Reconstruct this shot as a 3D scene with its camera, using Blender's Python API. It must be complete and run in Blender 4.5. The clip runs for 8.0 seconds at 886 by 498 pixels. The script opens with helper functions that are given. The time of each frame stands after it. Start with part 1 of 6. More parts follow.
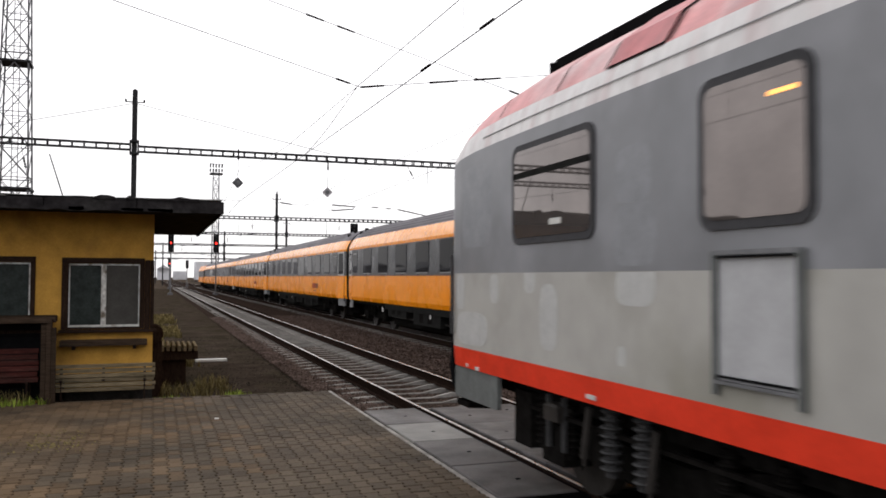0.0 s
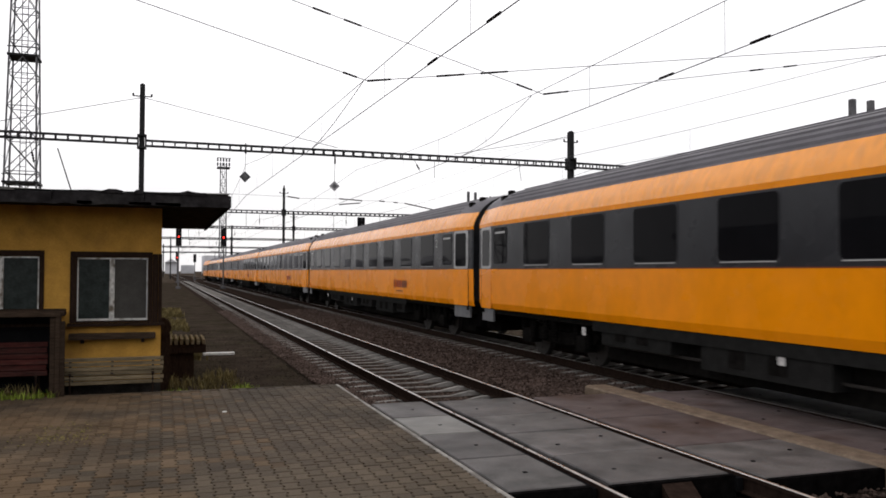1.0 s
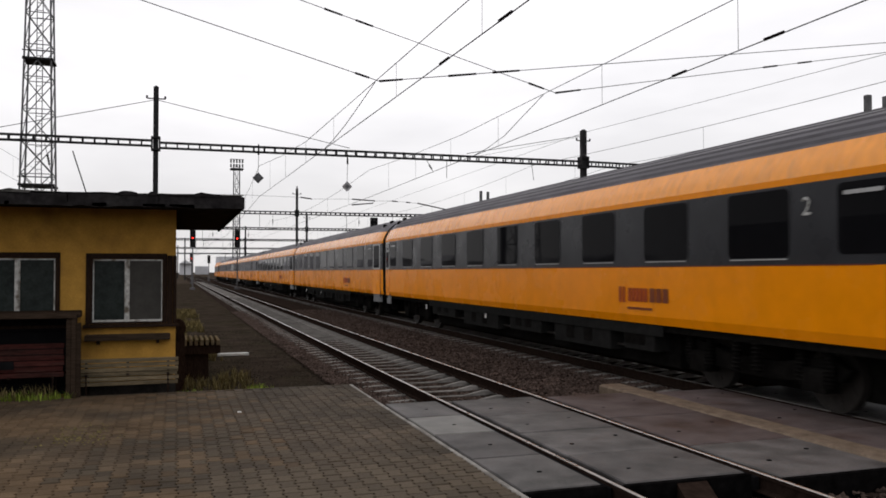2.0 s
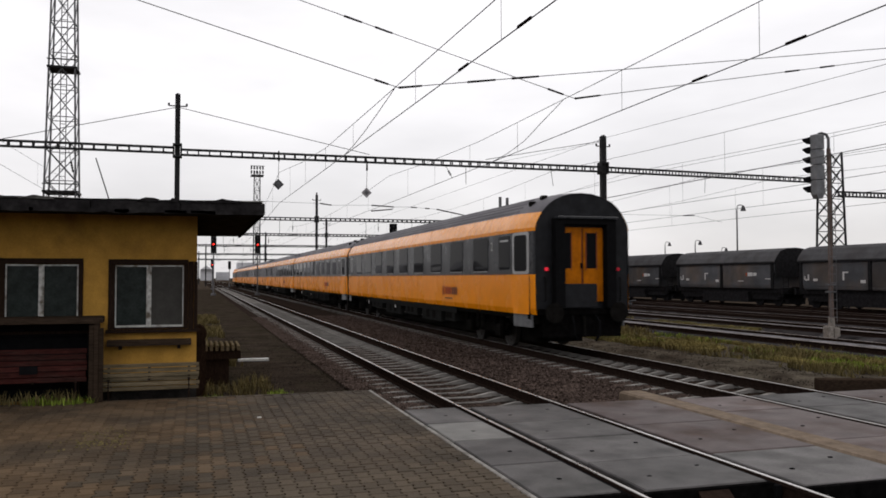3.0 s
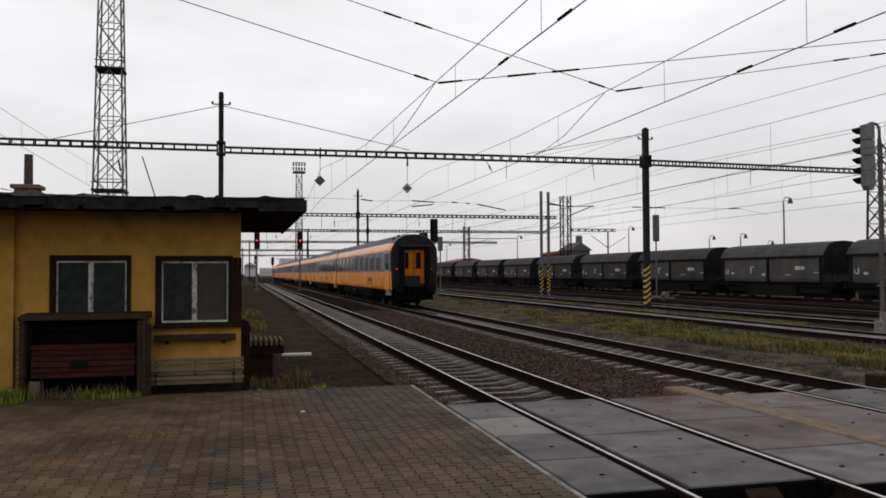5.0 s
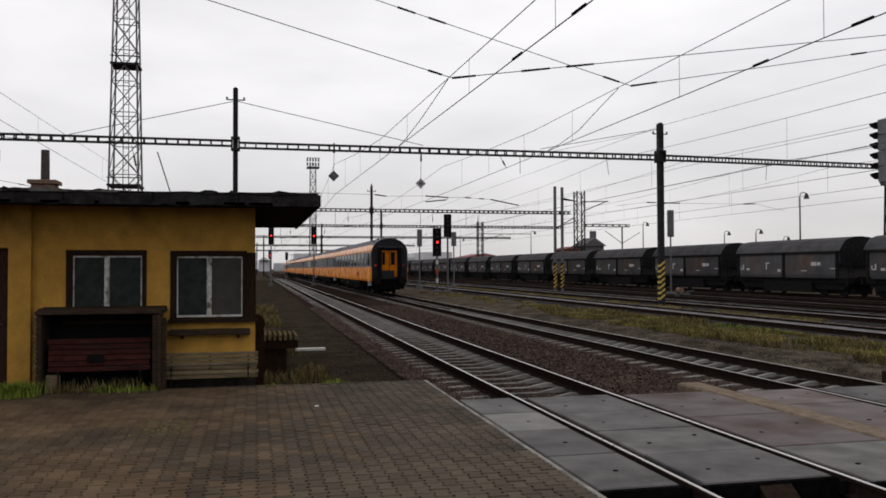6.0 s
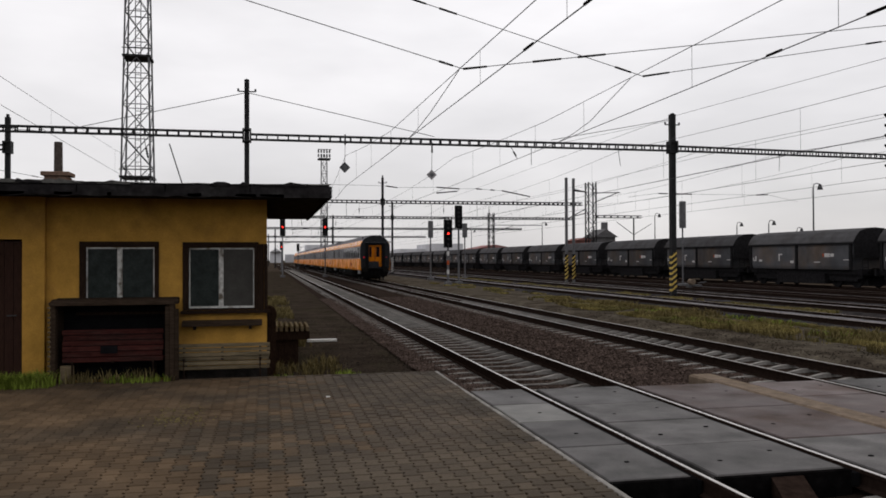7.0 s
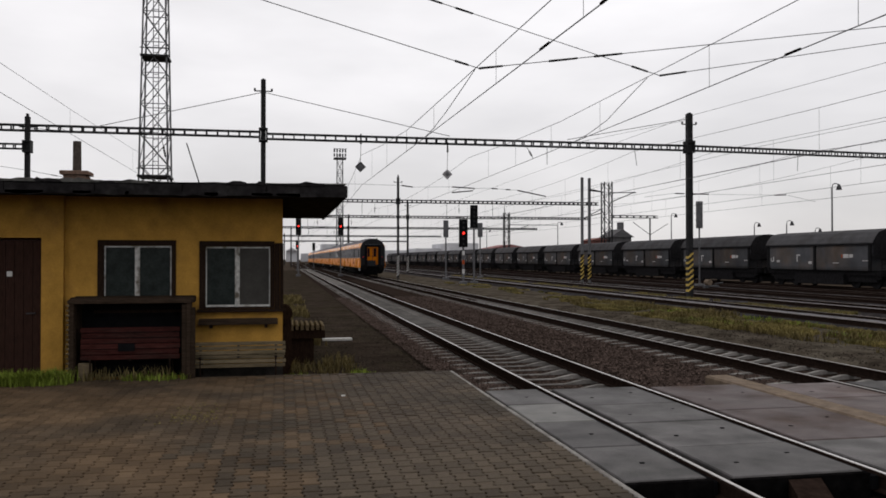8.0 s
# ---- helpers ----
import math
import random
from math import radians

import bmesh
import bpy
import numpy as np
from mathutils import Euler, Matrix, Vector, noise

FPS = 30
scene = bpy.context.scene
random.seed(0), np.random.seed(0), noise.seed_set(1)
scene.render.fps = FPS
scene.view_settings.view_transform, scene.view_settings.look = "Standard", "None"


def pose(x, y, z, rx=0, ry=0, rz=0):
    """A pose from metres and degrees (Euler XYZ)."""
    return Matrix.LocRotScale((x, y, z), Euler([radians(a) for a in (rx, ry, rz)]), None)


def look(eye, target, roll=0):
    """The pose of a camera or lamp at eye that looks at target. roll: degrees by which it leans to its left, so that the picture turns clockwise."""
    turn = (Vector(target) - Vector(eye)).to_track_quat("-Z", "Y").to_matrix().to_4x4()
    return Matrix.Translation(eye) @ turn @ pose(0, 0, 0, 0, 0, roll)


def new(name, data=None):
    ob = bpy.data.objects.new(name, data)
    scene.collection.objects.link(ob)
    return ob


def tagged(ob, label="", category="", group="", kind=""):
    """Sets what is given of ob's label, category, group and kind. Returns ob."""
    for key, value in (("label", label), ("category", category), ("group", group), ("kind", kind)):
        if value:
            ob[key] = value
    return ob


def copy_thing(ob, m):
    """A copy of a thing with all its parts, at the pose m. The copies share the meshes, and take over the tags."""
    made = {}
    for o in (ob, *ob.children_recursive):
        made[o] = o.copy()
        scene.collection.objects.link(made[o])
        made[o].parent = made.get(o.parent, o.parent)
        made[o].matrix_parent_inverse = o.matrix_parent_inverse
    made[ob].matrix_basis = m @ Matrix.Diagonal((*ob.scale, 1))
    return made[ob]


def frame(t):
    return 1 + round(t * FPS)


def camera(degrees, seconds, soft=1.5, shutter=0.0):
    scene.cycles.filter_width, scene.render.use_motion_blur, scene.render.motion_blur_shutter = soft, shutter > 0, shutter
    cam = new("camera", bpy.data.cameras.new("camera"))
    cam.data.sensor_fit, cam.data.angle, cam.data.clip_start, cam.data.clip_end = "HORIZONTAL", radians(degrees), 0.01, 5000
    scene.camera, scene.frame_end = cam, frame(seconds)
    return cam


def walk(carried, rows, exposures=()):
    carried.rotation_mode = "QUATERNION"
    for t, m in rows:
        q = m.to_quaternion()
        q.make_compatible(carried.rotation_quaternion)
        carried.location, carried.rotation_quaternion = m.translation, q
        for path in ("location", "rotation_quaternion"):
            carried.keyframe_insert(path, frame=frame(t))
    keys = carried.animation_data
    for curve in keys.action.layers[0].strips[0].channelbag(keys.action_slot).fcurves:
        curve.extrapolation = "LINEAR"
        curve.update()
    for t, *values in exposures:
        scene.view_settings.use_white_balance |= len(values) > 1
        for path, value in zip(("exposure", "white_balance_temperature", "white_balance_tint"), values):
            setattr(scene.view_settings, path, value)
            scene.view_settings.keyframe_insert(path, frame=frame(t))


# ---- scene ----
# Station track with two trains. y runs along the tracks, rail heads lie at z = 0.
cam = camera(57.0, 8.0, soft=1.7, shutter=0.2)
TURNS = [(0.0, -19.52, 2.03, -0.23), (0.5, -19.34, 1.71, -0.1), (1.0, -19.03, 1.59, -0.22), (1.5, -18.71, 1.45, -0.08), (3.0, -16.77, 1.99, 0.07), (3.5, -16.30, 1.86, -0.11), (4.0, -15.29, 1.65, -0.01), (4.5, -14.61, 1.80, 0.19), (5.0, -13.90, 1.65, 0.29), (6.5, -12.65, 1.03, 0.14), (7.0, -12.18, 0.72, 0.2), (7.5, -11.33, 0.80, 0.23), (8.0, -11.11, 0.69, 0.01)]
EXPOSURE = [(0.0, 0.83), (0.5, 0.78), (1.0, 0.52), (1.5, 0.26), (3.0, 0.17), (4.5, 0.0), (8.0, 0.0)]
walk(cam, [(t, pose(0, 0, 1.9, 90 + p, r, y)) for t, y, p, r in TURNS], EXPOSURE)

# ---------- world and sun: an overcast morning ----------
world = bpy.data.worlds.new("overcast")
scene.world = world
world.use_nodes = True
wn, wl = world.node_tree.nodes, world.node_tree.links
bg = wn["Background"]
sky = wn.new("ShaderNodeTexSky")
sky.sky_type, sky.sun_disc, sky.sun_elevation, sky.sun_rotation = "NISHITA", False, radians(50), radians(58)
dim = wn.new("ShaderNodeMixRGB")
dim.blend_type, dim.inputs[0].default_value, dim.inputs[2].default_value = "MULTIPLY", 1.0, (0.1, 0.1, 0.1, 1)
wl.new(sky.outputs[0], dim.inputs[1])
coord = wn.new("ShaderNodeTexCoord")
stretch = wn.new("ShaderNodeMapping")
stretch.inputs["Scale"].default_value = (1.0, 1.0, 3.2)
wl.new(coord.outputs["Generated"], stretch.inputs[0])
puffs = wn.new("ShaderNodeTexNoise")
puffs.inputs["Scale"].default_value, puffs.inputs["Detail"].default_value, puffs.inputs["Roughness"].default_value = 2.6, 5.0, 0.5
wl.new(stretch.outputs[0], puffs.inputs["Vector"])
cloud = wn.new("ShaderNodeValToRGB")
cloud.color_ramp.elements[0].position, cloud.color_ramp.elements[0].color = 0.36, (0.765, 0.745, 0.755, 1)
cloud.color_ramp.elements[1].position, cloud.color_ramp.elements[1].color = 0.64, (0.93, 0.905, 0.915, 1)
wl.new(puffs.outputs[0], cloud.inputs[0])
cover = wn.new("ShaderNodeMixRGB")
cover.inputs[0].default_value = 0.93
wl.new(dim.outputs[0], cover.inputs[1])
wl.new(cloud.outputs[0], cover.inputs[2])
# an overcast sky is darker towards the horizon
split = wn.new("ShaderNodeSeparateXYZ")
wl.new(coord.outputs["Generated"], split.inputs[0])
rise = wn.new("ShaderNodeMapRange")
rise.inputs[1].default_value, rise.inputs[2].default_value, rise.inputs[3].default_value, rise.inputs[4].default_value = 0.0, 0.26, 0.72, 1.0
wl.new(split.outputs[2], rise.inputs[0])
fade = wn.new("ShaderNodeVectorMath")
fade.operation = "SCALE"
wl.new(cover.outputs[0], fade.inputs[0])
wl.new(rise.outputs[0], fade.inputs["Scale"])
wl.new(fade.outputs[0], bg.inputs[0])
bg.inputs[1].default_value = 1.14
sun = new("sun", bpy.data.lights.new("sun", "SUN"))
sun.data.energy, sun.data.angle, sun.data.color = 0.6, radians(40), (1.0, 0.97, 0.93)
sun.matrix_world = look((42, 26, 60), (0, 0, 0))


# ---------- materials ----------
def mat(name, col, rough=0.6, metal=0.0, var=0.25, scale=3.0, bump=0.15, bscale=40.0, dirt=None, dirt_at=0.55, rand=0.0, glow=None, stretch=(1, 1, 1), spec=0.16, island=0.0):
    """A surface: base colour with stains at two scales, fine relief, optional second colour in patches."""
    m = bpy.data.materials.new(name)
    m.use_nodes = True
    n, l = m.node_tree.nodes, m.node_tree.links
    b = n["Principled BSDF"]
    b.inputs["Roughness"].default_value, b.inputs["Metallic"].default_value = rough, metal
    b.inputs["Specular IOR Level"].default_value = spec
    tc = n.new("ShaderNodeTexCoord")
    mp = n.new("ShaderNodeMapping")
    mp.inputs["Scale"].default_value = stretch
    l.new(tc.outputs["Object"], mp.inputs[0])

    def noisy(sc, detail=4.0):
        t = n.new("ShaderNodeTexNoise")
        t.inputs["Scale"].default_value, t.inputs["Detail"].default_value = sc, detail
        l.new(mp.outputs[0], t.inputs["Vector"])
        return t.outputs[0]

    def ramp(src, lo, hi, p0=0.3, p1=0.7):
        r = n.new("ShaderNodeMapRange")
        r.inputs[1].default_value, r.inputs[2].default_value, r.inputs[3].default_value, r.inputs[4].default_value = p0, p1, lo, hi
        l.new(src, r.inputs[0])
        return r.outputs[0]

    def times(c, v):
        x = n.new("ShaderNodeVectorMath")
        x.operation = "SCALE"
        l.new(c, x.inputs[0])
        l.new(v, x.inputs["Scale"])
        return x.outputs[0]

    base = n.new("ShaderNodeRGB")
    base.outputs[0].default_value = (*col, 1)
    c = base.outputs[0]
    coarse = noisy(scale)
    if dirt:
        mx = n.new("ShaderNodeMixRGB")
        l.new(ramp(coarse, 0, 1, dirt_at - 0.07, dirt_at + 0.13), mx.inputs[0])
        l.new(c, mx.inputs[1])
        mx.inputs[2].default_value = (*dirt, 1)
        c = mx.outputs[0]
    c = times(c, ramp(noisy(scale * 2.7, 6.0), 1 - var, 1 + var))
    c = times(c, ramp(noisy(bscale * 0.7, 2.0), 1 - var * 0.5, 1 + var * 0.5))
    if rand:
        oi = n.new("ShaderNodeObjectInfo")
        c = times(c, ramp(oi.outputs["Random"], 1 - rand, 1 + rand, 0, 1))
    if island:
        ge = n.new("ShaderNodeNewGeometry")
        c = times(c, ramp(ge.outputs["Random Per Island"], 1 - island, 1 + island, 0, 1))
    l.new(c, b.inputs["Base Color"])
    if 0.06 < rough < 0.95:
        l.new(ramp(coarse, max(0.02, rough - 0.08), min(1, rough + 0.1)), b.inputs["Roughness"])
    if bump:
        bp = n.new("ShaderNodeBump")
        bp.inputs["Strength"].default_value, bp.inputs["Distance"].default_value = bump, 0.02
        l.new(noisy(bscale, 5.0), bp.inputs["Height"])
        l.new(bp.outputs[0], b.inputs["Normal"])
    if glow:
        b.inputs["Emission Color"].default_value, b.inputs["Emission Strength"].default_value = (*glow[:3], 1), glow[3]
    return m


M = {
    "earth": mat("dark_gravel_earth", (0.03964, 0.0306, 0.02377), 0.95, var=0.4, scale=0.35, bump=0.8, bscale=22, dirt=(0.05406, 0.04488, 0.03441), spec=0),
    "cess": mat("damp_cinder_path", (0.0305, 0.0235, 0.0182), 0.95, var=0.35, scale=0.8, bump=0.9, bscale=28, dirt=(0.024, 0.02, 0.0135), dirt_at=0.5, spec=0),
    "cinder": mat("cinder_grit", (0.032, 0.026, 0.021), 0.9, var=0.3, scale=1.2, bump=0.3, bscale=50, island=0.55, spec=0),
    "stone": mat("ballast_stone", (0.058, 0.0425, 0.036), 0.85, var=0.35, scale=1.2, bump=0.3, bscale=50, island=0.5, spec=0),
    "bed": mat("ballast_bed", (0.022, 0.016, 0.013), 0.95, var=0.5, scale=1.5, bump=1.0, bscale=16, spec=0),
    "old_bed": mat("oily_old_ballast", (0.025, 0.0225, 0.0225), 0.95, var=0.5, scale=0.7, bump=1.0, bscale=14, dirt=(0.05, 0.0475, 0.05), spec=0),
    "grass": mat("autumn_grass", (0.15, 0.122, 0.046), 0.8, var=0.45, scale=0.3, bump=0, island=0.4, dirt=(0.08, 0.078, 0.034), spec=0),
    "green": mat("green_weeds", (0.135, 0.175, 0.028), 0.8, var=0.3, scale=1.0, bump=0, island=0.4, spec=0),
    "dry": mat("dry_weeds", (0.1, 0.08, 0.035), 0.85, var=0.3, scale=1.0, bump=0, island=0.4, spec=0),
    "turf": mat("gravelly_turf", (0.062, 0.053, 0.041), 0.95, var=0.45, scale=0.8, bump=0.9, bscale=25, dirt=(0.034, 0.027, 0.021), spec=0),
    "paver": mat("concrete_paver", (0.096, 0.065, 0.039), 0.75, var=0.24, scale=0.4, bump=0.3, bscale=90, rand=0.22, island=0.22, dirt=(0.058, 0.0455, 0.033), dirt_at=0.5, spec=0.05),
    "paver_dark": mat("darker_concrete_paver", (0.068, 0.051, 0.0345), 0.7, var=0.24, scale=0.4, bump=0.3, bscale=90, rand=0.2, island=0.2, dirt=(0.046, 0.038, 0.028), dirt_at=0.5, spec=0.06),
    "moss": mat("yellowed_moss", (0.13, 0.11, 0.045), 0.9, var=0.3, scale=4, bump=0.2, island=0.4, spec=0),
    "joint": mat("paver_joint", (0.036, 0.03, 0.023), 0.95, var=0.3, scale=3, bump=0.4, bscale=80, spec=0),
    "kerb": mat("pale_concrete_kerb", (0.2, 0.19, 0.175), 0.8, var=0.3, scale=2, bump=0.25, bscale=60, dirt=(0.13, 0.12, 0.11), spec=0.05),
    "slab": mat("crossing_slab", (0.069, 0.0645, 0.0635), 0.55, var=0.3, scale=1.1, bump=0.15, bscale=70, rand=0.3, dirt=(0.041, 0.04, 0.038), spec=0.08),
    "win_frame": mat("dark_window_rim", (0.03, 0.031, 0.034), 0.4, var=0.1, scale=2, bump=0, spec=0.15),
    "slab_warm": mat("brownish_crossing_slab", (0.087, 0.069, 0.067), 0.6, var=0.25, scale=1.1, bump=0.15, bscale=70, rand=0.2, dirt=(0.055, 0.036, 0.03), spec=0.08),
    "strip": mat("tan_asphalt_strip", (0.135, 0.103, 0.076), 0.8, var=0.25, scale=2, bump=0.2, bscale=60, spec=0.03),
    "rubber": mat("black_rubber", (0.0072, 0.0072, 0.0078), 0.7, var=0.2, bump=0.05, spec=0),
    "rail_top": mat("polished_rail_head", (0.5, 0.48, 0.46), 0.28, 0.9, var=0.1, scale=2, bump=0.02, spec=0.5),
    "rail_mid": mat("lightly_worn_rail_head", (0.3, 0.285, 0.27), 0.4, 0.85, var=0.15, scale=2, bump=0.02, spec=0.3),
    "pale_ballast": mat("pale_dusty_ballast", (0.125, 0.118, 0.122), 0.95, var=0.4, scale=0.8, bump=0.9, bscale=18, spec=0),
    "rail_dull": mat("worn_rail_head", (0.24, 0.21, 0.19), 0.45, 0.8, var=0.2, scale=2, bump=0.03),
    "rail": mat("rusty_rail_web", (0.018, 0.012, 0.0096), 0.85, var=0.3, scale=4, bump=0.1, spec=0),
    "sleeper": mat("concrete_sleeper", (0.19, 0.18, 0.168), 0.85, var=0.25, scale=3, bump=0.2, bscale=50, rand=0.2, dirt=(0.125, 0.115, 0.105), spec=0.03),
    "wood_sleeper": mat("tarred_sleeper", (0.035, 0.03, 0.027), 0.9, var=0.3, scale=3, bump=0.3, island=0.3, spec=0),
    "steel": mat("dark_galvanised_steel", (0.055, 0.055, 0.058), 0.6, 0.4, var=0.2, scale=2, bump=0.05),
    "pole": mat("dark_painted_mast", (0.018, 0.018, 0.0192), 0.6, var=0.25, scale=1.5, bump=0.05, spec=0.08),
    "lattice": mat("weathered_lattice_steel", (0.10, 0.10, 0.105), 0.65, 0.2, var=0.3, scale=2, bump=0.05),
    "zinc": mat("pale_zinc", (0.13, 0.133, 0.14), 0.5, 0.4, var=0.2, scale=2, bump=0.05, spec=0.3),
    "rust_post": mat("rusty_post", (0.10, 0.075, 0.065), 0.8, var=0.3, scale=2, bump=0.1),
    "wire": mat("dark_copper_wire", (0.06, 0.06, 0.065), 0.6, 0.3, var=0.1, bump=0),
    "ceramic": mat("brown_insulator", (0.012, 0.01, 0.01), 0.3, var=0.1, bump=0, spec=0),
    "hazard_y": mat("hazard_yellow", (0.44, 0.31, 0.07), 0.6, var=0.25, scale=3, bump=0.05),
    "black": mat("matt_black", (0.0072, 0.0072, 0.0078), 0.6, var=0.2, bump=0.05, spec=0),
    "sign": mat("dark_sign_face", (0.06, 0.06, 0.065), 0.5, var=0.15, bump=0),
    "sign_pale": mat("pale_sign_face", (0.26, 0.25, 0.26), 0.5, var=0.15, bump=0),
    "red_lamp": mat("red_signal_lamp", (0.5, 0.02, 0.01), 0.3, var=0, bump=0, glow=(1.0, 0.03, 0.02, 3.0)),
    "tail_lamp": mat("red_tail_lamp", (0.4, 0.01, 0.02), 0.3, var=0, bump=0, glow=(1.0, 0.03, 0.06, 0.45)),
    "tail_lamp_dim": mat("dim_red_tail_lamp", (0.2, 0.01, 0.02), 0.3, var=0, bump=0, glow=(1.0, 0.03, 0.06, 0.12)),
    "lens_off": mat("dark_lens", (0.015, 0.015, 0.017), 0.2, var=0, bump=0, spec=0.5),
    "wall": mat("yellow_render", (0.37, 0.205, 0.042), 0.85, var=0.16, scale=1.6, bump=0.25, bscale=60, dirt=(0.26, 0.145, 0.038), dirt_at=0.58, spec=0.04),
    "roof_dark": mat("tarred_roof_edge", (0.0168, 0.0156, 0.0162), 0.75, var=0.4, scale=2.5, bump=0.3, bscale=25, dirt=(0.033, 0.0318, 0.0312), dirt_at=0.62, spec=0),
    "soffit": mat("dark_soffit", (0.03, 0.0276, 0.0252), 0.85, var=0.35, scale=2, bump=0.2, spec=0),
    "roof_felt": mat("lichened_roofing_felt", (0.085, 0.083, 0.078), 0.9, var=0.4, scale=3, bump=0.5, bscale=20, dirt=(0.035, 0.034, 0.032), spec=0.03),
    "frame_w": mat("flaking_white_frame", (0.44, 0.44, 0.42), 0.7, var=0.25, scale=7, bump=0.15, dirt=(0.13, 0.11, 0.085), dirt_at=0.57, spec=0.1),
    "frame_b": mat("dark_brown_timber", (0.021, 0.0132, 0.0096), 0.8, var=0.35, scale=5, bump=0.25, stretch=(4, 4, 1), spec=0),
    "pane": mat("dirty_window_pane", (0.02, 0.025, 0.0235), 0.2, var=0.35, scale=2.5, bump=0.01, spec=0.07),
    "pane_grey": mat("frosted_window_pane", (0.048, 0.046, 0.042), 0.4, var=0.15, scale=2, bump=0.02, spec=0.05),
    "door_w": mat("brown_plank_door", (0.027, 0.0132, 0.0096), 0.75, var=0.3, scale=4, bump=0.2, stretch=(6, 6, 0.8), spec=0.06),
    "plank": mat("weathered_grey_plank", (0.13, 0.102, 0.064), 0.85, var=0.3, scale=3, bump=0.3, bscale=40, rand=0.2, stretch=(0.6, 5, 5), dirt=(0.095, 0.078, 0.05), spec=0),
    "dark_plank": mat("rotten_dark_plank", (0.03, 0.021, 0.015), 0.9, var=0.35, scale=3, bump=0.35, bscale=40, rand=0.25, stretch=(0.6, 5, 5), spec=0),
    "red_plank": mat("faded_red_slat", (0.043, 0.0145, 0.0125), 0.8, var=0.35, scale=3, bump=0.3, bscale=40, rand=0.2, stretch=(0.6, 5, 5), dirt=(0.036, 0.018, 0.0156), spec=0),
    "brick": mat("sooty_brick", (0.13, 0.085, 0.065), 0.9, var=0.35, scale=6, bump=0.3, bscale=30, spec=0),
    "pipe": mat("old_chimney_pipe", (0.19, 0.17, 0.15), 0.8, var=0.3, scale=5, bump=0.2),
    "flue": mat("sooty_clay_flue", (0.06, 0.05, 0.044), 0.85, var=0.3, scale=5, bump=0.2, spec=0.03),
    "litter": mat("white_board", (0.5, 0.5, 0.48), 0.7, var=0.15, bump=0.05),
    # trains
    "y_paint": mat("orange_yellow_paint", (0.78, 0.245, 0.001), 0.26, var=0.06, scale=0.9, bump=0.015, bscale=6, spec=0.18),
    # darker orange for the gangway doors: the recess's shade is in the colour
    "y_door": mat("recess_shaded_orange_door", (0.38, 0.112, 0.002), 0.45, var=0.2, scale=3, bump=0.02, bscale=6, spec=0.05),
    "y_top": mat("orange_cantrail_paint", (0.76, 0.27, 0.012), 0.24, var=0.12, scale=2.2, bump=0.06, bscale=9, stretch=(1, 1.6, 0.5), spec=0.5, dirt=(0.6, 0.24, 0.04), dirt_at=0.6),
    "g_end": mat("darker_anthracite_end", (0.0125, 0.013, 0.0148), 0.5, var=0.3, scale=1.5, bump=0.04, bscale=10, spec=0.1),
    "g_band": mat("anthracite_band", (0.0225, 0.0235, 0.0268), 0.3, var=0.1, scale=1.2, bump=0.02, bscale=6, spec=0.14),
    "y_roof": mat("grey_ribbed_roof", (0.075, 0.07, 0.08), 0.6, var=0.2, scale=1.5, bump=0.1, stretch=(1, 0.3, 1), spec=0.3),
    "tint": mat("tinted_train_glass", (0.006, 0.006, 0.007), 0.03, var=0.1, scale=1, bump=0.0, spec=0.018),
    "door_frame": mat("light_grey_door", (0.34, 0.34, 0.34), 0.45, var=0.1, bump=0.02, spec=0.3),
    "under": mat("dirty_underframe", (0.008, 0.0075, 0.007), 0.8, var=0.35, scale=3, bump=0.2, spec=0),
    "skirt": mat("dark_grey_skirt", (0.0155, 0.0155, 0.015), 0.6, var=0.2, scale=2, bump=0.05, spec=0),
    "g_low": mat("dirty_light_grey_paint", (0.325, 0.32, 0.3), 0.45, var=0.08, scale=0.9, bump=0.02, bscale=4, dirt=(0.24, 0.235, 0.205), dirt_at=0.52, spec=0.2),
    "g_up": mat("mid_grey_paint", (0.172, 0.177, 0.188), 0.36, var=0.1, scale=0.7, bump=0.02, bscale=4, dirt=(0.215, 0.22, 0.235), spec=0.25),
    "g_patch": mat("fresh_grey_touch_up", (0.375, 0.378, 0.372), 0.45, var=0.08, scale=3, bump=0.02, spec=0.3),
    "g_patch_up": mat("blue_grey_touch_up", (0.2, 0.207, 0.22), 0.4, var=0.08, scale=3, bump=0.02),
    "g_red": mat("red_sill_paint", (0.58, 0.04, 0.018), 0.4, var=0.12, scale=1.5, bump=0.02, spec=0.1),
    "g_roof": mat("faded_red_roof", (0.46, 0.19, 0.19), 0.5, var=0.2, scale=1.2, bump=0.04, dirt=(0.45, 0.33, 0.33), dirt_at=0.5, spec=0.3),
    "g_edge": mat("dirty_white_cantrail", (0.58, 0.57, 0.565), 0.5, var=0.1, scale=3, bump=0.03, spec=0.25, stretch=(1, 1.5, 0.4), dirt=(0.52, 0.46, 0.46)),
    "w_rubber": mat("greyed_window_rubber", (0.04, 0.04, 0.043), 0.6, var=0.15, bump=0.03, spec=0.1),
    "skirt_grey": mat("mid_grey_skirt", (0.105, 0.112, 0.11), 0.6, var=0.2, scale=2, bump=0.05),
    "hatch": mat("pale_blue_grey_hatch", (0.345, 0.35, 0.36), 0.45, var=0.08, scale=2, bump=0.02),
    "w_glass": mat("bronze_train_glass", (0.15, 0.13, 0.122), 0.025, 0.65, var=0.12, scale=1.2, bump=0.0, spec=0.5),
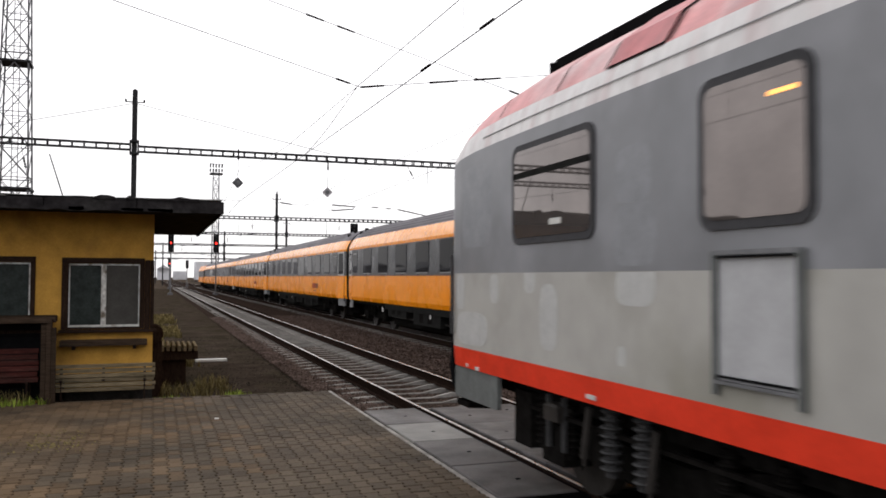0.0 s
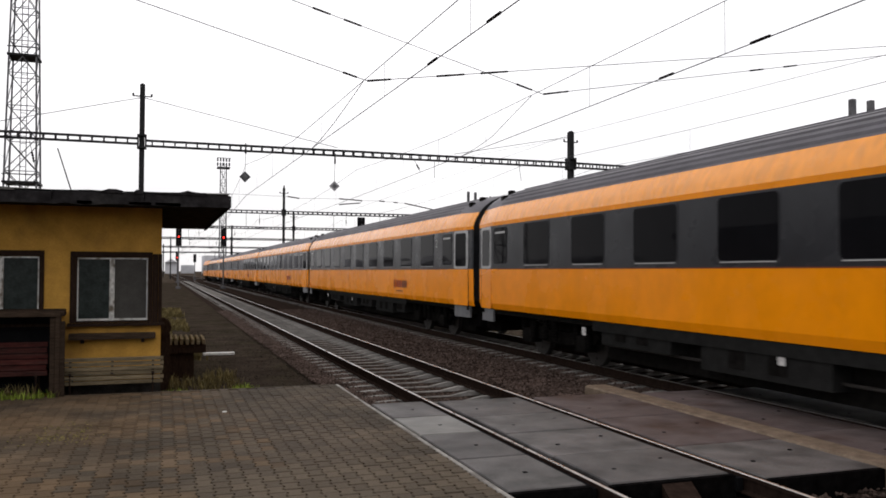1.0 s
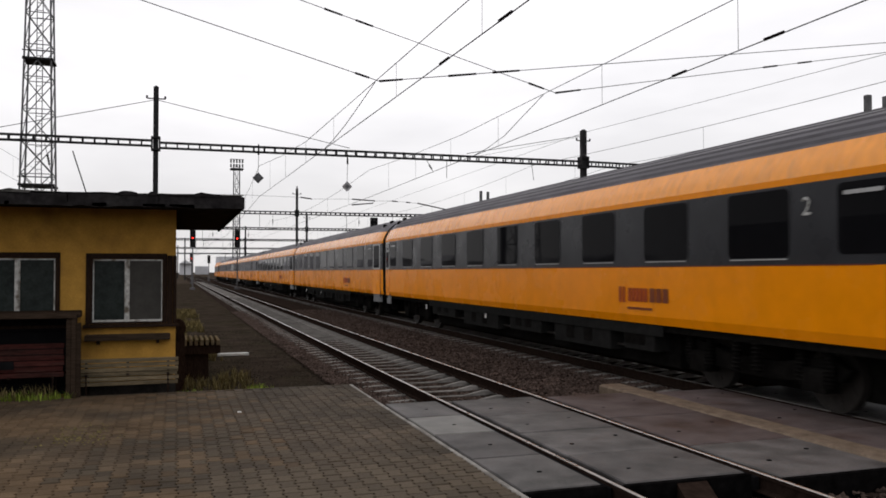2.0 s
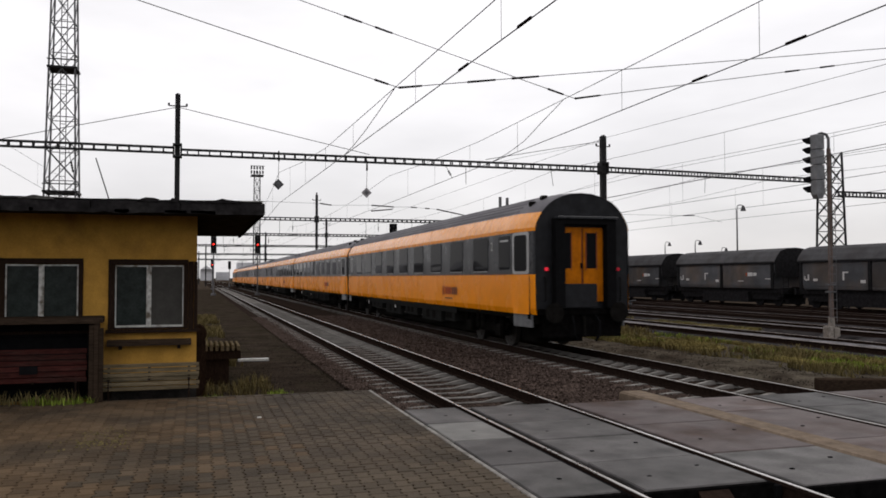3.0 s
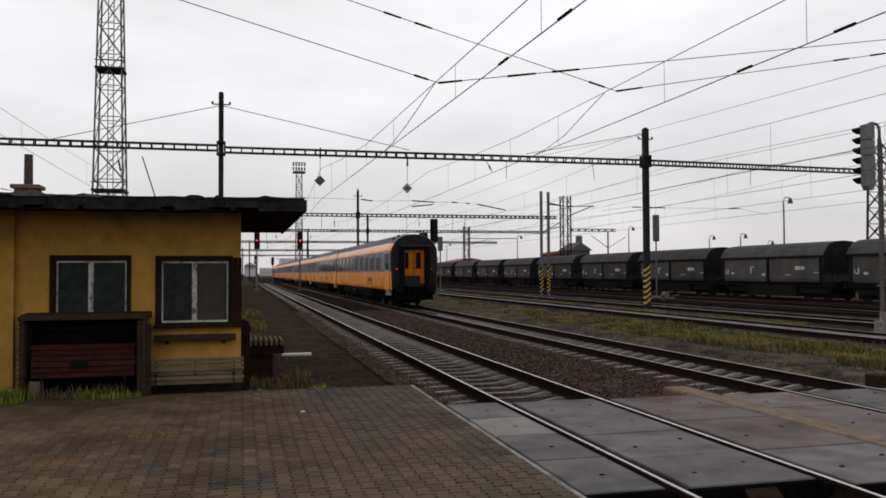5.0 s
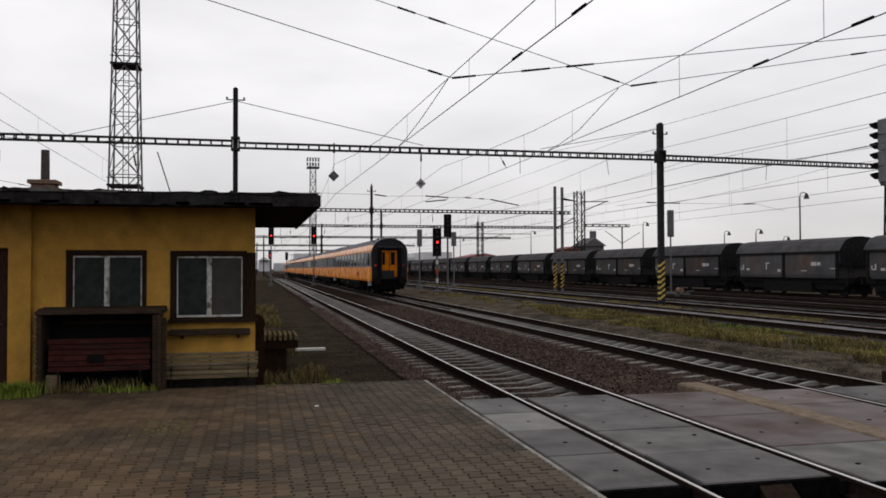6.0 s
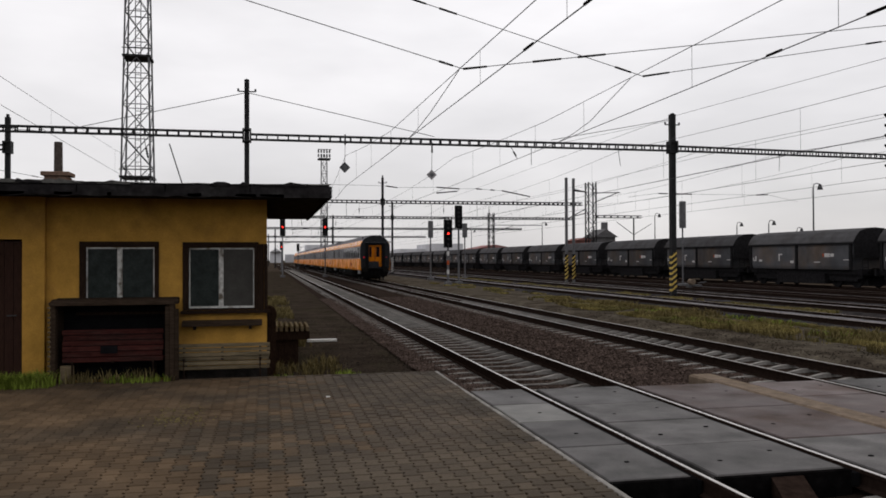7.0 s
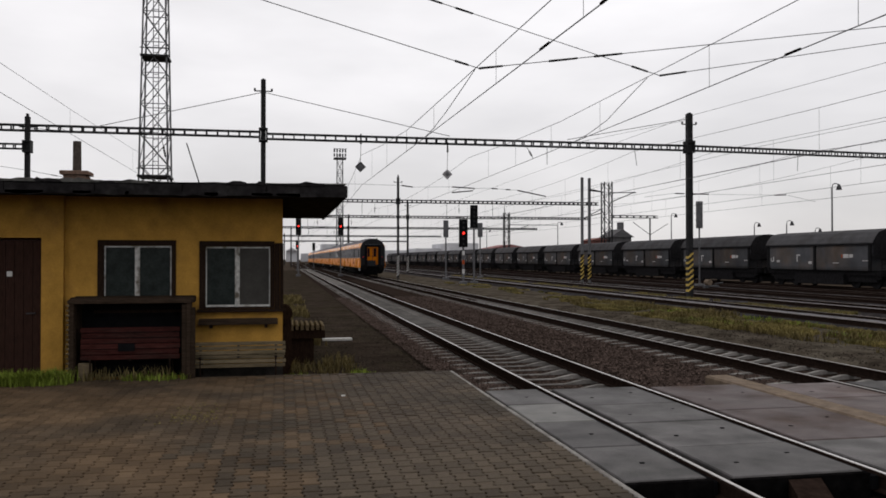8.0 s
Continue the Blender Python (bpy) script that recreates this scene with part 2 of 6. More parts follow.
    "panel_red": mat("dull_red_roof_panel", (0.33, 0.075, 0.08), 0.45, var=0.2, scale=2, bump=0.04, spec=0.3),
    "strip_lamp": mat("warm_ceiling_lamp", (0.9, 0.5, 0.2), 0.4, var=0, bump=0, glow=(1.0, 0.36, 0.07, 0.9)),
    "spring": mat("grey_coil_spring", (0.032, 0.032, 0.033), 0.6, var=0.2, bump=0.05),
    # lighter than the coach underframe, distance haze mixed into the colour
    "wagon_under": mat("haze_lightened_wagon_gear", (0.016, 0.0155, 0.0165), 0.85, var=0.35, scale=2, bump=0.2, spec=0),
    "wheel": mat("worn_wheel_steel", (0.03, 0.027, 0.025), 0.6, 0.2, var=0.2, bump=0.05, spec=0.1),
    "hopper": mat("coal_dusted_hopper", (0.06, 0.061, 0.066), 0.7, var=0.25, scale=0.4, bump=0.1, rand=0.3, dirt=(0.078, 0.062, 0.052), spec=0.06),
    "hopper_roof": mat("dusty_hopper_roof", (0.07, 0.069, 0.072), 0.75, var=0.16, scale=0.7, bump=0.1, rand=0.2, dirt=(0.056, 0.054, 0.055), spec=0),
    "mark": mat("off_white_marking", (0.46, 0.45, 0.44), 0.7, var=0.3, scale=6, bump=0),
    "mark_red": mat("dull_red_marking", (0.3, 0.05, 0.01), 0.6, var=0.2, scale=4, bump=0),
    "mark_dark": mat("dark_marking", (0.16, 0.04, 0.015), 0.6, var=0.2, scale=4, bump=0),
    "far_house": mat("grey_far_house", (0.085, 0.083, 0.085), 0.9, var=0.2, scale=0.6, bump=0.1),
    "far_brick": mat("red_far_brick", (0.16, 0.07, 0.06), 0.9, var=0.2, scale=0.6, bump=0.1),
    "far_roof": mat("dull_red_far_roof", (0.22, 0.1, 0.095), 0.8, var=0.2, scale=0.3, bump=0.1),
    # near-black that puts the shade of pit and slab ends into colour
    "shade_black": mat("black_for_shade", (0.0045, 0.0042, 0.0042), 0.8, var=0.4, scale=3, bump=0.6, bscale=20, spec=0),
    "fill": mat("grey_silted_ballast", (0.083, 0.079, 0.074), 0.95, var=0.35, scale=1.2, bump=0.9, bscale=20, dirt=(0.058, 0.055, 0.051), spec=0),
    "far_town": mat("haze_paled_far_town", (0.5, 0.5, 0.52), 1.0, var=0.15, scale=0.05, bump=0, spec=0),
    "twig": mat("bare_twigs", (0.10, 0.095, 0.10), 0.9, var=0.2, bump=0, spec=0),
}


# ---------- mesh helpers ----------
def box(bm, x0, x1, y0, y1, z0, z1, bev=0.0):
    """A box, its upper edges chamfered by bev."""
    b = bev
    rings = [(x0, x1, y0, y1, z0)]
    rings += [(x0, x1, y0, y1, z1 - b), (x0 + b, x1 - b, y0 + b, y1 - b, z1)] if b else [(x0, x1, y0, y1, z1)]
    vs = [[bm.verts.new(p) for p in ((a, c, z), (e, c, z), (e, d, z), (a, d, z))] for a, e, c, d, z in rings]
    for lo, hi in zip(vs, vs[1:]):
        for i in range(4):
            bm.faces.new((lo[i], lo[(i + 1) % 4], hi[(i + 1) % 4], hi[i]))
    bm.faces.new(vs[0][::-1])
    bm.faces.new(vs[-1])
    return bm


def rod(bm, p, q, r, r2=None, n=6):
    """A round bar from p to q."""
    p, q = Vector(p), Vector(q)
    r2 = r if r2 is None else r2
    d = (q - p).normalized()
    u = d.orthogonal().normalized()
    v = d.cross(u)
    a = [bm.verts.new(p + r * (math.cos(k) * u + math.sin(k) * v)) for k in [2 * math.pi * i / n for i in range(n)]]
    b = [bm.verts.new(q + r2 * (math.cos(k) * u + math.sin(k) * v)) for k in [2 * math.pi * i / n for i in range(n)]]
    for i in range(n):
        bm.faces.new((a[i], a[(i + 1) % n], b[(i + 1) % n], b[i]))
    bm.faces.new(a[::-1])
    bm.faces.new(b)
    return bm


def line(bm, pts, r, n=5):
    """A round bar through several points, in one skin."""
    pts = [Vector(p) for p in pts]
    dirs = [(b - a).normalized() for a, b in zip(pts, pts[1:])]
    ways = [dirs[0]] + [(a + b).normalized() for a, b in zip(dirs, dirs[1:])] + [dirs[-1]]
    u = ways[0].orthogonal().normalized()
    rings = []
    for p, d in zip(pts, ways):
        u = (u - d * u.dot(d)).normalized()
        v = d.cross(u)
        rings.append([bm.verts.new(p + r * (math.cos(2 * math.pi * i / n) * u + math.sin(2 * math.pi * i / n) * v)) for i in range(n)])
    for a, b in zip(rings, rings[1:]):
        for i in range(n):
            bm.faces.new((a[i], a[(i + 1) % n], b[(i + 1) % n], b[i]))
    bm.faces.new(rings[0][::-1])
    bm.faces.new(rings[-1])
    return bm


def prism(bm, prof, y0, y1, axis="y"):
    """A closed profile of (x, z), drawn along y (or of (y, z) along x)."""
    put = (lambda a, b, c: (a, c, b)) if axis == "y" else (lambda a, b, c: (c, a, b))
    lo, hi = [bm.verts.new(put(a, b, y0)) for a, b in prof], [bm.verts.new(put(a, b, y1)) for a, b in prof]
    n = len(prof)
    for i in range(n):
        bm.faces.new((lo[i], lo[(i + 1) % n], hi[(i + 1) % n], hi[i]))
    bm.faces.new(lo[::-1])
    bm.faces.new(hi)
    return bm


def plate(bm, y0, y1, z0, z1, x, depth, r=0.06, n=4):
    """A plate with rounded corners standing in a plane of constant x, from x to x + depth."""
    prof = []
    for cy, cz, a0 in ((y1 - r, z1 - r, 0), (y0 + r, z1 - r, 90), (y0 + r, z0 + r, 180), (y1 - r, z0 + r, 270)):
        prof += [(cy + r * math.cos(radians(a0 + 90 * i / n)), cz + r * math.sin(radians(a0 + 90 * i / n))) for i in range(n + 1)]
    return prism(bm, prof, x, x + depth, "x")


def mesh(name, bm, material):
    bmesh.ops.recalc_face_normals(bm, faces=bm.faces)
    me = bpy.data.meshes.new(name)
    bm.to_mesh(me)
    bm.free()
    me.materials.append(material)
    return me


def part(name, bm, material, parent=None, label=""):
    ob = new(name, mesh(name, bm, material))
    ob.parent = parent
    return tagged(ob, label)


def thing(name, label, category, group="", kind="", at=None):
    ob = new(name)
    ob.empty_display_size = 0.2
    if at is not None:
        ob.matrix_basis = at
    return tagged(ob, label, category, group, kind)


def B():
    return bmesh.new()


def shell(name, verts, faces, material, parent=None):
    me = bpy.data.meshes.new(name)
    me.from_pydata(verts, [], faces)
    me.materials.append(material)
    ob = new(name, me)
    ob.parent = parent
    return ob

# ---------- ground and tracks ----------
T1, T2 = 4.49, 9.18
FAR_TRACKS = [18.1, 22.9, 27.6, 32.3, 37.0]
GAUGE = 0.7525


def lumpy(name, x0, x1, y0, y1, z, step, amp, material):
    """A sheet with low bumps."""
    nx, ny = max(2, int((x1 - x0) / step)), max(2, int((y1 - y0) / step))
    vs = []
    for j in range(ny + 1):
        for i in range(nx + 1):
            x, y = x0 + (x1 - x0) * i / nx, y0 + (y1 - y0) * j / ny
            edge = 0 if i in (0, nx) or j in (0, ny) else 1
            vs.append((x, y, z - 0.11 * (1 - edge) + edge * amp * (noise.noise(Vector((x * 1.3, y * 1.3, 3.1))) + 0.5 * noise.noise(Vector((x * 4, y * 4, 1))))))
    fs = [(j * (nx + 1) + i, j * (nx + 1) + i + 1, (j + 1) * (nx + 1) + i + 1, (j + 1) * (nx + 1) + i) for j in range(ny) for i in range(nx)]
    return shell(name, vs, fs, material)


bm = B()
box(bm, -2500, 2500, -2500, 2500, -1.2, -0.29)
tagged(part("ground", bm, M["earth"]), "flat dark gravelly railway yard ground", "ground", kind="structure")
tagged(lumpy("cess_path", -0.3, 2.95, 13.64, 150, -0.20, 0.3, 0.008, M["cess"]), "damp dark cinder path beside the track", "path", kind="structure")
tagged(lumpy("verge", 11.4, 16.5, 9.5, 160, -0.20, 0.4, 0.04, M["turf"]), "mossy earth strip between two tracks", "verge", kind="structure")
tagged(lumpy("verge", -14, -0.3, 13.9, 60, -0.21, 0.6, 0.03, M["turf"]), "rough turf round the yellow hut", "verge", kind="structure")
tagged(lumpy("verge", 19.9, 21.2, 24, 160, -0.19, 0.4, 0.03, M["turf"]), "mossy earth strip between yard tracks", "verge", kind="structure")


def bed(x, y0, y1, z, half, material, label, shoulder=0.0, mid=0.03, rough=0.03):
    """Ballast shoulder under one track."""
    ny = int((y1 - y0) / 0.5)
    prof = ((-half - 0.45, -0.3), (-half + 0.02, z - shoulder), (-half * 0.3, z - mid), (half * 0.3, z - mid), (half - 0.02, z - shoulder), (half + 0.45, -0.3))
    vs = [(x + a, y0 + (y1 - y0) * j / ny, b + (rough * noise.noise(Vector((x + a * 3, j * 0.7, 0))) if 0 < k < 5 else 0)) for j in range(ny + 1) for k, (a, b) in enumerate(prof)]
    fs = [(j * 6 + k, j * 6 + k + 1, (j + 1) * 6 + k + 1, (j + 1) * 6 + k) for j in range(ny) for k in range(5)]
    tagged(shell("ballast_bed", vs, fs, material), label, "ballast", kind="structure")


RAIL = ((-0.062, -0.172), (0.062, -0.172), (0.062, -0.16), (0.012, -0.14), (0.012, -0.045), (0.033, -0.035), (0.033, -0.004), (-0.033, -0.004), (-0.033, -0.035), (-0.012, -0.045), (-0.012, -0.14), (-0.062, -0.16))


def sleeper_mesh():
    """A waisted concrete sleeper with raised, sloping rail seats."""
    bm = B()
    secs = ((-1.27, 0.066, -0.184), (-1.0, 0.074, -0.168), (-0.58, 0.074, -0.166), (-0.24, 0.062, -0.232), (0.24, 0.062, -0.232), (0.58, 0.074, -0.166), (1.0, 0.074, -0.168), (1.27, 0.066, -0.184))
    rings = [[bm.verts.new(p) for p in ((x, -w, -0.36), (x, w, -0.36), (x, w - 0.022, z), (x, -w + 0.022, z))] for x, w, z in secs]
    for a, b in zip(rings, rings[1:]):
        for i in range(4):
            bm.faces.new((a[i], a[(i + 1) % 4], b[(i + 1) % 4], b[i]))
    bm.faces.new(rings[0][::-1])
    bm.faces.new(rings[-1])
    return mesh("sleeper", bm, M["sleeper"])


SLEEPER = sleeper_mesh()


def track(x, y0, y1, head, near_end, label, first_sleeper=None, clear=()):
    """Two rails on sleepers: near sleepers one by one, the far ones joined."""
    top = thing("railway_track", label, "railway track", kind="structure", at=pose(x, 0, 0))
    for sx in (-GAUGE, GAUGE):
        bm = B()
        prism(bm, [(a + sx, b) for a, b in RAIL], y0, y1)
        rail = part("rail", bm, M["rail"], top)
        bm = B()
        prism(bm, [(sx - 0.018, -0.0035), (sx + 0.016, -0.0035), (sx + 0.012, 0.002), (sx - 0.014, 0.002)], y0, y1)
        part("rail_head", bm, head, rail, "bright worn running surface")
    y = first_sleeper if first_sleeper is not None else y0
    bm = B()
    while y < min(y1, 170):
        if not any(a < y < b for a, b in clear):
            if y < near_end:
                ob = new("sleeper", SLEEPER)
                ob.parent, ob.location = top, (0, y, 0.0)
                ob.rotation_euler.z = random.uniform(-0.012, 0.012)
            else:
                box(bm, -1.27, 1.27, y - 0.11, y + 0.11, -0.3, -0.183, 0.02)
        y += 0.6
    if len(bm.verts):
        tagged(part("sleepers_far", bm, M["sleeper"] if near_end > y0 else M["wood_sleeper"], top), kind="stuff")
    else:
        bm.free()
    return top


bed(T1, -30, 400, -0.186, 1.4, M["bed"], "brown crushed-stone ballast under the near track", 0.022, 0.062, 0.008)
bed(T2, -30, 400, -0.186, 1.4, M["bed"], "brown crushed-stone ballast under the second track", 0.022, 0.062, 0.008)
bm = B()
box(bm, T1 + 1.75, T2 - 1.75, -30, 400, -0.3, -0.22)
tagged(part("ballast_bed", bm, M["bed"]), "brown crushed stone between two tracks", "ballast", kind="structure")
for tx in FAR_TRACKS:
    bed(tx, -40, 400, -0.15, 1.4, M["old_bed"], "old oily dark ballast in the yard")
track(T1, -30, 420, M["rail_top"], 66, "near railway track with shiny rails on concrete sleepers", 0.1, [(6.3, 11.5)])
track(T2, -30, 420, M["rail_mid"], 70, "second railway track on concrete sleepers", 0.3, [(5.9, 11.3)])
for tx in FAR_TRACKS:
    track(tx, -40, 420, M["rail_dull"] if tx < 25 else M["rust_post"], -40, "rusty yard track on tarred sleepers", -30)


for tx, a, b in ((FAR_TRACKS[0], -0.62, 0.62), (FAR_TRACKS[1], -0.5, 0.5)):
    tagged(lumpy("ballast_infill", tx + a, tx + b, 8, 150, -0.035, 0.35, 0.012, M["pale_ballast"]), "pale dusty ballast between the rails of a yard track", "ballast", kind="structure")


def stones(name, areas, count, size, material, label):
    """Crushed stones lying on the bed, past counting."""
    rng = np.random.default_rng(5)
    base = np.array([(1, 0, 0), (-1, 0, 0), (0, 1, 0), (0, -1, 0), (0, 0, 1), (0, 0, -1)], float)
    tri = np.array([(0, 2, 4), (2, 1, 4), (1, 3, 4), (3, 0, 4), (2, 0, 5), (1, 2, 5), (3, 1, 5), (0, 3, 5)])
    verts, faces = [], []
    total = sum((a[1] - a[0]) * (a[3] - a[2]) * a[5] for a in areas)
    for x0, x1, y0, y1, z, dens in areas:
        for _ in range(int(count * (x1 - x0) * (y1 - y0) * dens / total)):
            y = y0 + (y1 - y0) * rng.random() ** 1.6
            x = x0 + (x1 - x0) * rng.random()
            for tx, off in ((T1, 0.1), (T2, 0.3)):
                k = (y - off) / 0.6
                if abs(x - tx) < 1.3 and abs(k - round(k)) * 0.6 < 0.12:
                    y = off + 0.6 * math.floor(k) + 0.3 + rng.uniform(-0.05, 0.05)
            c = np.array((x, y + rng.uniform(-0.12, 0.12), z))
            s = size * rng.uniform(0.6, 1.3)
            v = base * rng.uniform(0.6, 1.25, (6, 1)) * s + rng.normal(0, 0.2 * s, (6, 3))
            v[:, 2] *= 0.75
            a = rng.uniform(0, 6.28)
            v = v @ np.array(((math.cos(a), -math.sin(a), 0), (math.sin(a), math.cos(a), 0), (0, 0, 1)))
            faces.append(tri + 6 * len(verts))
            verts.append(v + c)
    tagged(shell(name, np.concatenate(verts).tolist(), np.concatenate(faces).tolist(), material), label, "ballast stones", kind="stuff")


stones("ballast_stones", [
    (T1 + 1.35, T2 - 1.35, 11.6, 45, -0.205, 1.0), (T1 + 0.85, T1 + 1.35, 11.6, 45, -0.225, 0.5), (T2 - 1.4, T2 - 0.85, 11.6, 45, -0.195, 1.8), (T1 - 0.66, T1 + 0.66, 11.7, 40, -0.258, 0.6), (T1 - 1.75, T1 - 0.85, 11.7, 44, -0.19, 2.6),
    (T2 - 0.66, T2 + 0.66, 11.4, 40, -0.258, 0.5), (T2 + 0.85, T2 + 1.8, 11.4, 40, -0.22, 0.7), (T1 + 0.85, T2 - 0.85, 4.0, 6.9, -0.2, 2.0)],
    46000, 0.032, M["stone"], "loose brown crushed stones between the rails")
stones("path_grit", [(-0.1, 2.95, 13.75, 30, -0.2, 1.0), (11.3, 13.4, 12.0, 34, -0.195, 0.5)], 9000, 0.018, M["cinder"], "dark grit and pebbles strewn on the cinder path")
tagged(lumpy("ballast_infill", T1 - 0.66, T1 + 0.66, 25.0, 160, -0.19, 0.3, 0.022, M["fill"]), "grey silted ballast filling the near track between its rails", "ballast", kind="structure")

for x0, x1, y0 in ((T1 - 1.42, T1 - 0.84, 34), (T2 - 1.42, T2 - 0.84, 36), (T2 - 0.66, T2 + 0.66, 40)):
    tagged(lumpy("ballast_shoulder", x0, x1, y0, 170, -0.172, 0.25, 0.03, M["bed"]), "dark crushed stone heaped over the sleepers", "ballast", kind="structure")

# ---------- level crossing of concrete slabs ----------
crossing = thing("level_crossing", "station level crossing of grey concrete slabs between the rails", "level crossing", kind="structure")


def slab(x0, x1, y0, y1, material, z=0.0, label=""):
    bm = B()
    g = 0.007
    box(bm, x0 + g, x1 - g, y0 + g, y1 - g, -0.16, z + random.uniform(-0.006, 0.002), 0.012)
    ob = part("slab", bm, material, crossing, label)
    for fx, fy in (((0.55, 0.45),) if x1 - x0 < 1.0 else ((0.24, 0.4), (0.78, 0.62))):
        cx, cy = x0 + (x1 - x0) * fx, y0 + (y1 - y0) * fy
        bm = B()
        box(bm, cx - 0.02, cx + 0.02, cy - 0.016, cy + 0.016, z - 0.012, z + 0.004)
        part("lifting_eye", bm, M["rubber"], ob)
    return ob


L0, L1 = T1 - GAUGE, T1 + GAUGE
for ya, yb, m in ((6.55, 7.82, "slab"), (7.82, 9.1, "slab"), (9.1, 10.25, "slab_pale"), (10.25, 11.45, "slab")):
    if m == "slab_pale":
        M[m] = mat("pale_crossing_slab", (0.125, 0.122, 0.115), 0.6, var=0.2, scale=1.3, bump=0.15, bscale=70)
    slab(2.86, L0 - 0.1, ya, yb, M[m])
for ya, yb in ((6.5, 7.66), (7.66, 8.88), (8.88, 10.04), (10.04, 11.4)):
    slab(L0 + 0.11, L1 - 0.11, ya, yb, M["slab"])
for ya, yb in ((6.25, 7.68), (7.68, 9.4), (9.4, 11.3)):
    slab(L1 + 0.1, 6.72, ya, yb, M["slab_warm"] if ya > 7 else M["slab"])
for ya, yb in ((6.1, 7.9), (7.9, 9.96), (9.96, 11.2)):
    slab(7.14, T2 - GAUGE - 0.1, ya, yb, M["slab_warm"])
    slab(T2 - GAUGE + 0.11, T2 + GAUGE - 0.11, ya, yb, M["slab"])
    slab(T2 + GAUGE + 0.1, 11.6, ya, yb, M["slab_warm"])
bm = B()
box(bm, 6.73, 7.13, 6.1, 12.2, -0.2, 0.012, 0.03)
part("joint_strip", bm, M["strip"], crossing, "tan asphalt strip between the slabs")
for rx, y0, y1 in ((L0, 6.5, 11.42), (L1, 6.4, 11.35), (T2 - GAUGE, 6.1, 11.2), (T2 + GAUGE, 6.1, 11.2)):
    bm = B()
    box(bm, rx - 0.1, rx - 0.036, y0, y1, -0.15, -0.03)
    box(bm, rx + 0.036, rx + 0.108, y0, y1, -0.15, -0.045)
    part("rail_gap_filler", bm, M["rubber"], crossing)
bm = B()
vs = [bm.verts.new(p) for p in ((4.36, 6.49, -0.02), (4.68, 6.49, -0.02), (4.40, 5.75, -0.17), (4.08, 5.75, -0.17), (4.36, 6.49, -0.2), (4.68, 6.49, -0.2), (4.40, 5.75, -0.2), (4.08, 5.75, -0.2))]
for f in ((0, 1, 2, 3), (7, 6, 5, 4), (0, 3, 7, 4), (1, 5, 6, 2), (3, 2, 6, 7), (0, 4, 5, 1)):
    bm.faces.new([vs[i] for i in f])
part("deflector_ramp", bm, M["rail"], crossing, "grey sloping metal deflector between the rails")
bm = B()
box(bm, 0, 2.2, 0, 0.26, -0.3, 0.04, 0.015)
bmesh.ops.transform(bm, matrix=pose(10.85, 12.3, 0, 0, 0, -22), verts=bm.verts)
tagged(part("timber_baulk", bm, M["dark_plank"]), "old dark timber baulk at the crossing's edge", "timber")
# black strips over the slab fronts, standing in for their shadow
for x0, x1, y in ((2.86, L0 - 0.08, 6.54), (L0 + 0.085, L1 - 0.085, 6.49), (L1 + 0.08, 6.72, 6.24), (7.14, T2 - GAUGE - 0.08, 6.09), (T2 - GAUGE + 0.085, T2 + GAUGE - 0.085, 6.09)):
    bm = B()
    box(bm, x0, x1, y - 0.05, y + 0.012, -0.25, -0.012)
    part("edge_beam", bm, M["shade_black"], crossing, "black strip for the shade on the slab ends")
# dark pit where the slabs end: its shade is the floor's black colour
bm = B()
box(bm, 2.9, 5.3, 3.2, 6.4, -0.3, -0.245)
tagged(part("oily_floor", bm, M["shade_black"]), "black floor for the shaded pit before the crossing slabs", "ballast", kind="structure")

# ---------- platform ----------
platform = thing("platform", "low platform paved with brown-grey interlocking concrete blocks", "platform", kind="structure")
PX0, PX1, PY0, PY1 = -14.0, 2.775, -8.0, 13.6
bm = B()
box(bm, PX0, PX1, PY0, PY1, -0.4, -0.03)
part("bedding", bm, M["joint"], platform)
bm = B()
for y in np.arange(PY0, 13.5, 1.0):
    box(bm, 2.78, 2.84, float(y), float(min(y + 0.992, 13.62)), -0.4, random.uniform(-0.004, 0.004), 0.01)
part("kerb", bm, M["kerb"], platform, "narrow pale concrete kerb")
bm = B()
box(bm, PX0, PX1, PY1 + 0.004, PY1 + 0.06, -0.35, -0.004, 0.008)
part("end_kerb", bm, M["paver_dark"], platform)


def paver_faces(cx, cy, z, w, d):
    """A block with bowed long sides, as used for interlocking paving."""
    a, b, k, e = w / 2 - 0.0032, d / 2 - 0.0062, 0.0145, 0.007
    side = ((a - k * 0.1, -b), (a + k, -b * 0.72), (a + k, -b * 0.5), (a - k, -b * 0.18), (a - k, b * 0.18), (a + k, b * 0.5), (a + k, b * 0.72), (a - k * 0.1, b))
    out = side + tuple((-x, y) for x, y in side[::-1])
    n = len(out)
    vs = [(cx + x, cy + y, z - 0.035) for x, y in out] + [(cx + x * 0.995, cy + y * 0.995, z - e) for x, y in out] + [(cx + x * (1 - e / a), cy + y * (1 - e / b), z) for x, y in out]
    fs = [(i, (i + 1) % n, n + (i + 1) % n, n + i) for i in range(n)] + [(n + i, n + (i + 1) % n, 2 * n + (i + 1) % n, 2 * n + i) for i in range(n)] + [tuple(range(2 * n, 3 * n))]
    return vs, fs


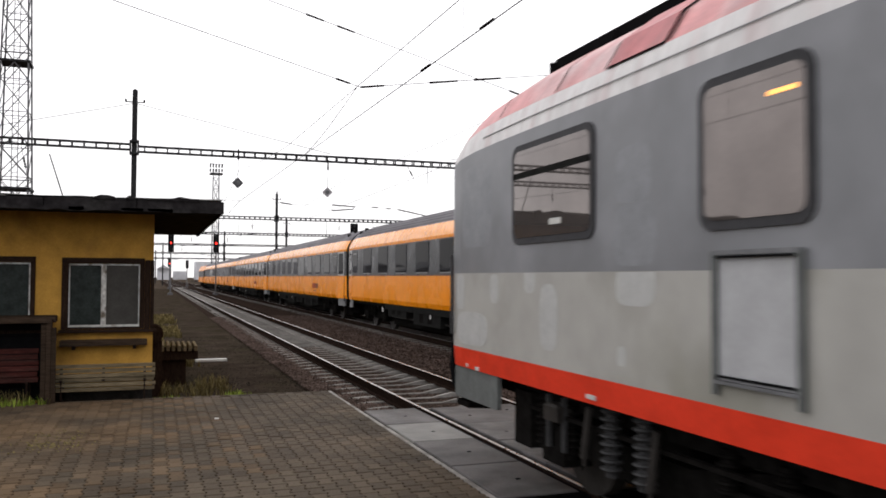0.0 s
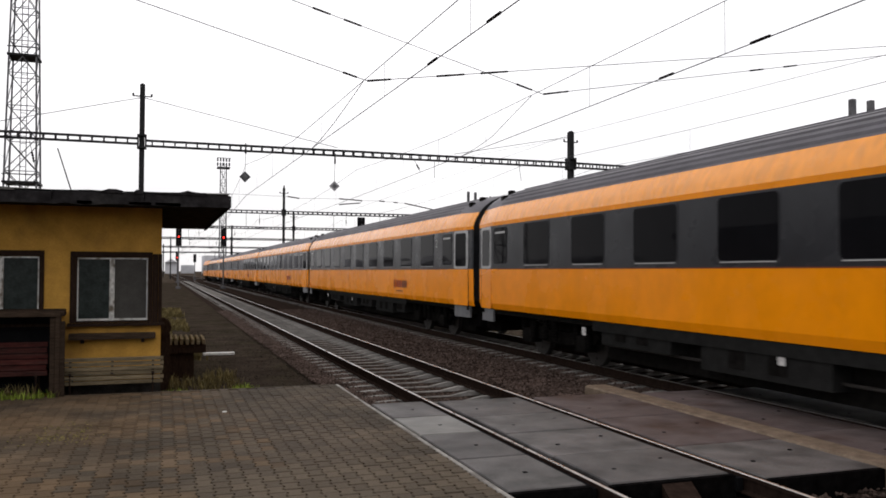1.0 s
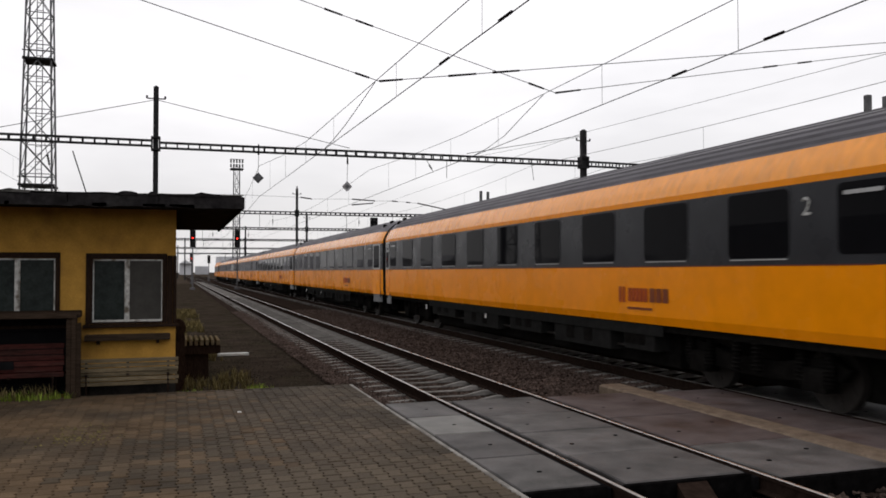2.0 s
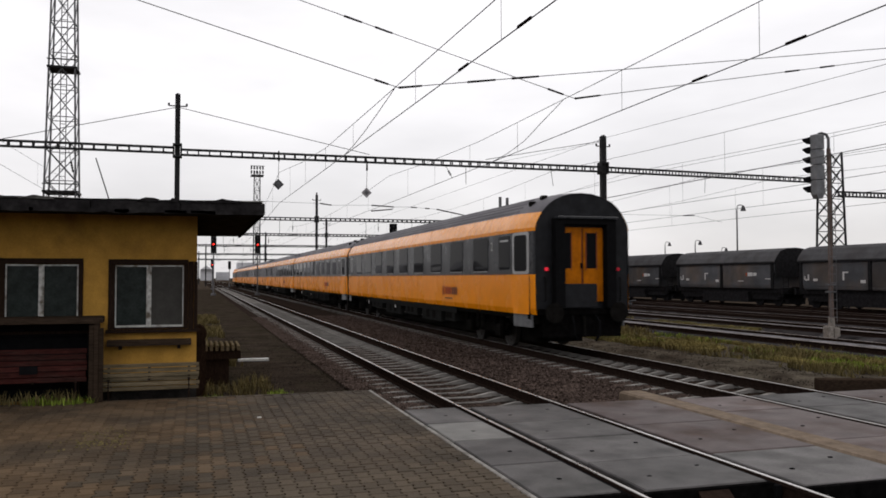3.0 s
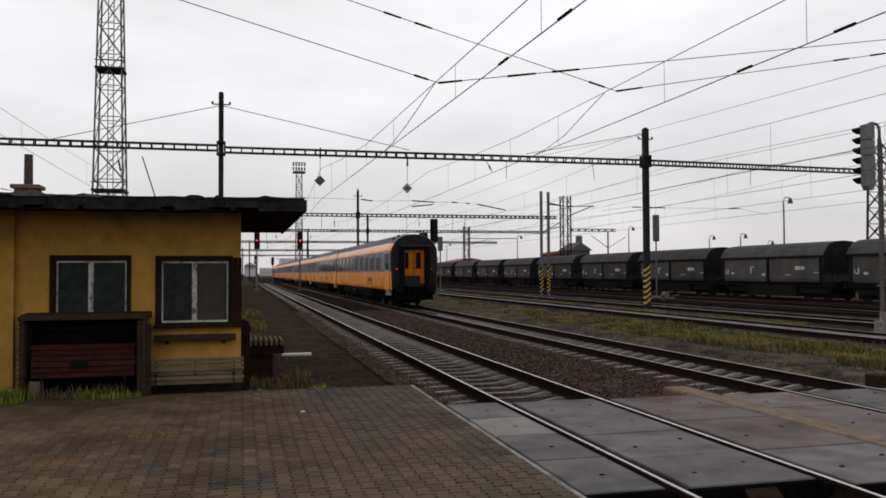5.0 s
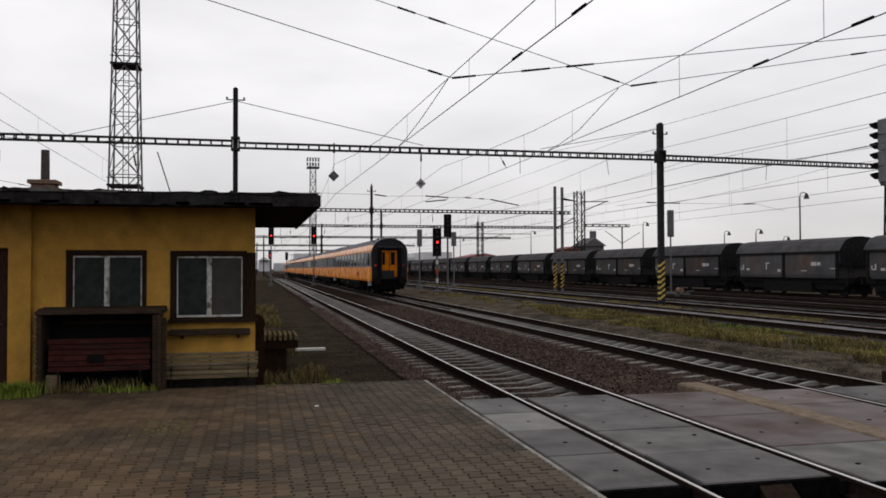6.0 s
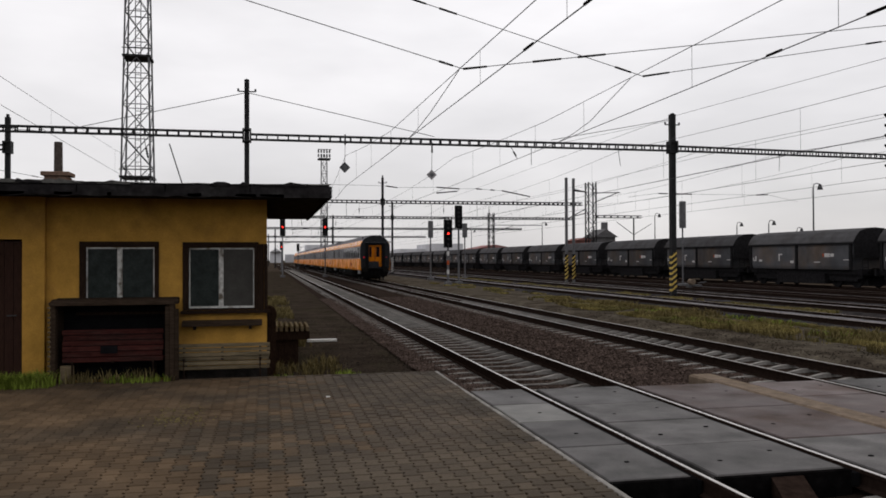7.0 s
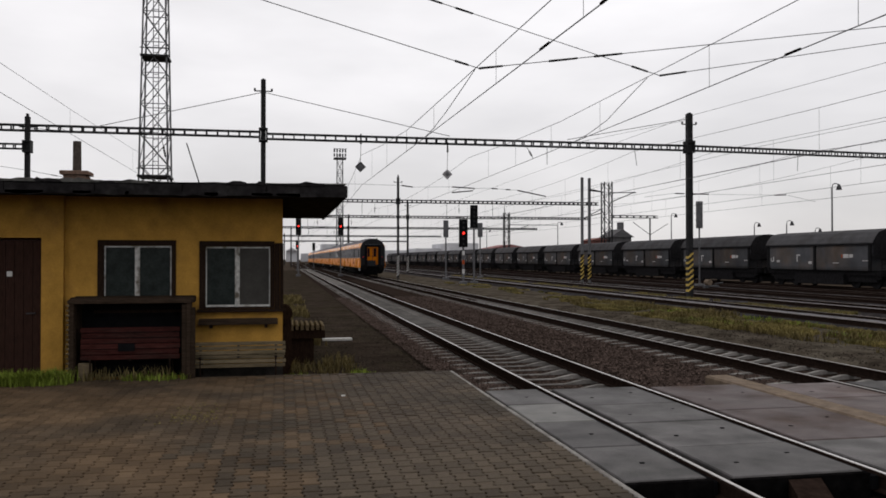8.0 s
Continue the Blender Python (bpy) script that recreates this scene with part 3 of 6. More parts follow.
PW, PD = 0.145, 0.21
one = paver_faces(0, 0, 0, PW, PD)
PAVER = bpy.data.meshes.new("paver")
PAVER.from_pydata(one[0], [], one[1])
PAVER.materials.append(M["paver_dark"])
beds, singles = {"paver": ([], []), "paver_dark": ([], [])}, 0
for j in range(int((PY1 + 5.0) / PD)):
    for i in range(int((PX1 + 10.5) / PW)):
        cx, cy = PX1 - PW * (i + 0.5), PY1 - PD * (j + (0.5 if i % 2 else 0.0)) - PD / 2
        sink = 0.012 * noise.noise(Vector((cx * 0.7, cy * 0.7, 0))) + random.uniform(-0.003, 0.003)
        if cy + PD / 2 > PY1:
            continue
        if 6.5 < cy < 8.1 and cx > 0.3 and singles < 300:
            ob = new("paver", PAVER)
            ob.parent, ob.location = platform, (cx, cy, sink)
            ob.rotation_euler = (random.uniform(-0.012, 0.012), random.uniform(-0.012, 0.012), 0)
            singles += 1
            continue
        v, f = paver_faces(cx, cy, sink, PW, PD)
        # more of the darker pavers towards the kerb, mixed at random
        darkness = 0.5 + 0.32 * (cx - 0.2) + 0.06 * (10.5 - cy) * (cx > -2) + 0.7 * noise.noise(Vector((cx * 0.35, cy * 0.25, 4.0))) + random.uniform(-0.28, 0.28)
        vs, fs = beds["paver_dark" if darkness > 0.55 else "paver"]
        o = len(vs)
        vs += v
        fs += [tuple(k + o for k in q) for q in f]
for key, (vs, fs) in beds.items():
    tagged(shell("pavers_rest", vs, fs, M[key], platform), kind="stuff")


stones("moss_crumbs", [(-1.3, -0.75, 10.1, 11.1, 0.004, 1.0), (-1.6, -0.5, 9.8, 11.4, 0.002, 0.12)], 240, 0.011, M["moss"], "yellowed moss and leaf crumbs on the paving")


# ---------- grass and weeds ----------
def blades(name, spots, material, label, height, seed):
    """Tufts of thin blades: spots are (x0, x1, y0, y1, z, tufts, patchiness)."""
    rng = np.random.default_rng(seed)
    vs, fs = [], []
    for x0, x1, y0, y1, z, count, patchy in spots:
        for _ in range(count):
            x, y = rng.uniform(x0, x1), y0 + (y1 - y0) * rng.random() ** 1.5
            if patchy and noise.noise(Vector((x * 0.9, y * 0.35, seed))) < patchy - 0.35:
                continue
            for _ in range(5):
                a, h = rng.uniform(0, 6.28), height * rng.uniform(0.45, 1.25)
                lean, w = rng.uniform(0.15, 0.9) * h, 0.004 + 0.0004 * y
                px, py = x + rng.normal(0, 0.05), y + rng.normal(0, 0.05)
                dx, dy = math.cos(a), math.sin(a)
                o = len(vs)
                vs += [(px - dy * w, py + dx * w, z), (px + dy * w, py - dx * w, z), (px + dx * lean * 0.4 + dy * w * 0.7, py + dy * lean * 0.4 - dx * w * 0.7, z + h * 0.65),
                       (px + dx * lean * 0.4 - dy * w * 0.7, py + dy * lean * 0.4 + dx * w * 0.7, z + h * 0.65), (px + dx * lean, py + dy * lean, z + h)]
                fs += [(o, o + 1, o + 2, o + 3), (o + 3, o + 2, o + 4)]
    tagged(shell(name, vs, fs, material), label, "grass", kind="stuff")


blades("grass", [(13.3, 16.3, 15.5, 38, -0.21, 10500, 0.4), (12.9, 14.6, 22, 36, -0.21, 6500, 0.25), (13.8, 16.0, 34, 70, -0.21, 6000, 0.5), (19.95, 21.15, 27, 100, -0.19, 4200, 0.3)], M["grass"], "yellowing autumn grass between the tracks", 0.11, 3)
blades("grass", [(13.2, 16.4, 14.5, 30, -0.21, 1500, 0.45)], M["green"], "green weeds among yellowing grass", 0.13, 8)
blades("grass", [(-6.5, -3.4, 13.15, 13.95, -0.02, 1300, 0.2), (-4.6, -3.2, 13.2, 13.6, -0.02, 420, 0)], M["green"], "rank green grass at the foot of the yellow hut", 0.2, 11)
blades("grass", [(-6.5, -3.3, 13.2, 13.7, -0.02, 420, 0.35)], M["grass"], "yellow-green grass tufts before the hut's door", 0.17, 14)
blades("grass", [(-3.3, -2.3, 13.35, 13.6, -0.02, 130, 0.4), (-2.4, -1.5, 13.4, 13.6, -0.02, 40, 0), (0.1, 1.5, 13.8, 16.0, -0.2, 520, 0.45)], M["green"], "low green weeds beside the benches", 0.12, 12)
blades("grass", [(-3.2, -1.5, 13.5, 13.75, -0.02, 50, 0), (0.1, 1.3, 15.0, 20, -0.2, 200, 0.3), (0.0, 0.9, 18.0, 45, -0.2, 1200, 0.15), (13.0, 16.6, 13, 40, -0.21, 4200, 0.45)], M["dry"], "withered weeds round the yellow hut", 0.2, 17)

# ---------- yellow hut ----------
HY, HX0, HX1, HTOP = 14.2, -9.5, 0.0, 2.92
hut = thing("yellow_hut", "low yellow rendered station hut with a flat dark roof", "hut", at=pose(0, 0, 0))


def wall_with(name, x0, x1, z0, z1, y0, y1, holes):
    """A wall along x, with openings (x0, x1, z0, z1) through it."""
    bm = B()
    xs = sorted({x0, x1, *[v for h in holes for v in h[:2]]})
    for a, b in zip(xs, xs[1:]):
        cut = sorted([h[2:] for h in holes if h[0] <= a and h[1] >= b])
        z = z0
        for lo, hi in cut:
            if lo > z:
                box(bm, a, b, y0, y1, z, lo)
            z = hi
        if z < z1:
            box(bm, a, b, y0, y1, z, z1)
    bmesh.ops.remove_doubles(bm, verts=bm.verts, dist=0.0005)
    return part(name, bm, M["wall"], hut)


WIN = [(-2.945, -1.775, 1.07, 2.19), (-1.34, -0.166, 1.06, 2.18)]
DOOR = (-4.75, -3.8, 0.03, 2.24)
wall_with("wall_front", -3.47, HX1, -0.25, HTOP, HY, HY + 0.3, WIN)
wall_with("wall_front", HX0, -3.47, -0.25, HTOP, HY - 0.12, HY + 0.3, [DOOR])
bm = B()
box(bm, HX1 - 0.3, HX1, HY + 0.3, 20.6, -0.25, HTOP)
part("wall_side", bm, M["wall"], hut)
bm = B()
box(bm, HX0, HX0 + 0.3, HY + 0.3, 20.6, -0.25, HTOP)
part("wall_side", bm, M["wall"], hut)
bm = B()
box(bm, HX0 + 0.3, HX1 - 0.3, 20.3, 20.6, -0.25, HTOP)
part("wall_back", bm, M["wall"], hut)
bm = B()
box(bm, HX0 + 0.3, HX1 - 0.3, HY + 0.3, 20.3, -0.2, 0.03)
part("inner_floor", bm, M["joint"], hut)
# roof: a slab with a ragged, slightly sagging edge
bm = B()
RX0, RX1, RY0, RY1 = -10.4, 1.02, 13.1, 20.9
n = 44
rows = []
for y, lift in ((RY0, 0.0), (RY0 + 0.25, 0.03), (RY1, 0.05)):
    rows.append([bm.verts.new((RX0 + (RX1 - RX0) * i / n, y, 3.075 + lift + 0.02 * noise.noise(Vector((i * 0.5, y, 0))) + 0.03 * (i / n - 0.5))) for i in range(n + 1)])
for a, b in zip(rows, rows[1:]):
    for i in range(n):
        bm.faces.new((a[i], a[i + 1], b[i + 1], b[i]))
roof = part("roof", bm, M["roof_felt"], hut, "lichened felt roof with ragged edges")
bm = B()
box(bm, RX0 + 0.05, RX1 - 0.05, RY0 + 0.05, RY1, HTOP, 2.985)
part("soffit", bm, M["soffit"], hut, "dark underside of the eaves")
for k in range(9):
    bm = B()
    x0, x1 = RX0 + (RX1 - RX0) * k / 9, RX0 + (RX1 - RX0) * (k + 1) / 9 - 0.012
    box(bm, x0, x1, RY0, RY0 + 0.045, 2.885 + random.uniform(-0.01, 0.01), 3.055 + 0.03 * (k / 9 - 0.5) + random.uniform(-0.01, 0.01), 0.012)
    part("fascia_board", bm, M["roof_dark"], hut)
bm = B()
box(bm, RX1 - 0.045, RX1, RY0 + 0.05, RY1, 2.89, 3.07, 0.012)
part("fascia_board", bm, M["roof_dark"], hut)
for k in range(34):
    bm = B()
    x = random.uniform(RX0 + 4, RX1 - 0.35)
    w = random.uniform(0.12, 0.6)
    lip = random.uniform(0.0, 0.05)
    prism(bm, [(x, 3.06), (x + w, 3.055), (x + w * 0.96, 3.075 + lip * 0.6), (x + w * 0.7, 3.09 + lip * random.random()), (x + w * 0.35, 3.085 + lip), (x + w * 0.06, 3.075 + lip * 0.3)], RY0 - 0.014 - 0.01 * random.random(), RY0 + random.uniform(0.1, 0.3))
    part("felt_flap", bm, M["roof_felt" if k % 3 else "roof_dark"], hut)
for k in range(16):
    bm = B()
    x = random.uniform(RX0 + 4, RX1 - 0.5)
    w = random.uniform(0.2, 0.7)
    prism(bm, [(x, 2.93), (x + w, 2.93), (x + w, 2.9 - 0.03 * random.random()), (x + w * 0.6, 2.9 - 0.04 * random.random()), (x, 2.895 - 0.02 * random.random())], RY0 - 0.012, RY0 - 0.003)
    part("felt_strip", bm, M["roof_dark"], hut)


def window(x0, x1, z0, z1, right_pane):
    """Two casements with a flaking middle post in a dark lining."""
    t = 0.065
    win = None
    for name, a, b, c, d in (("window", x0 - 0.03, x1 + 0.03, z1 - t, z1 + 0.02), ("jamb", x0 - 0.03, x0 + t, z0, z1 - t), ("jamb", x1 - t * 0.6, x1 + 0.03, z0, z1 - t), ("bottom_rail", x0 + t, x1 - t * 0.6, z0, z0 + 0.03)):
        bm = B()
        box(bm, a, b, HY - 0.02, HY + 0.12, c, d, 0.006)
        ob = part(name, bm, M["frame_b"], win or hut, "" if win else "wooden casement window with flaking white frames")
        win = win or ob
    xm = (x0 + x1) / 2
    bm = B()
    box(bm, xm - 0.02, xm + 0.02, HY + 0.005, HY + 0.09, z0 + 0.03, z1 - t - 0.01, 0.008)
    part("middle_post", bm, M["frame_w"], win, "flaking white middle post")
    for a, b, pm in ((x0 + t + 0.005, xm - 0.019, M["pane"]), (xm + 0.019, x1 - t * 0.6 - 0.005, right_pane)):
        bm = B()
        f = 0.02
        for p, q, r, s in ((a, b, z1 - t - 0.035, z1 - t - 0.008), (a, b, z0 + 0.032, z0 + 0.065), (a, a + f, z0 + 0.065, z1 - t - 0.035), (b - f, b, z0 + 0.065, z1 - t - 0.035)):
            box(bm, p, q, HY + 0.02, HY + 0.07, r, s, 0.004)
        fr = part("casement_frame", bm, M["frame_w"], win)
        bm = B()
        box(bm, a + f, b - f, HY + 0.04, HY + 0.05, z0 + 0.065, z1 - t - 0.035)
        part("pane", bm, pm, fr, "dull dirty pane")
    bm = B()
    box(bm, x0 - 0.06, x1 + 0.22, HY - 0.1, HY + 0.02, z0 - 0.055, z0 - 0.004, 0.01)
    part("window_sill", bm, M["frame_b"], win, "dark worn sill")


# dark strip on the wall foot, painting the shade under the bench
bm = B()
box(bm, -1.56, 0.006, HY - 0.014, HY, -0.25, 0.13, 0.004)
part("plinth", bm, M["soffit"], hut, "dark wall strip for the shade under the bench")
window(*WIN[0], M["pane"])
window(*WIN[1], M["pane_grey"])
bm = B()
for i, (a, b) in enumerate(((-0.134, -0.05), (-0.045, 0.012))):
    box(bm, a, b, HY - 0.03 - 0.006 * i, HY + 0.02, 1.03, 2.17, 0.008)
part("shutter", bm, M["frame_b"], hut, "dark timber shutter folded back at the corner")
bm = B()
box(bm, DOOR[0], DOOR[1], HY - 0.05, HY, DOOR[2], DOOR[3] - 0.03)
door = part("door", bm, M["door_w"], hut, "brown plank door, closed")
for k in range(7):
    bm = B()
    w = (DOOR[1] - DOOR[0]) / 7
    box(bm, DOOR[0] + w * k + 0.004, DOOR[0] + w * (k + 1) - 0.004, HY - 0.075, HY - 0.05, DOOR[2] + 0.02, DOOR[3] - 0.05, 0.004)
    part("door_plank", bm, M["door_w"], door)
bm = B()
rod(bm, (DOOR[1] - 0.1, HY - 0.12, 1.03), (DOOR[1] - 0.1, HY - 0.05, 1.03), 0.014)
rod(bm, (DOOR[1] - 0.1, HY - 0.12, 1.03), (DOOR[1] - 0.22, HY - 0.12, 1.03), 0.012)
part("door_handle", bm, M["steel"], door)
bm = B()
box(bm, DOOR[1] - 0.52, DOOR[1] - 0.44, HY - 0.084, HY - 0.074, 1.62, 1.70)
part("door_notice", bm, M["litter"], door, "small white notice")
bm = B()
rod(bm, (-4.52, HY - 0.12, 2.36), (-4.52, HY - 0.3, 2.38), 0.05, 0.07, 10)
rod(bm, (-4.52, HY - 0.3, 2.44), (-4.52, HY - 0.3, 2.30), 0.045, 0.075, 10)
tagged(part("wall_lamp", bm, M["black"]), "small dark lamp on the yellow wall", "wall lamp")
chimney = thing("chimney", "sooty brick chimney stack with a sooty flue pipe", "chimney")
bm = B()
box(bm, -3.87, -3.49, 15.66, 16.04, 2.99, 3.42, 0.02)
part("stack", bm, M["brick"], chimney)
bm = B()
box(bm, -3.925, -3.445, 15.62, 16.08, 3.42, 3.49, 0.012)
part("cap", bm, M["brick"], chimney)
bm = B()
rod(bm, (-3.68, 15.85, 3.49), (-3.68, 15.85, 4.04), 0.075, 0.07, 12)
part("flue_pipe", bm, M["flue"], chimney, "sooty clay flue pipe")
bm = B()
rod(bm, (-1.84, 16.5, 4.15), (-1.5, 16.5, 3.05), 0.012)
tagged(part("roof_rod", bm, M["steel"]), "thin leaning steel rod on the hut roof", "rod")


# ---------- benches, planks, crate by the hut ----------
def slat_bench(x0, x1, y, name, label, slat_mat, seat_z, back_z0, back_z1, slats):
    b = thing(name, label, "bench")
    for k in range(slats):
        h = (back_z1 - back_z0) / slats
        bm = B()
        box(bm, x0 + random.uniform(-0.015, 0.015), x1 + random.uniform(-0.02, 0.02), y + 0.28 - 0.02 * k / slats, y + 0.31, back_z0 + h * k + 0.008, back_z0 + h * (k + 1) - 0.008, 0.006)
        part("back_slat", bm, slat_mat, b)
    for k in range(4):
        bm = B()
        box(bm, x0, x1, y - 0.1 + 0.095 * k, y - 0.015 + 0.095 * k, seat_z - 0.03, seat_z, 0.006)
        part("seat_slat", bm, slat_mat, b)
    for f in (0.1, 0.5, 0.9):
        x = x0 + (x1 - x0) * f
        bm = B()
        box(bm, x - 0.02, x + 0.02, y + 0.255, y + 0.278, seat_z - 0.02, back_z1 - 0.01)
        box(bm, x - 0.02, x + 0.02, y - 0.08, y + 0.33, seat_z - 0.06, seat_z - 0.03)
        if f != 0.5:
            rod(bm, (x, y - 0.06, seat_z - 0.05), (x, y - 0.08, -0.03), 0.015)
            rod(bm, (x, y + 0.3, seat_z - 0.05), (x, y + 0.3, -0.03), 0.015)
        part("bench_frame", bm, M["rail"], b)
    return b


# grey bench turned with its back to the platform
grey = slat_bench(-1.44, 0.06, 0, "slat_bench", "weathered grey slatted bench standing by the yellow wall", M["plank"], 0.34, 0.12, 0.55, 6)
grey.matrix_basis = pose(-1.4, 14.06, 0, 0, 0, 180)
red = slat_bench(-1.56, -0.06, 0, "slat_bench", "faded red slatted bench stored inside the wooden crate", M["red_plank"], 0.35, 0.30, 0.82, 6)
red.matrix_basis = pose(-3.18, 13.98, 0, 0, 0, 180)
# small black patch set on the slats in place of a dark hole
bm = B()
box(bm, -2.55, -2.3, 13.645, 13.665, 0.44, 0.56, 0.008)
tagged(part("seat_plate", bm, M["black"]), "black patch standing for the dark hole in the red slats", "plate")
crate = thing("wooden_shelter", "open-fronted rotten wooden shelter leaning by the hut", "wooden shelter")
for x0, x1 in ((-3.25, -3.19), (-1.58, -1.50)):
    for k in range(4):
        bm = B()
        box(bm, x0, x1, 13.62 + 0.13 * k, 13.742 + 0.13 * k, -0.02, 1.2 + random.uniform(-0.02, 0.02), 0.008)
        part("side_plank", bm, M["dark_plank"], crate)
for x in (-3.27, -1.5):
    bm = B()
    box(bm, x, x + 0.075, 13.58, 13.635, -0.02, 1.22, 0.01)
    part("corner_post", bm, M["dark_plank"], crate)
for k in range(3):
    bm = B()
    box(bm, -1.575 + 0.072 * k, -1.51 + 0.072 * k, 13.56 - 0.008 * k, 13.585 - 0.008 * k, -0.02, 1.2 + random.uniform(-0.1, 0.01), 0.006)
    part("front_plank", bm, M["dark_plank"], crate)
bm = B()
box(bm, -3.15, -2.95, 13.7, 13.73, -0.02, 0.26, 0.01)
part("broken_board", bm, M["plank"], crate, "broken pale board at the foot")
for k in range(4):
    bm = B()
    box(bm, -3.3 + random.uniform(-0.03, 0.03), -1.4 + random.uniform(-0.04, 0.03), 13.55 + 0.15 * k, 13.69 + 0.15 * k, 1.20, 1.26 + 0.012 * k, 0.014)
    part("lid_plank", bm, M["dark_plank"], crate)
# back planks coloured black for the shade inside the shelter
for k in range(6):
    bm = B()
    box(bm, -3.19, -1.58, 14.12, 14.145, -0.02 + 0.2 * k, 0.17 + 0.2 * k, 0.006)
    part("back_plank", bm, M["black"], crate)
# black sheet added behind the gaps to keep the inside dark
bm = B()
box(bm, -3.22, -1.54, 14.148, 14.165, -0.02, 1.19)
part("back_lining", bm, M["black"], crate)
for i in range(15):
    bm = B()
    rod(bm, (-3.3, 13.6, 0.12 + 0.075 * i), (-3.26, 13.56, 0.12 + 0.075 * i), 0.016, n=5)
    part("edge_peg", bm, M["plank"], crate)
ledge = thing("wall_ledge", "dark rotten ledge board on brackets under the window", "ledge")
bm = B()
box(bm, -1.37, -0.08, HY - 0.16, HY - 0.015, 0.80, 0.90, 0.015)
part("board", bm, M["dark_plank"], ledge)
for x in (-1.2, -0.3):
    bm = B()
    box(bm, x, x + 0.05, HY - 0.1, HY - 0.003, 0.74, 0.80)
    part("bracket", bm, M["dark_plank"], ledge)
# stacked things at the hut's far corner
stack = thing("pallet_stack", "low stack of dark beams under weathered battens beside the hut", "pallet stack")
for k in range(3):
    bm = B()
    box(bm, 0.06, 0.62, 16.75 + 0.45 * k, 16.85 + 0.45 * k, -0.2, 0.3)
    part("bearer", bm, M["frame_b"], stack)
for k in range(2):
    bm = B()
    box(bm, 0.04, 0.84 - 0.1 * k, 16.62 + 0.6 * k, 17.1 + 0.6 * k, 0.3, 0.47, 0.02)
    part("dark_beam", bm, M["frame_b"], stack)
for k in range(8):
    bm = B()
    box(bm, 0.05 + 0.102 * k, 0.11 + 0.102 * k, 16.55 + random.uniform(-0.04, 0.04), 17.7, 0.474, 0.60 - 0.004 * k, 0.012)
    part("top_board", bm, M["plank"], stack)
bm = B()
rod(bm, (0.02, 15.1, 0.9), (0.02, 15.6, 0.9), 0.16, 0.16, 12)
box(bm, 0.0, 0.16, 15.2, 15.5, -0.2, 0.78)
tagged(part("cable_drum", bm, M["frame_b"]), "small dark wooden drum against the hut's side", "drum")
bm = B()
box(bm, 1.0, 1.75, 21.0, 21.16, -0.19, -0.13, 0.008)
tagged(part("white_board", bm, M["litter"]), "pale board lying on the cinder path", "board")
for x, y in ((0.8, 11.37),):
    bm = B()
    box(bm, x, x + 0.055, y, y + 0.04, -0.004, 0.012, 0.004)
    tagged(part("paper_scrap", bm, M["litter"]), "small pale scrap of paper on the paving", "litter", "litter on the platform")


# ---------- overhead line: portals, masts, wires ----------
def mast(parent, x, y, z0, z1, half, label=""):
    """A mast of two channels with a top bracket."""
    bm = B()
    box(bm, x - half, x - half * 0.45, y - half, y + half, z0, z1)
    box(bm, x + half * 0.45, x + half, y - half, y + half, z0, z1)
    z = z0 + 0.3
    while z < z1:
        box(bm, x - half * 0.45, x + half * 0.45, y - half * 0.9, y + half * 0.9, z, z + 0.42)
        z += 0.44
    m = part("mast", bm, M["pole"], parent, label)
    return m


def beam(parent, xa, xb, y, z, h=0.25, step=0.5, r=0.03, y2=None, z2=None):
    """A flat truss of two chords and uprights."""
    bm = B()
    for dy in (-0.16, 0.16):
        for dz in (-h / 2, h / 2):
            box(bm, xa, xb, y + dy - r, y + dy + r, z + dz - r, z + dz + r)
        x = xa + step / 2
        while x < xb:
            box(bm, x - r, x + r, y + dy - r * 0.8, y + dy + r * 0.8, z - h / 2, z + h / 2)
            x += step
    if y2 is not None:
        for v in bm.verts:
            f = (v.co.x - xa) / (xb - xa)
            v.co.y += f * (y2 - y)
            v.co.z += f * (z2 - z)
    part("truss_beam", bm, M["pole"], parent, "slender riveted truss beam")


def collar(parent, x, y, z, s=0.3):
    bm = B()
    for dz in (-0.32, 0.24):
        box(bm, x - s, x + s, y - 0.26, y + 0.26, z + dz, z + dz + 0.08)
    box(bm, x - s, x - s + 0.07, y - 0.25, y + 0.25, z - 0.24, z + 0.24)
    box(bm, x + s - 0.07, x + s, y - 0.25, y + 0.25, z - 0.24, z + 0.24)
    part("clamp", bm, M["pole"], parent)


def hanger(parent, x, y, z, drop, slant=0.0, plain=False):
    """A rod with an insulator hung under the beam."""
    bm = B()
    rod(bm, (x, y, z), (x + slant, y, z - drop), 0.015)
    h = part("hanger", bm, M["steel"], parent)
    if plain:
        return
    bm = B()
    for k in range(4):
        f = 0.42 + 0.1 * k
        rod(bm, (x + slant * f, y, z - drop * f), (x + slant * (f + 0.08), y, z - drop * (f + 0.08)), 0.06, 0.035, 8)
    part("insulator", bm, M["ceramic"], h)


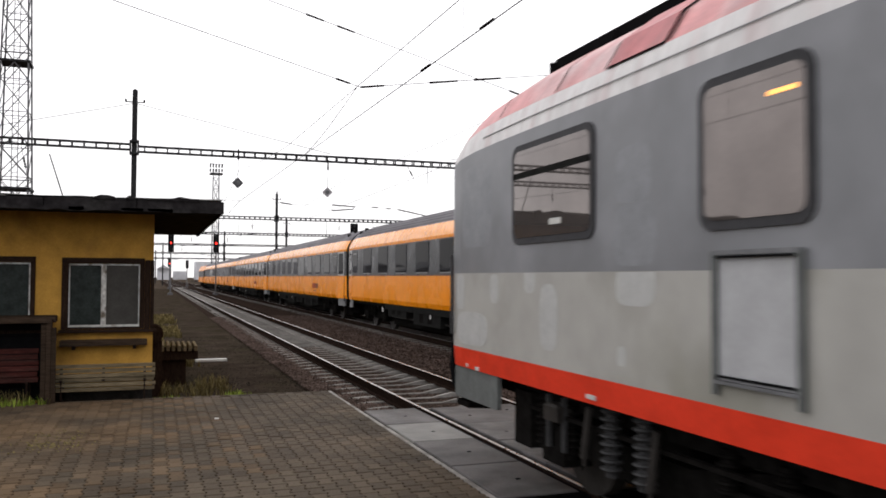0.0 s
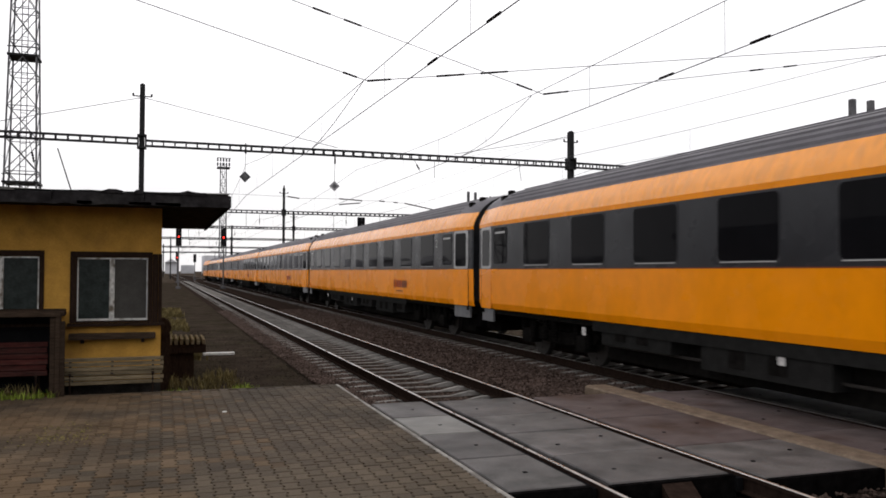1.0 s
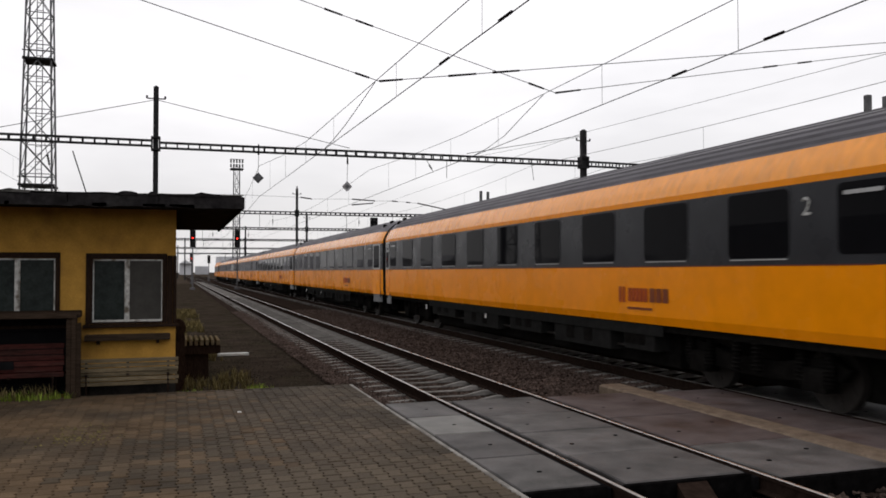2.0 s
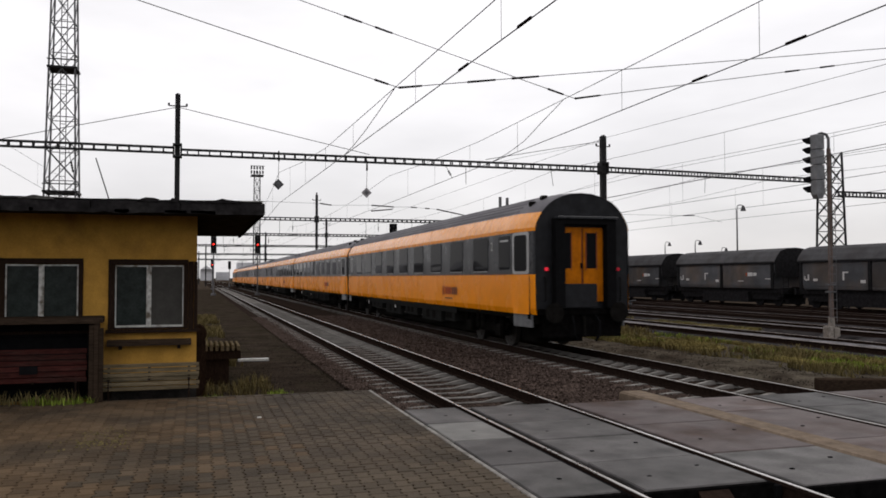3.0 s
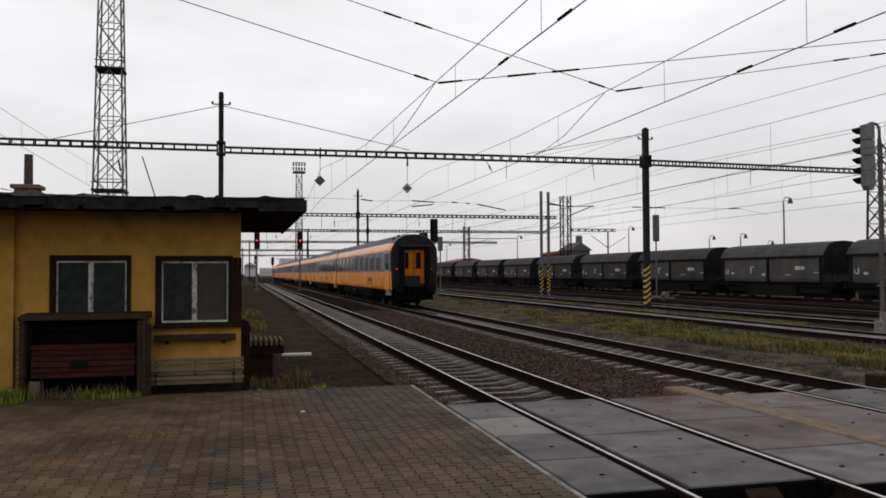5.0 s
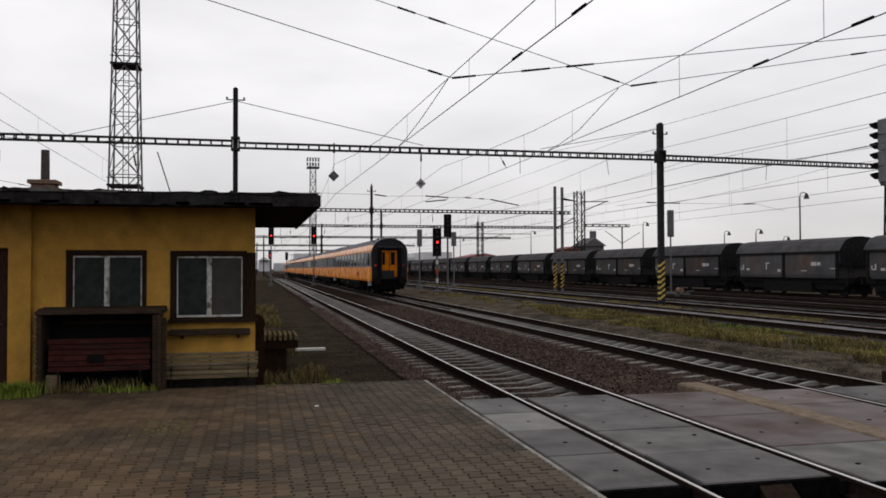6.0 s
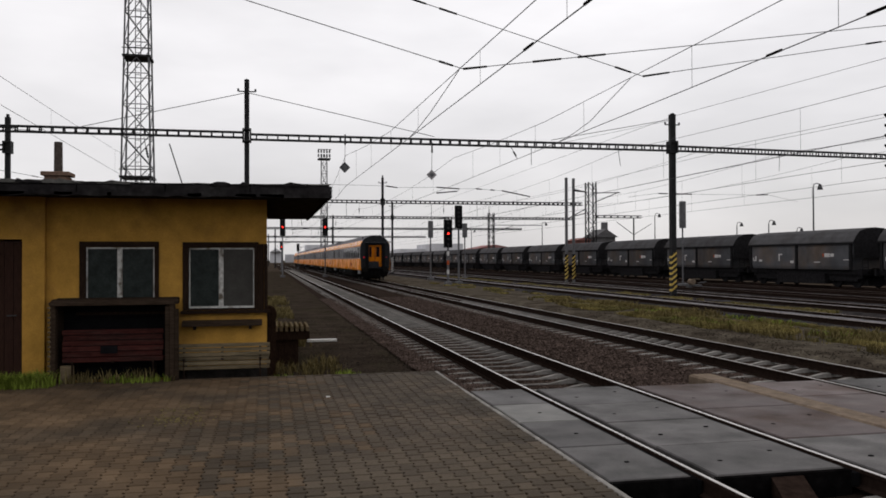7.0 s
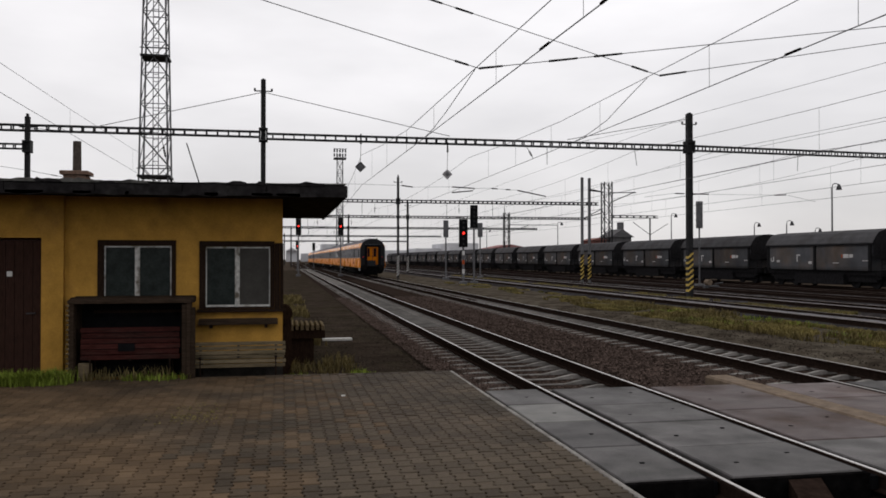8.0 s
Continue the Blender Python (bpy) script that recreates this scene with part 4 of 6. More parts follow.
def stripes(parent, x, y, half, z0, z1, n=7):
    """Slanting yellow warning bands round a post."""
    for k in range(n):
        z = z0 + (z1 - z0) * k / n
        d = (z1 - z0) / n
        h = half + 0.006
        bm = B()
        ring = [(x - h, y - h, z), (x + h, y - h, z + d * 0.8), (x + h, y + h, z + d * 0.8), (x - h, y + h, z)]
        lo = [bm.verts.new(p) for p in ring]
        hi = [bm.verts.new((p[0], p[1], p[2] + d * 0.4)) for p in ring]
        for i in range(4):
            bm.faces.new((lo[i], lo[(i + 1) % 4], hi[(i + 1) % 4], hi[i]))
        bm.faces.new(lo[::-1])
        bm.faces.new(hi)
        part("warning_band", bm, M["hazard_y" if y < 75 else "mark"], parent, ("yellow warning band" if y < 75 else "white warning band") if k == 0 else "")


def portal(y, posts, xa, xb, z, label, hangers, r=0.03, h=0.25, drops=(0, 0, 0), skew=None):
    p = thing("catenary_portal", label, "catenary portal", "overhead line portals")
    for x, top, half, banded in posts:
        mast(p, x, y, -0.3, top, half)
        collar(p, x, y, z, half + 0.09)
        bm = B()
        rod(bm, (x - 0.4, y, top - 0.55), (x + 0.4, y, top - 0.55), 0.03)
        rod(bm, (x - 0.4, y, top - 0.55), (x - 0.4, y, top - 0.42), 0.05)
        rod(bm, (x + 0.4, y, top - 0.55), (x + 0.4, y, top - 0.42), 0.05)
        part("top_bracket", bm, M["steel"], p)
        if banded:
            stripes(p, x, y, half, 0.15, 2.2)
    xs = sorted([xa, xb] + [q[0] for q in posts])
    for (a, b), dz in zip(zip(xs, xs[1:]), drops):
        if b - a > 1:
            if skew and b == xb:
                beam(p, a + 0.2, b - 0.2, y, z - 0.06, h, r=r, y2=skew[0], z2=skew[1])
            else:
                beam(p, a + 0.2, b - 0.2, y, z - dz, h, r=r)
    for x, drop, slant in hangers:
        f = max(0.0, (x - posts[-1][0]) / (xb - posts[-1][0])) if skew else 0.0
        hanger(p, x, y + f * (skew[0] - y if skew else 0), z - 0.2 + f * (skew[1] - z if skew else 0), drop, slant, y < 45 and x > 13)
        if y > 60:
            bm = B()
            rod(bm, (x - 1.3, y, z - 1.75), (x + 0.9, y, z - 1.5), 0.035)
            rod(bm, (x - 1.3, y, z - 1.75), (x - 1.3, y, z - 0.2), 0.02)
            part("registration_arm", bm, M["pole"], p)
    return p


PY = 40.0
first = portal(PY, [(-0.93, 10.5, 0.115, False), (21.2, 9.6, 0.14, True)], -19.5, 40.0, 7.84, "dark steel catenary portal over all the tracks",
               [(-5.6, 1.2, 0.25), (12.2, 0.6, 0.35), (13.3, 0.9, 0.0), (18.1, 0.85, 0.12), (28.9, 0.9, -0.05)], drops=(-0.02, 0.06, 0.2), skew=(44.4, 8.26))
portal(47.0, [(-13.4, 9.5, 0.12, False)], -30, -13.4, 7.9, "dark steel catenary portal behind the hut", [(-18, 1.0, 0.0)])
portal(83.0, [(11.6, 10.3, 0.115, True)], -6, 33.5, 7.8, "catenary portal further down the line", [(4.6, 1.1, 0), (9.2, 1.1, 0), (18, 1, 0), (22.9, 1, 0)], r=0.045)
portal(112.0, [(17.0, 9.8, 0.13, True)], -8, 44, 7.7, "far catenary portal over the yard", [(4.6, 1.1, 0), (9.2, 1.1, 0)], r=0.055)
portal(150.0, [(11.8, 10.0, 0.13, False)], -12, 48, 7.6, "far catenary portal over the yard", [(4.6, 1.1, 0), (9.2, 1.1, 0)], r=0.07)
portal(205.0, [(2.0, 10.0, 0.15, False), (16.0, 10.0, 0.15, False)], -20, 40, 7.6, "distant dark catenary portal over the tracks", [(4.6, 1.1, 0)], r=0.08)
portal(265.0, [(0.5, 10.0, 0.17, False), (21.0, 10.0, 0.17, False)], -20, 40, 7.6, "distant dark catenary portal over the tracks", [(4.6, 1.1, 0)], r=0.09)

# twin striped posts with a cantilever arm between two yard tracks
for x, y in ((25.25, 66.5), (26.1, 67.0), (24.9, 24.25), (25.75, 24.2)):
    p = thing("striped_post", "slim grey post with black and yellow warning bands", "post", "twin posts in the yard")
    bm = B()
    box(bm, x - 0.1, x + 0.1, y - 0.1, y + 0.1, -0.3, 8.9 if y > 50 else 8.55)
    part("post", bm, M["lattice"], p)
    bm = B()
    box(bm, x - 0.105, x + 0.105, y - 0.105, y + 0.105, 0.1, 2.3)
    part("black_base", bm, M["black"], p)
    stripes(p, x, y, 0.107, 0.15, 2.2, 6)


def lattice_mast(x, y, z0, z1, half, label, r=0.06, arms=(), top=None):
    p = thing("lattice_mast", label, "lattice mast")
    top = top or half
    for sx in (-1, 1):
        for sy in (-1, 1):
            bm = B()
            rod(bm, (x + sx * half, y + sy * half, z0), (x + sx * top, y + sy * top, z1), r * 1.25, n=4)
            part("leg", bm, M["pole"], p)
    bm = B()
    n = int((z1 - z0) / (half * 2.0 if top == half else 1.0))
    for k in range(n):
        za, zb = z0 + (z1 - z0) * k / n, z0 + (z1 - z0) * (k + 1) / n
        for s in (-1, 1):
            ha, hb = half + (top - half) * k / n, half + (top - half) * (k + 1) / n
            a, b = (-ha, hb) if k % 2 else (ha, -hb)
            rod(bm, (x + a, y + s * ha, za), (x + b, y + s * hb, zb), r * 0.6, n=4)
            rod(bm, (x + s * ha, y + a, za), (x + s * hb, y + b, zb), r * 0.6, n=4)
            if top != half:
                rod(bm, (x - a, y + s * ha, za), (x - b, y + s * hb, zb), r * 0.6, n=4)
                rod(bm, (x + s * ha, y - a, za), (x + s * hb, y - b, zb), r * 0.6, n=4)
                rod(bm, (x + a, y + s * ha, za), (x - a, y + s * ha, za), r * 0.6, n=4)
    tagged(part("bracing", bm, M["pole"], p), kind="stuff")
    for za, zb, xa, xb in arms:
        bm = B()
        rod(bm, (x, y, za), (x + xa, y, zb), 0.06)
        rod(bm, (x, y, za - 1.4), (x + xb, y, zb - 0.1), 0.05)
        part("arm", bm, M["pole"], p)
    return p


lattice_mast(40.5, 44.6, -0.3, 10.2, 0.7, "dark tapering lattice mast carrying the portal's end", 0.06, top=0.5)
p = thing("catenary_beam", "lower truss beam leading on from the lattice mast", "truss beam")
beam(p, 41.0, 60.0, 44.6, 7.45, 0.3, 0.6, 0.04)
mast(p, 60.0, 44.6, -0.3, 8.5, 0.15)
yard_mast = lattice_mast(39.45, 95.4, -0.3, 11.4, 0.5, "dark lattice mast behind the wagons", 0.075)
for pts in ([(39.9, 95.4, 8.9), (43.16, 95.4, 10.23)], [(39.9, 95.4, 10.1), (43.3, 95.4, 10.2)], [(38.9, 95.4, 8.15), (36.63, 95.4, 6.98)], [(38.9, 95.4, 7.6), (36.9, 95.4, 7.1)], [(37.3, 95.4, 10.5), (38.9, 95.4, 10.2)]):
    bm = B()
    line(bm, pts, 0.06, 6)
    part("arm", bm, M["pole"], yard_mast)
lattice_mast(39.0, 140, -0.3, 10.1, 0.45, "dark lattice mast further down the yard", 0.08, [(7.95, 7.95, 9.4, 4.0)])
p = thing("cantilever_arm", "far truss arm on a post with slanting struts", "cantilever")
beam(p, 39.9, 46.2, 95.4, 7.15, 0.26, 0.9, 0.045)
for pts, r in (([(45.2, 95.4, -0.3), (45.2, 95.4, 7.0)], 0.09), ([(42.9, 95.4, 6.5), (45.2, 95.4, 4.9)], 0.04), ([(47.6, 95.4, 6.3), (45.2, 95.4, 4.9)], 0.04)):
    bm = B()
    line(bm, pts, r, 6)
    part("strut", bm, M["pole"], p)


def diamond(x, y, z, s, face, label):
    d = thing("diamond_sign", label, "sign", "hanging diamond signs")
    bm = B()
    prism(bm, [(x, z - s), (x + s, z), (x, z + s), (x - s, z)], y - 0.02, y + 0.02)
    part("board", bm, face, d)
    bm = B()
    prism(bm, [(x, z - s * 0.5), (x + s * 0.5, z), (x, z + s * 0.5), (x - s * 0.5, z)], y - 0.027, y - 0.02)
    part("inner_square", bm, M["lattice"], d, "paler inner square")
    bm = B()
    rod(bm, (x, y, z + s), (x + 0.02, y, z + s + 0.85), 0.012)
    part("hanging_rod", bm, M["steel"], d)
    bm = B()
    rod(bm, (x + 0.02, y, z + s + 0.85), (x + 0.02, y, z + s + 1.35), 0.05, 0.03, 8)
    rod(bm, (x + 0.02, y, z + s + 1.35), (x + 0.02, y, 7.72), 0.012)
    part("insulator", bm, M["ceramic"], d)


diamond(3.72, PY - 0.1, 6.4, 0.27, M["sign"], "dark diamond-shaped sign hung from the wires")
diamond(8.05, PY - 0.1, 6.12, 0.26, M["sign_pale"], "pale diamond-shaped sign hung from the wires")


def catenary(x, zc, zm, spans, label, r=0.011, sag=0.7, offset=0.0):
    """Contact wire, sagging carrier wire and droppers over one track."""
    c = thing("overhead_line", label, "overhead wire", "overhead wires")
    bm = B()
    rod(bm, (x, spans[0], zc), (x, spans[-1], zc), r, n=5)
    part("contact_wire", bm, M["wire"], c)
    bm = B()
    pts = [(x + offset, spans[0], zm)]
    for a, b in zip(spans, spans[1:]):
        for i in range(1, 13):
            f = i / 12
            z = zm - sag * 4 * f * (1 - f)
            pts.append((x + offset, a + (b - a) * f, z))
            if 0 < i < 12 and i % 2:
                dm = B()
                rod(dm, (x + offset, a + (b - a) * f, z), (x, a + (b - a) * f, zc), r * 0.45, n=4)
                part("dropper", dm, M["wire"], c)
    line(bm, pts, r * 0.85)
    part("carrier_wire", bm, M["wire"], c)
    return c


SPANS = [-20, PY, 83, 112, 150, 205, 265, 330]


def main_line(zigzag, zc, carrier, label):
    """The wires over a main track: zigzag gives (y, x), carrier gives (y, z)."""
    ys, xs = zip(*zigzag)
    at = lambda y: float(np.interp(y, ys, xs))
    height = lambda y: float(np.interp(y, *zip(*carrier)))
    c = thing("overhead_line", label, "overhead wire", "overhead wires")
    bm = B()
    line(bm, [(x, y, zc) for y, x in zigzag], 0.011)
    part("contact_wire", bm, M["wire"], c)
    bm = B()
    line(bm, [(at(y), y, z) for y, z in carrier], 0.0095)
    part("carrier_wire", bm, M["wire"], c)
    for y in [6.0, 11.5, 16.2, 22.5, 27.0, 31.5, 36.0] + [45.0 + 6.5 * k for k in range(24)]:
        dm = B()
        rod(dm, (at(y), y, height(y)), (at(y), y, zc), 0.005, n=4)
        part("dropper", dm, M["wire"], c)
    for y in (10.4, 13.0):
        bm = B()
        rod(bm, (at(y), y, zc + 0.012), (at(y + 0.45), y + 0.45, zc + 0.012), 0.026, n=6)
        part("wire_clamp", bm, M["ceramic"], c, "dark splice clamp on the wire")


def hang(a, b, z, dip, n=6):
    """Points (y, z) of a wire hanging between two supports at height z."""
    return [(a + (b - a) * i / n, z - dip * 4 * (i / n) * (1 - i / n)) for i in range(n)]


FAR_SAG = [q for a, b in zip(SPANS[1:], SPANS[2:]) for q in hang(a, b, 7.0, 0.6)] + [(330, 7.0)]
main_line([(-20, 5.05), (8, 4.47), (PY, 3.78), (83, 4.75), (112, 4.2), (150, 4.75), (205, 4.2), (330, 4.5)], 5.5, [(-20, 6.9), (-4, 6.4), (6, 6.22), (12, 6.2), (27, 6.2), (33, 6.5)] + FAR_SAG, "contact and carrier wire over the near track")
main_line([(-20, 8.8), (8, 9.02), (PY, 9.2), (83, 8.95), (112, 9.4), (150, 8.95), (205, 9.4), (330, 9.2)], 5.63, [(-20, 7.1), (-4, 6.7), (8, 6.55), (26, 6.5), (33, 6.7)] + FAR_SAG, "contact and carrier wire over the second track")
for tx, zm, sag in ((18.1, 7.55, 0.6), (22.9, 7.7, 0.5), (27.6, 7.65, 0.65), (32.3, 7.65, 0.65)):
    catenary(tx, 5.55, zm, SPANS, "contact and carrier wire over a yard track", sag=sag)
catenary(-6.0, 5.5, 6.5, [-20, PY, 83], "contact and carrier wire behind the hut", r=0.007, sag=0.4)


def clamp_knots(parent, pts):
    for p, q in pts:
        bm = B()
        thick = 0.026 if p[1] < 50 else 0.05
        rod(bm, p, q, thick, thick * 0.85, 6)
        part("insulator", bm, M["ceramic"], parent)


def wire(pts, label, knots=(), r=0.010):
    w = thing("span_wire", label, "span wire", "cross-span wires")
    bm = B()
    line(bm, pts, r)
    part("strand", bm, M["wire"], w)
    for i, f, g in knots:
        a, b = Vector(pts[i]), Vector(pts[i + 1])
        clamp_knots(w, [(a.lerp(b, f), a.lerp(b, g))])


wire([(-11.35, 17.5, 10.22), (4.25, 17.5, 6.11), (31.2, 17.5, 10.04)], "thin cross-span wire pulled down over the near track", [(0, 0.965, 0.985), (1, 0.0, 0.02), (1, 0.06, 0.085), (1, 0.10, 0.125)])
wire([(-12, 18.8, 12.1), (T2, 18.8, 6.45), (33, 18.8, 10.7)], "thin cross-span wire pulled down over the second track", [(0, 0.965, 0.985), (1, 0.0, 0.03), (0, 0.72, 0.74), (0, 0.755, 0.775), (1, 0.27, 0.29), (1, 0.32, 0.34)])
wire([(4.25, 17.9, 6.18), (4.22, 19.2, 5.98), (4.19, 21.0, 5.74), (4.16, 22.6, 5.58), (4.14, 24.0, 5.51)], "drooping stitch wire over the near track")
wire([(9.08, 19.3, 6.5), (9.09, 20.6, 6.2), (9.1, 22.0, 5.86), (9.11, 23.4, 5.7), (9.12, 24.6, 5.64)], "drooping stitch wire over the second track")
wire([(-0.93, PY, 9.9), (8.2, PY, 8.05)], "stay wire from the mast top to the beam", r=0.017)
wire([(-0.93, PY, 9.9), (-8.3, PY, 8.05)], "stay wire from the mast top to the beam", r=0.017)
wire([(21.2, PY, 9.35), (14.4, PY, 8.05)], "stay wire from the mast top to the beam", r=0.017)
wire([(21.6, -15, 9.4), (21.6, 2, 8.85), (21.6, 18, 8.75), (21.4, PY, 9.55), (21.6, 112, 9.2)], "feeder wire along the mast tops")
wire([(25.2, -15, 7.8), (25.2, 28, 7.72), (25.2, PY, 7.95), (25.2, 112, 7.9)], "feeder wire along the yard")
wire([(30.0, -15, 7.0), (30.0, PY, 8.0), (30.0, 112, 7.9)], "feeder wire along the yard")

wire([(-13.4, 47, 8.9), (-9.6, 44, 8.3), (-6.0, 40.5, 7.9)], "slack feeder wire behind the hut", [(0, 0.3, 0.36), (1, 0.5, 0.56)], 0.014)
wire([(-20, 47, 7.6), (-13.2, 47, 6.6), (-7.5, 44, 5.4)], "slack feeder wire behind the hut", [(1, 0.2, 0.26)], 0.012)
wire([(21.2, PY, 9.3), (14.3, PY - 0.3, 7.75)], "stay wire from the mast to the beam", r=0.008)
# thin cross wires with long insulators further down the yard
wire([(4.0, 62, 7.6), (8.94, 62, 7.53), (9.81, 62, 7.42), (12.9, 62, 7.49), (14.7, 62, 7.4), (15.84, 62, 7.43), (18.16, 62, 7.3), (20.51, 62, 6.86)], "thin cross wire with dark insulators in the yard", [(1, 0.0, 1.0), (3, 0.0, 1.0), (5, 0.1, 0.3), (5, 0.6, 0.75), (6, 0.0, 1.0)], 0.012)
wire([(12.9, 62.1, 7.05), (14.57, 62.1, 7.22), (14.7, 62.1, 7.4)], "bent steel registration bar in the yard", [(0, 0.0, 1.0)], 0.02)
wire([(24.14, 62, 7.39), (25.37, 62, 7.28), (28.3, 62, 7.25)], "thin cross wire with dark insulators in the yard", [(0, 0.0, 1.0)], 0.012)
wire([(28.88, 62, 6.93), (31.45, 62, 7.27), (34.6, 62, 7.24), (40.58, 62, 7.26), (41.7, 62, 7.29), (44.52, 62, 6.75)], "thin cross wire with dark insulators in the yard", [(1, 0.05, 0.3), (1, 0.55, 1.0), (3, 0.0, 1.0)], 0.012)


# ---------- light towers ----------
def tower(x, y, top, half0, half1, label, r, cross, head=False):
    t = thing("light_tower", label, "light tower", "floodlight towers")
    half = lambda z: half0 + (half1 - half0) * (z / top)
    for sx in (-1, 1):
        for sy in (-1, 1):
            bm = B()
            rod(bm, (x + sx * half0, y + sy * half0, -0.3), (x + sx * half1, y + sy * half1, top), r, r * 0.8, 5)
            part("leg", bm, M["lattice"], t)
    bm = B()
    z = 0.0
    while z < top - cross:
        a, b = half(z), half(z + cross)
        for s in (-1, 1):
            rod(bm, (x - a, y + s * a, z), (x + b, y + s * b, z + cross), r * 0.5, n=4)
            rod(bm, (x + a, y + s * a, z), (x - b, y + s * b, z + cross), r * 0.5, n=4)
            rod(bm, (x + s * a, y - a, z), (x + s * b, y + b, z + cross), r * 0.5, n=4)
            rod(bm, (x - a, y + s * a, z), (x + a, y + s * a, z), r * 0.5, n=4)
            rod(bm, (x + s * a, y - a, z), (x + s * a, y + a, z), r * 0.5, n=4)
        z += cross
    tagged(part("bracing", bm, M["lattice"], t), kind="stuff")
    bm = B()
    for dx in (-0.16, 0.16):
        rod(bm, (x + dx, y, 0), (x + dx, y, top), r * 0.5, n=4)
    z = 0.3
    while z < top:
        rod(bm, (x - 0.16, y, z), (x + 0.16, y, z), r * 0.35, n=4)
        z += 0.45
    part("ladder", bm, M["lattice"], t)
    return t


tw = tower(-7.75, 53.0, 26.0, 0.98, 0.5, "tall grey lattice floodlight tower behind the hut", 0.065, 1.9)
for z in (6.9, 14.3, 20.5):
    h = 0.98 - 0.48 * z / 26 + 0.1
    bm = B()
    box(bm, -7.75 - h, -7.75 + h, 53 - h, 53 + h, z, z + 0.12)
    rod(bm, (-7.75 - h, 53 - h, z + 0.5), (-7.75 + h, 53 - h, z + 0.5), 0.03)
    part("landing", bm, M["pole"], tw, "dark steel landing")
ft = tower(9.2, 135.0, 19.2, 0.55, 0.45, "distant floodlight tower with a lamp head", 0.07, 2.0)
bm = B()
box(bm, 8.2, 10.2, 134, 136, 18.3, 18.5)
for k in range(5):
    box(bm, 8.1 + 0.45 * k, 8.35 + 0.45 * k, 133.7, 134.0, 18.6, 19.1)
    box(bm, 8.1 + 0.45 * k, 8.35 + 0.45 * k, 133.7, 134.0, 19.3, 19.8)
rod(bm, (8.1, 134, 19.9), (10.3, 134, 19.9), 0.05)
part("lamp_head", bm, M["lattice"], ft, "ring of floodlights")


# ---------- signals ----------
def signal(x, y, top, label, lamps=5, lit=None, head_w=0.26, head_h=1.5, post_r=0.06, post="lattice", banded=False, turn=0, head="black"):
    """A light signal: post, head with hoods; turn 180 shows its back."""
    s = thing("light_signal", label, "railway signal", "light signals", at=pose(x, y, 0, 0, 0, turn))
    x = y = 0.0
    bm = B()
    rod(bm, (x, y, -0.3), (x, y, top - head_h), post_r, n=8)
    part("post", bm, M[post], s)
    if banded:
        for k in range(3):
            bm = B()
            rod(bm, (x, y, 0.7 + 0.75 * k), (x, y, 1.05 + 0.75 * k), post_r + 0.012, n=8)
            part("post_band", bm, M["mark" if k % 2 == 0 else "mark_red"], s)
    bm = B()
    box(bm, x - head_w, x + head_w, y - 0.1, y + 0.14, top - head_h, top, 0.03)
    hd = part("signal_head", bm, M[head], s)
    for k in range(lamps):
        z = top - head_h * (k + 0.6) / (lamps + 0.2)
        bm = B()
        rod(bm, (x, y - 0.1, z), (x, y - 0.13, z), 0.095, n=12)
        part("lamp", bm, M["red_lamp"] if k == lit else M["lens_off"], hd, "glowing red lamp" if k == lit else "")
        bm = B()
        arc = [radians(-20 + 22 * i) for i in range(11)]
        prism(bm, [(x + 0.125 * math.cos(a), z + 0.125 * math.sin(a)) for a in arc] + [(x + 0.108 * math.cos(a), z + 0.108 * math.sin(a)) for a in arc[::-1]], y - 0.3, y - 0.1)
        part("hood", bm, M["black"], hd)
    bm = B()
    box(bm, x - 0.28, x + 0.28, y - 0.28, y + 0.28, -0.3, 0.05, 0.03)
    part("foundation", bm, M["lattice"], s)
    return s


signal(1.85, 100, 6.9, "red light signal beside the near track", 5, 2, 0.32, 2.1, 0.08, "lattice")
signal(6.93, 100, 6.9, "red light signal between the two main tracks", 5, 2, 0.32, 2.1, 0.08, "lattice")
signal(14.5, 65.2, 5.15, "red light signal with a banded post", 5, 2, 0.34, 2.3, 0.09, "lattice", banded=True)
signal(15.7, 66.5, 6.4, "dark light signal on a tall slim post", 5, None, 0.30, 1.9, 0.08, "lattice")
signal(16.0, 80, 5.75, "grey back of a light signal", 4, None, 0.24, 1.7, 0.07, "lattice", turn=180, head="lattice")
signal(20.5, 84, 5.7, "grey back of a light signal", 4, None, 0.24, 1.5, 0.07, "lattice", turn=180, head="lattice")
signal(30.2, 55.5, 6.15, "dark grey light signal beside the portal mast", 5, None, 0.21, 2.0, 0.06, "lattice", turn=180, head="lattice")
signal(2.6, 150, 5.2, "distant dark light signal beside the track", 4, 2, 0.3, 1.6, 0.08, "lattice")
signal(7.0, 190, 5.6, "distant dark light signal beside the track", 4, None, 0.32, 1.8, 0.08, "lattice")
# tall signal seen from behind, its head hung from a bent pipe
big = thing("light_signal", "tall rusty signal post with a grey six-lamp head facing away", "railway signal", "light signals", at=pose(21.2, 23.4, 0))
bm = B()
rod(bm, (0, 0, 0.0), (0, 0, 6.4), 0.085, 0.07, 10)
part("post", bm, M["rust_post"], big, "rusty tubular post")
bm = B()
line(bm, [(0, 0, 6.4), (0, 0, 6.75), (-0.06, 0.03, 6.9), (-0.2, 0.1, 6.95), (-0.3, 0.16, 6.92)], 0.05, 8)
part("bent_pipe", bm, M["lattice"], big)
bm = B()
for k in range(4):
    box(bm, -0.52, -0.18, 0.0, 0.3, 4.78 + 0.535 * k, 5.295 + 0.535 * k, 0.02)
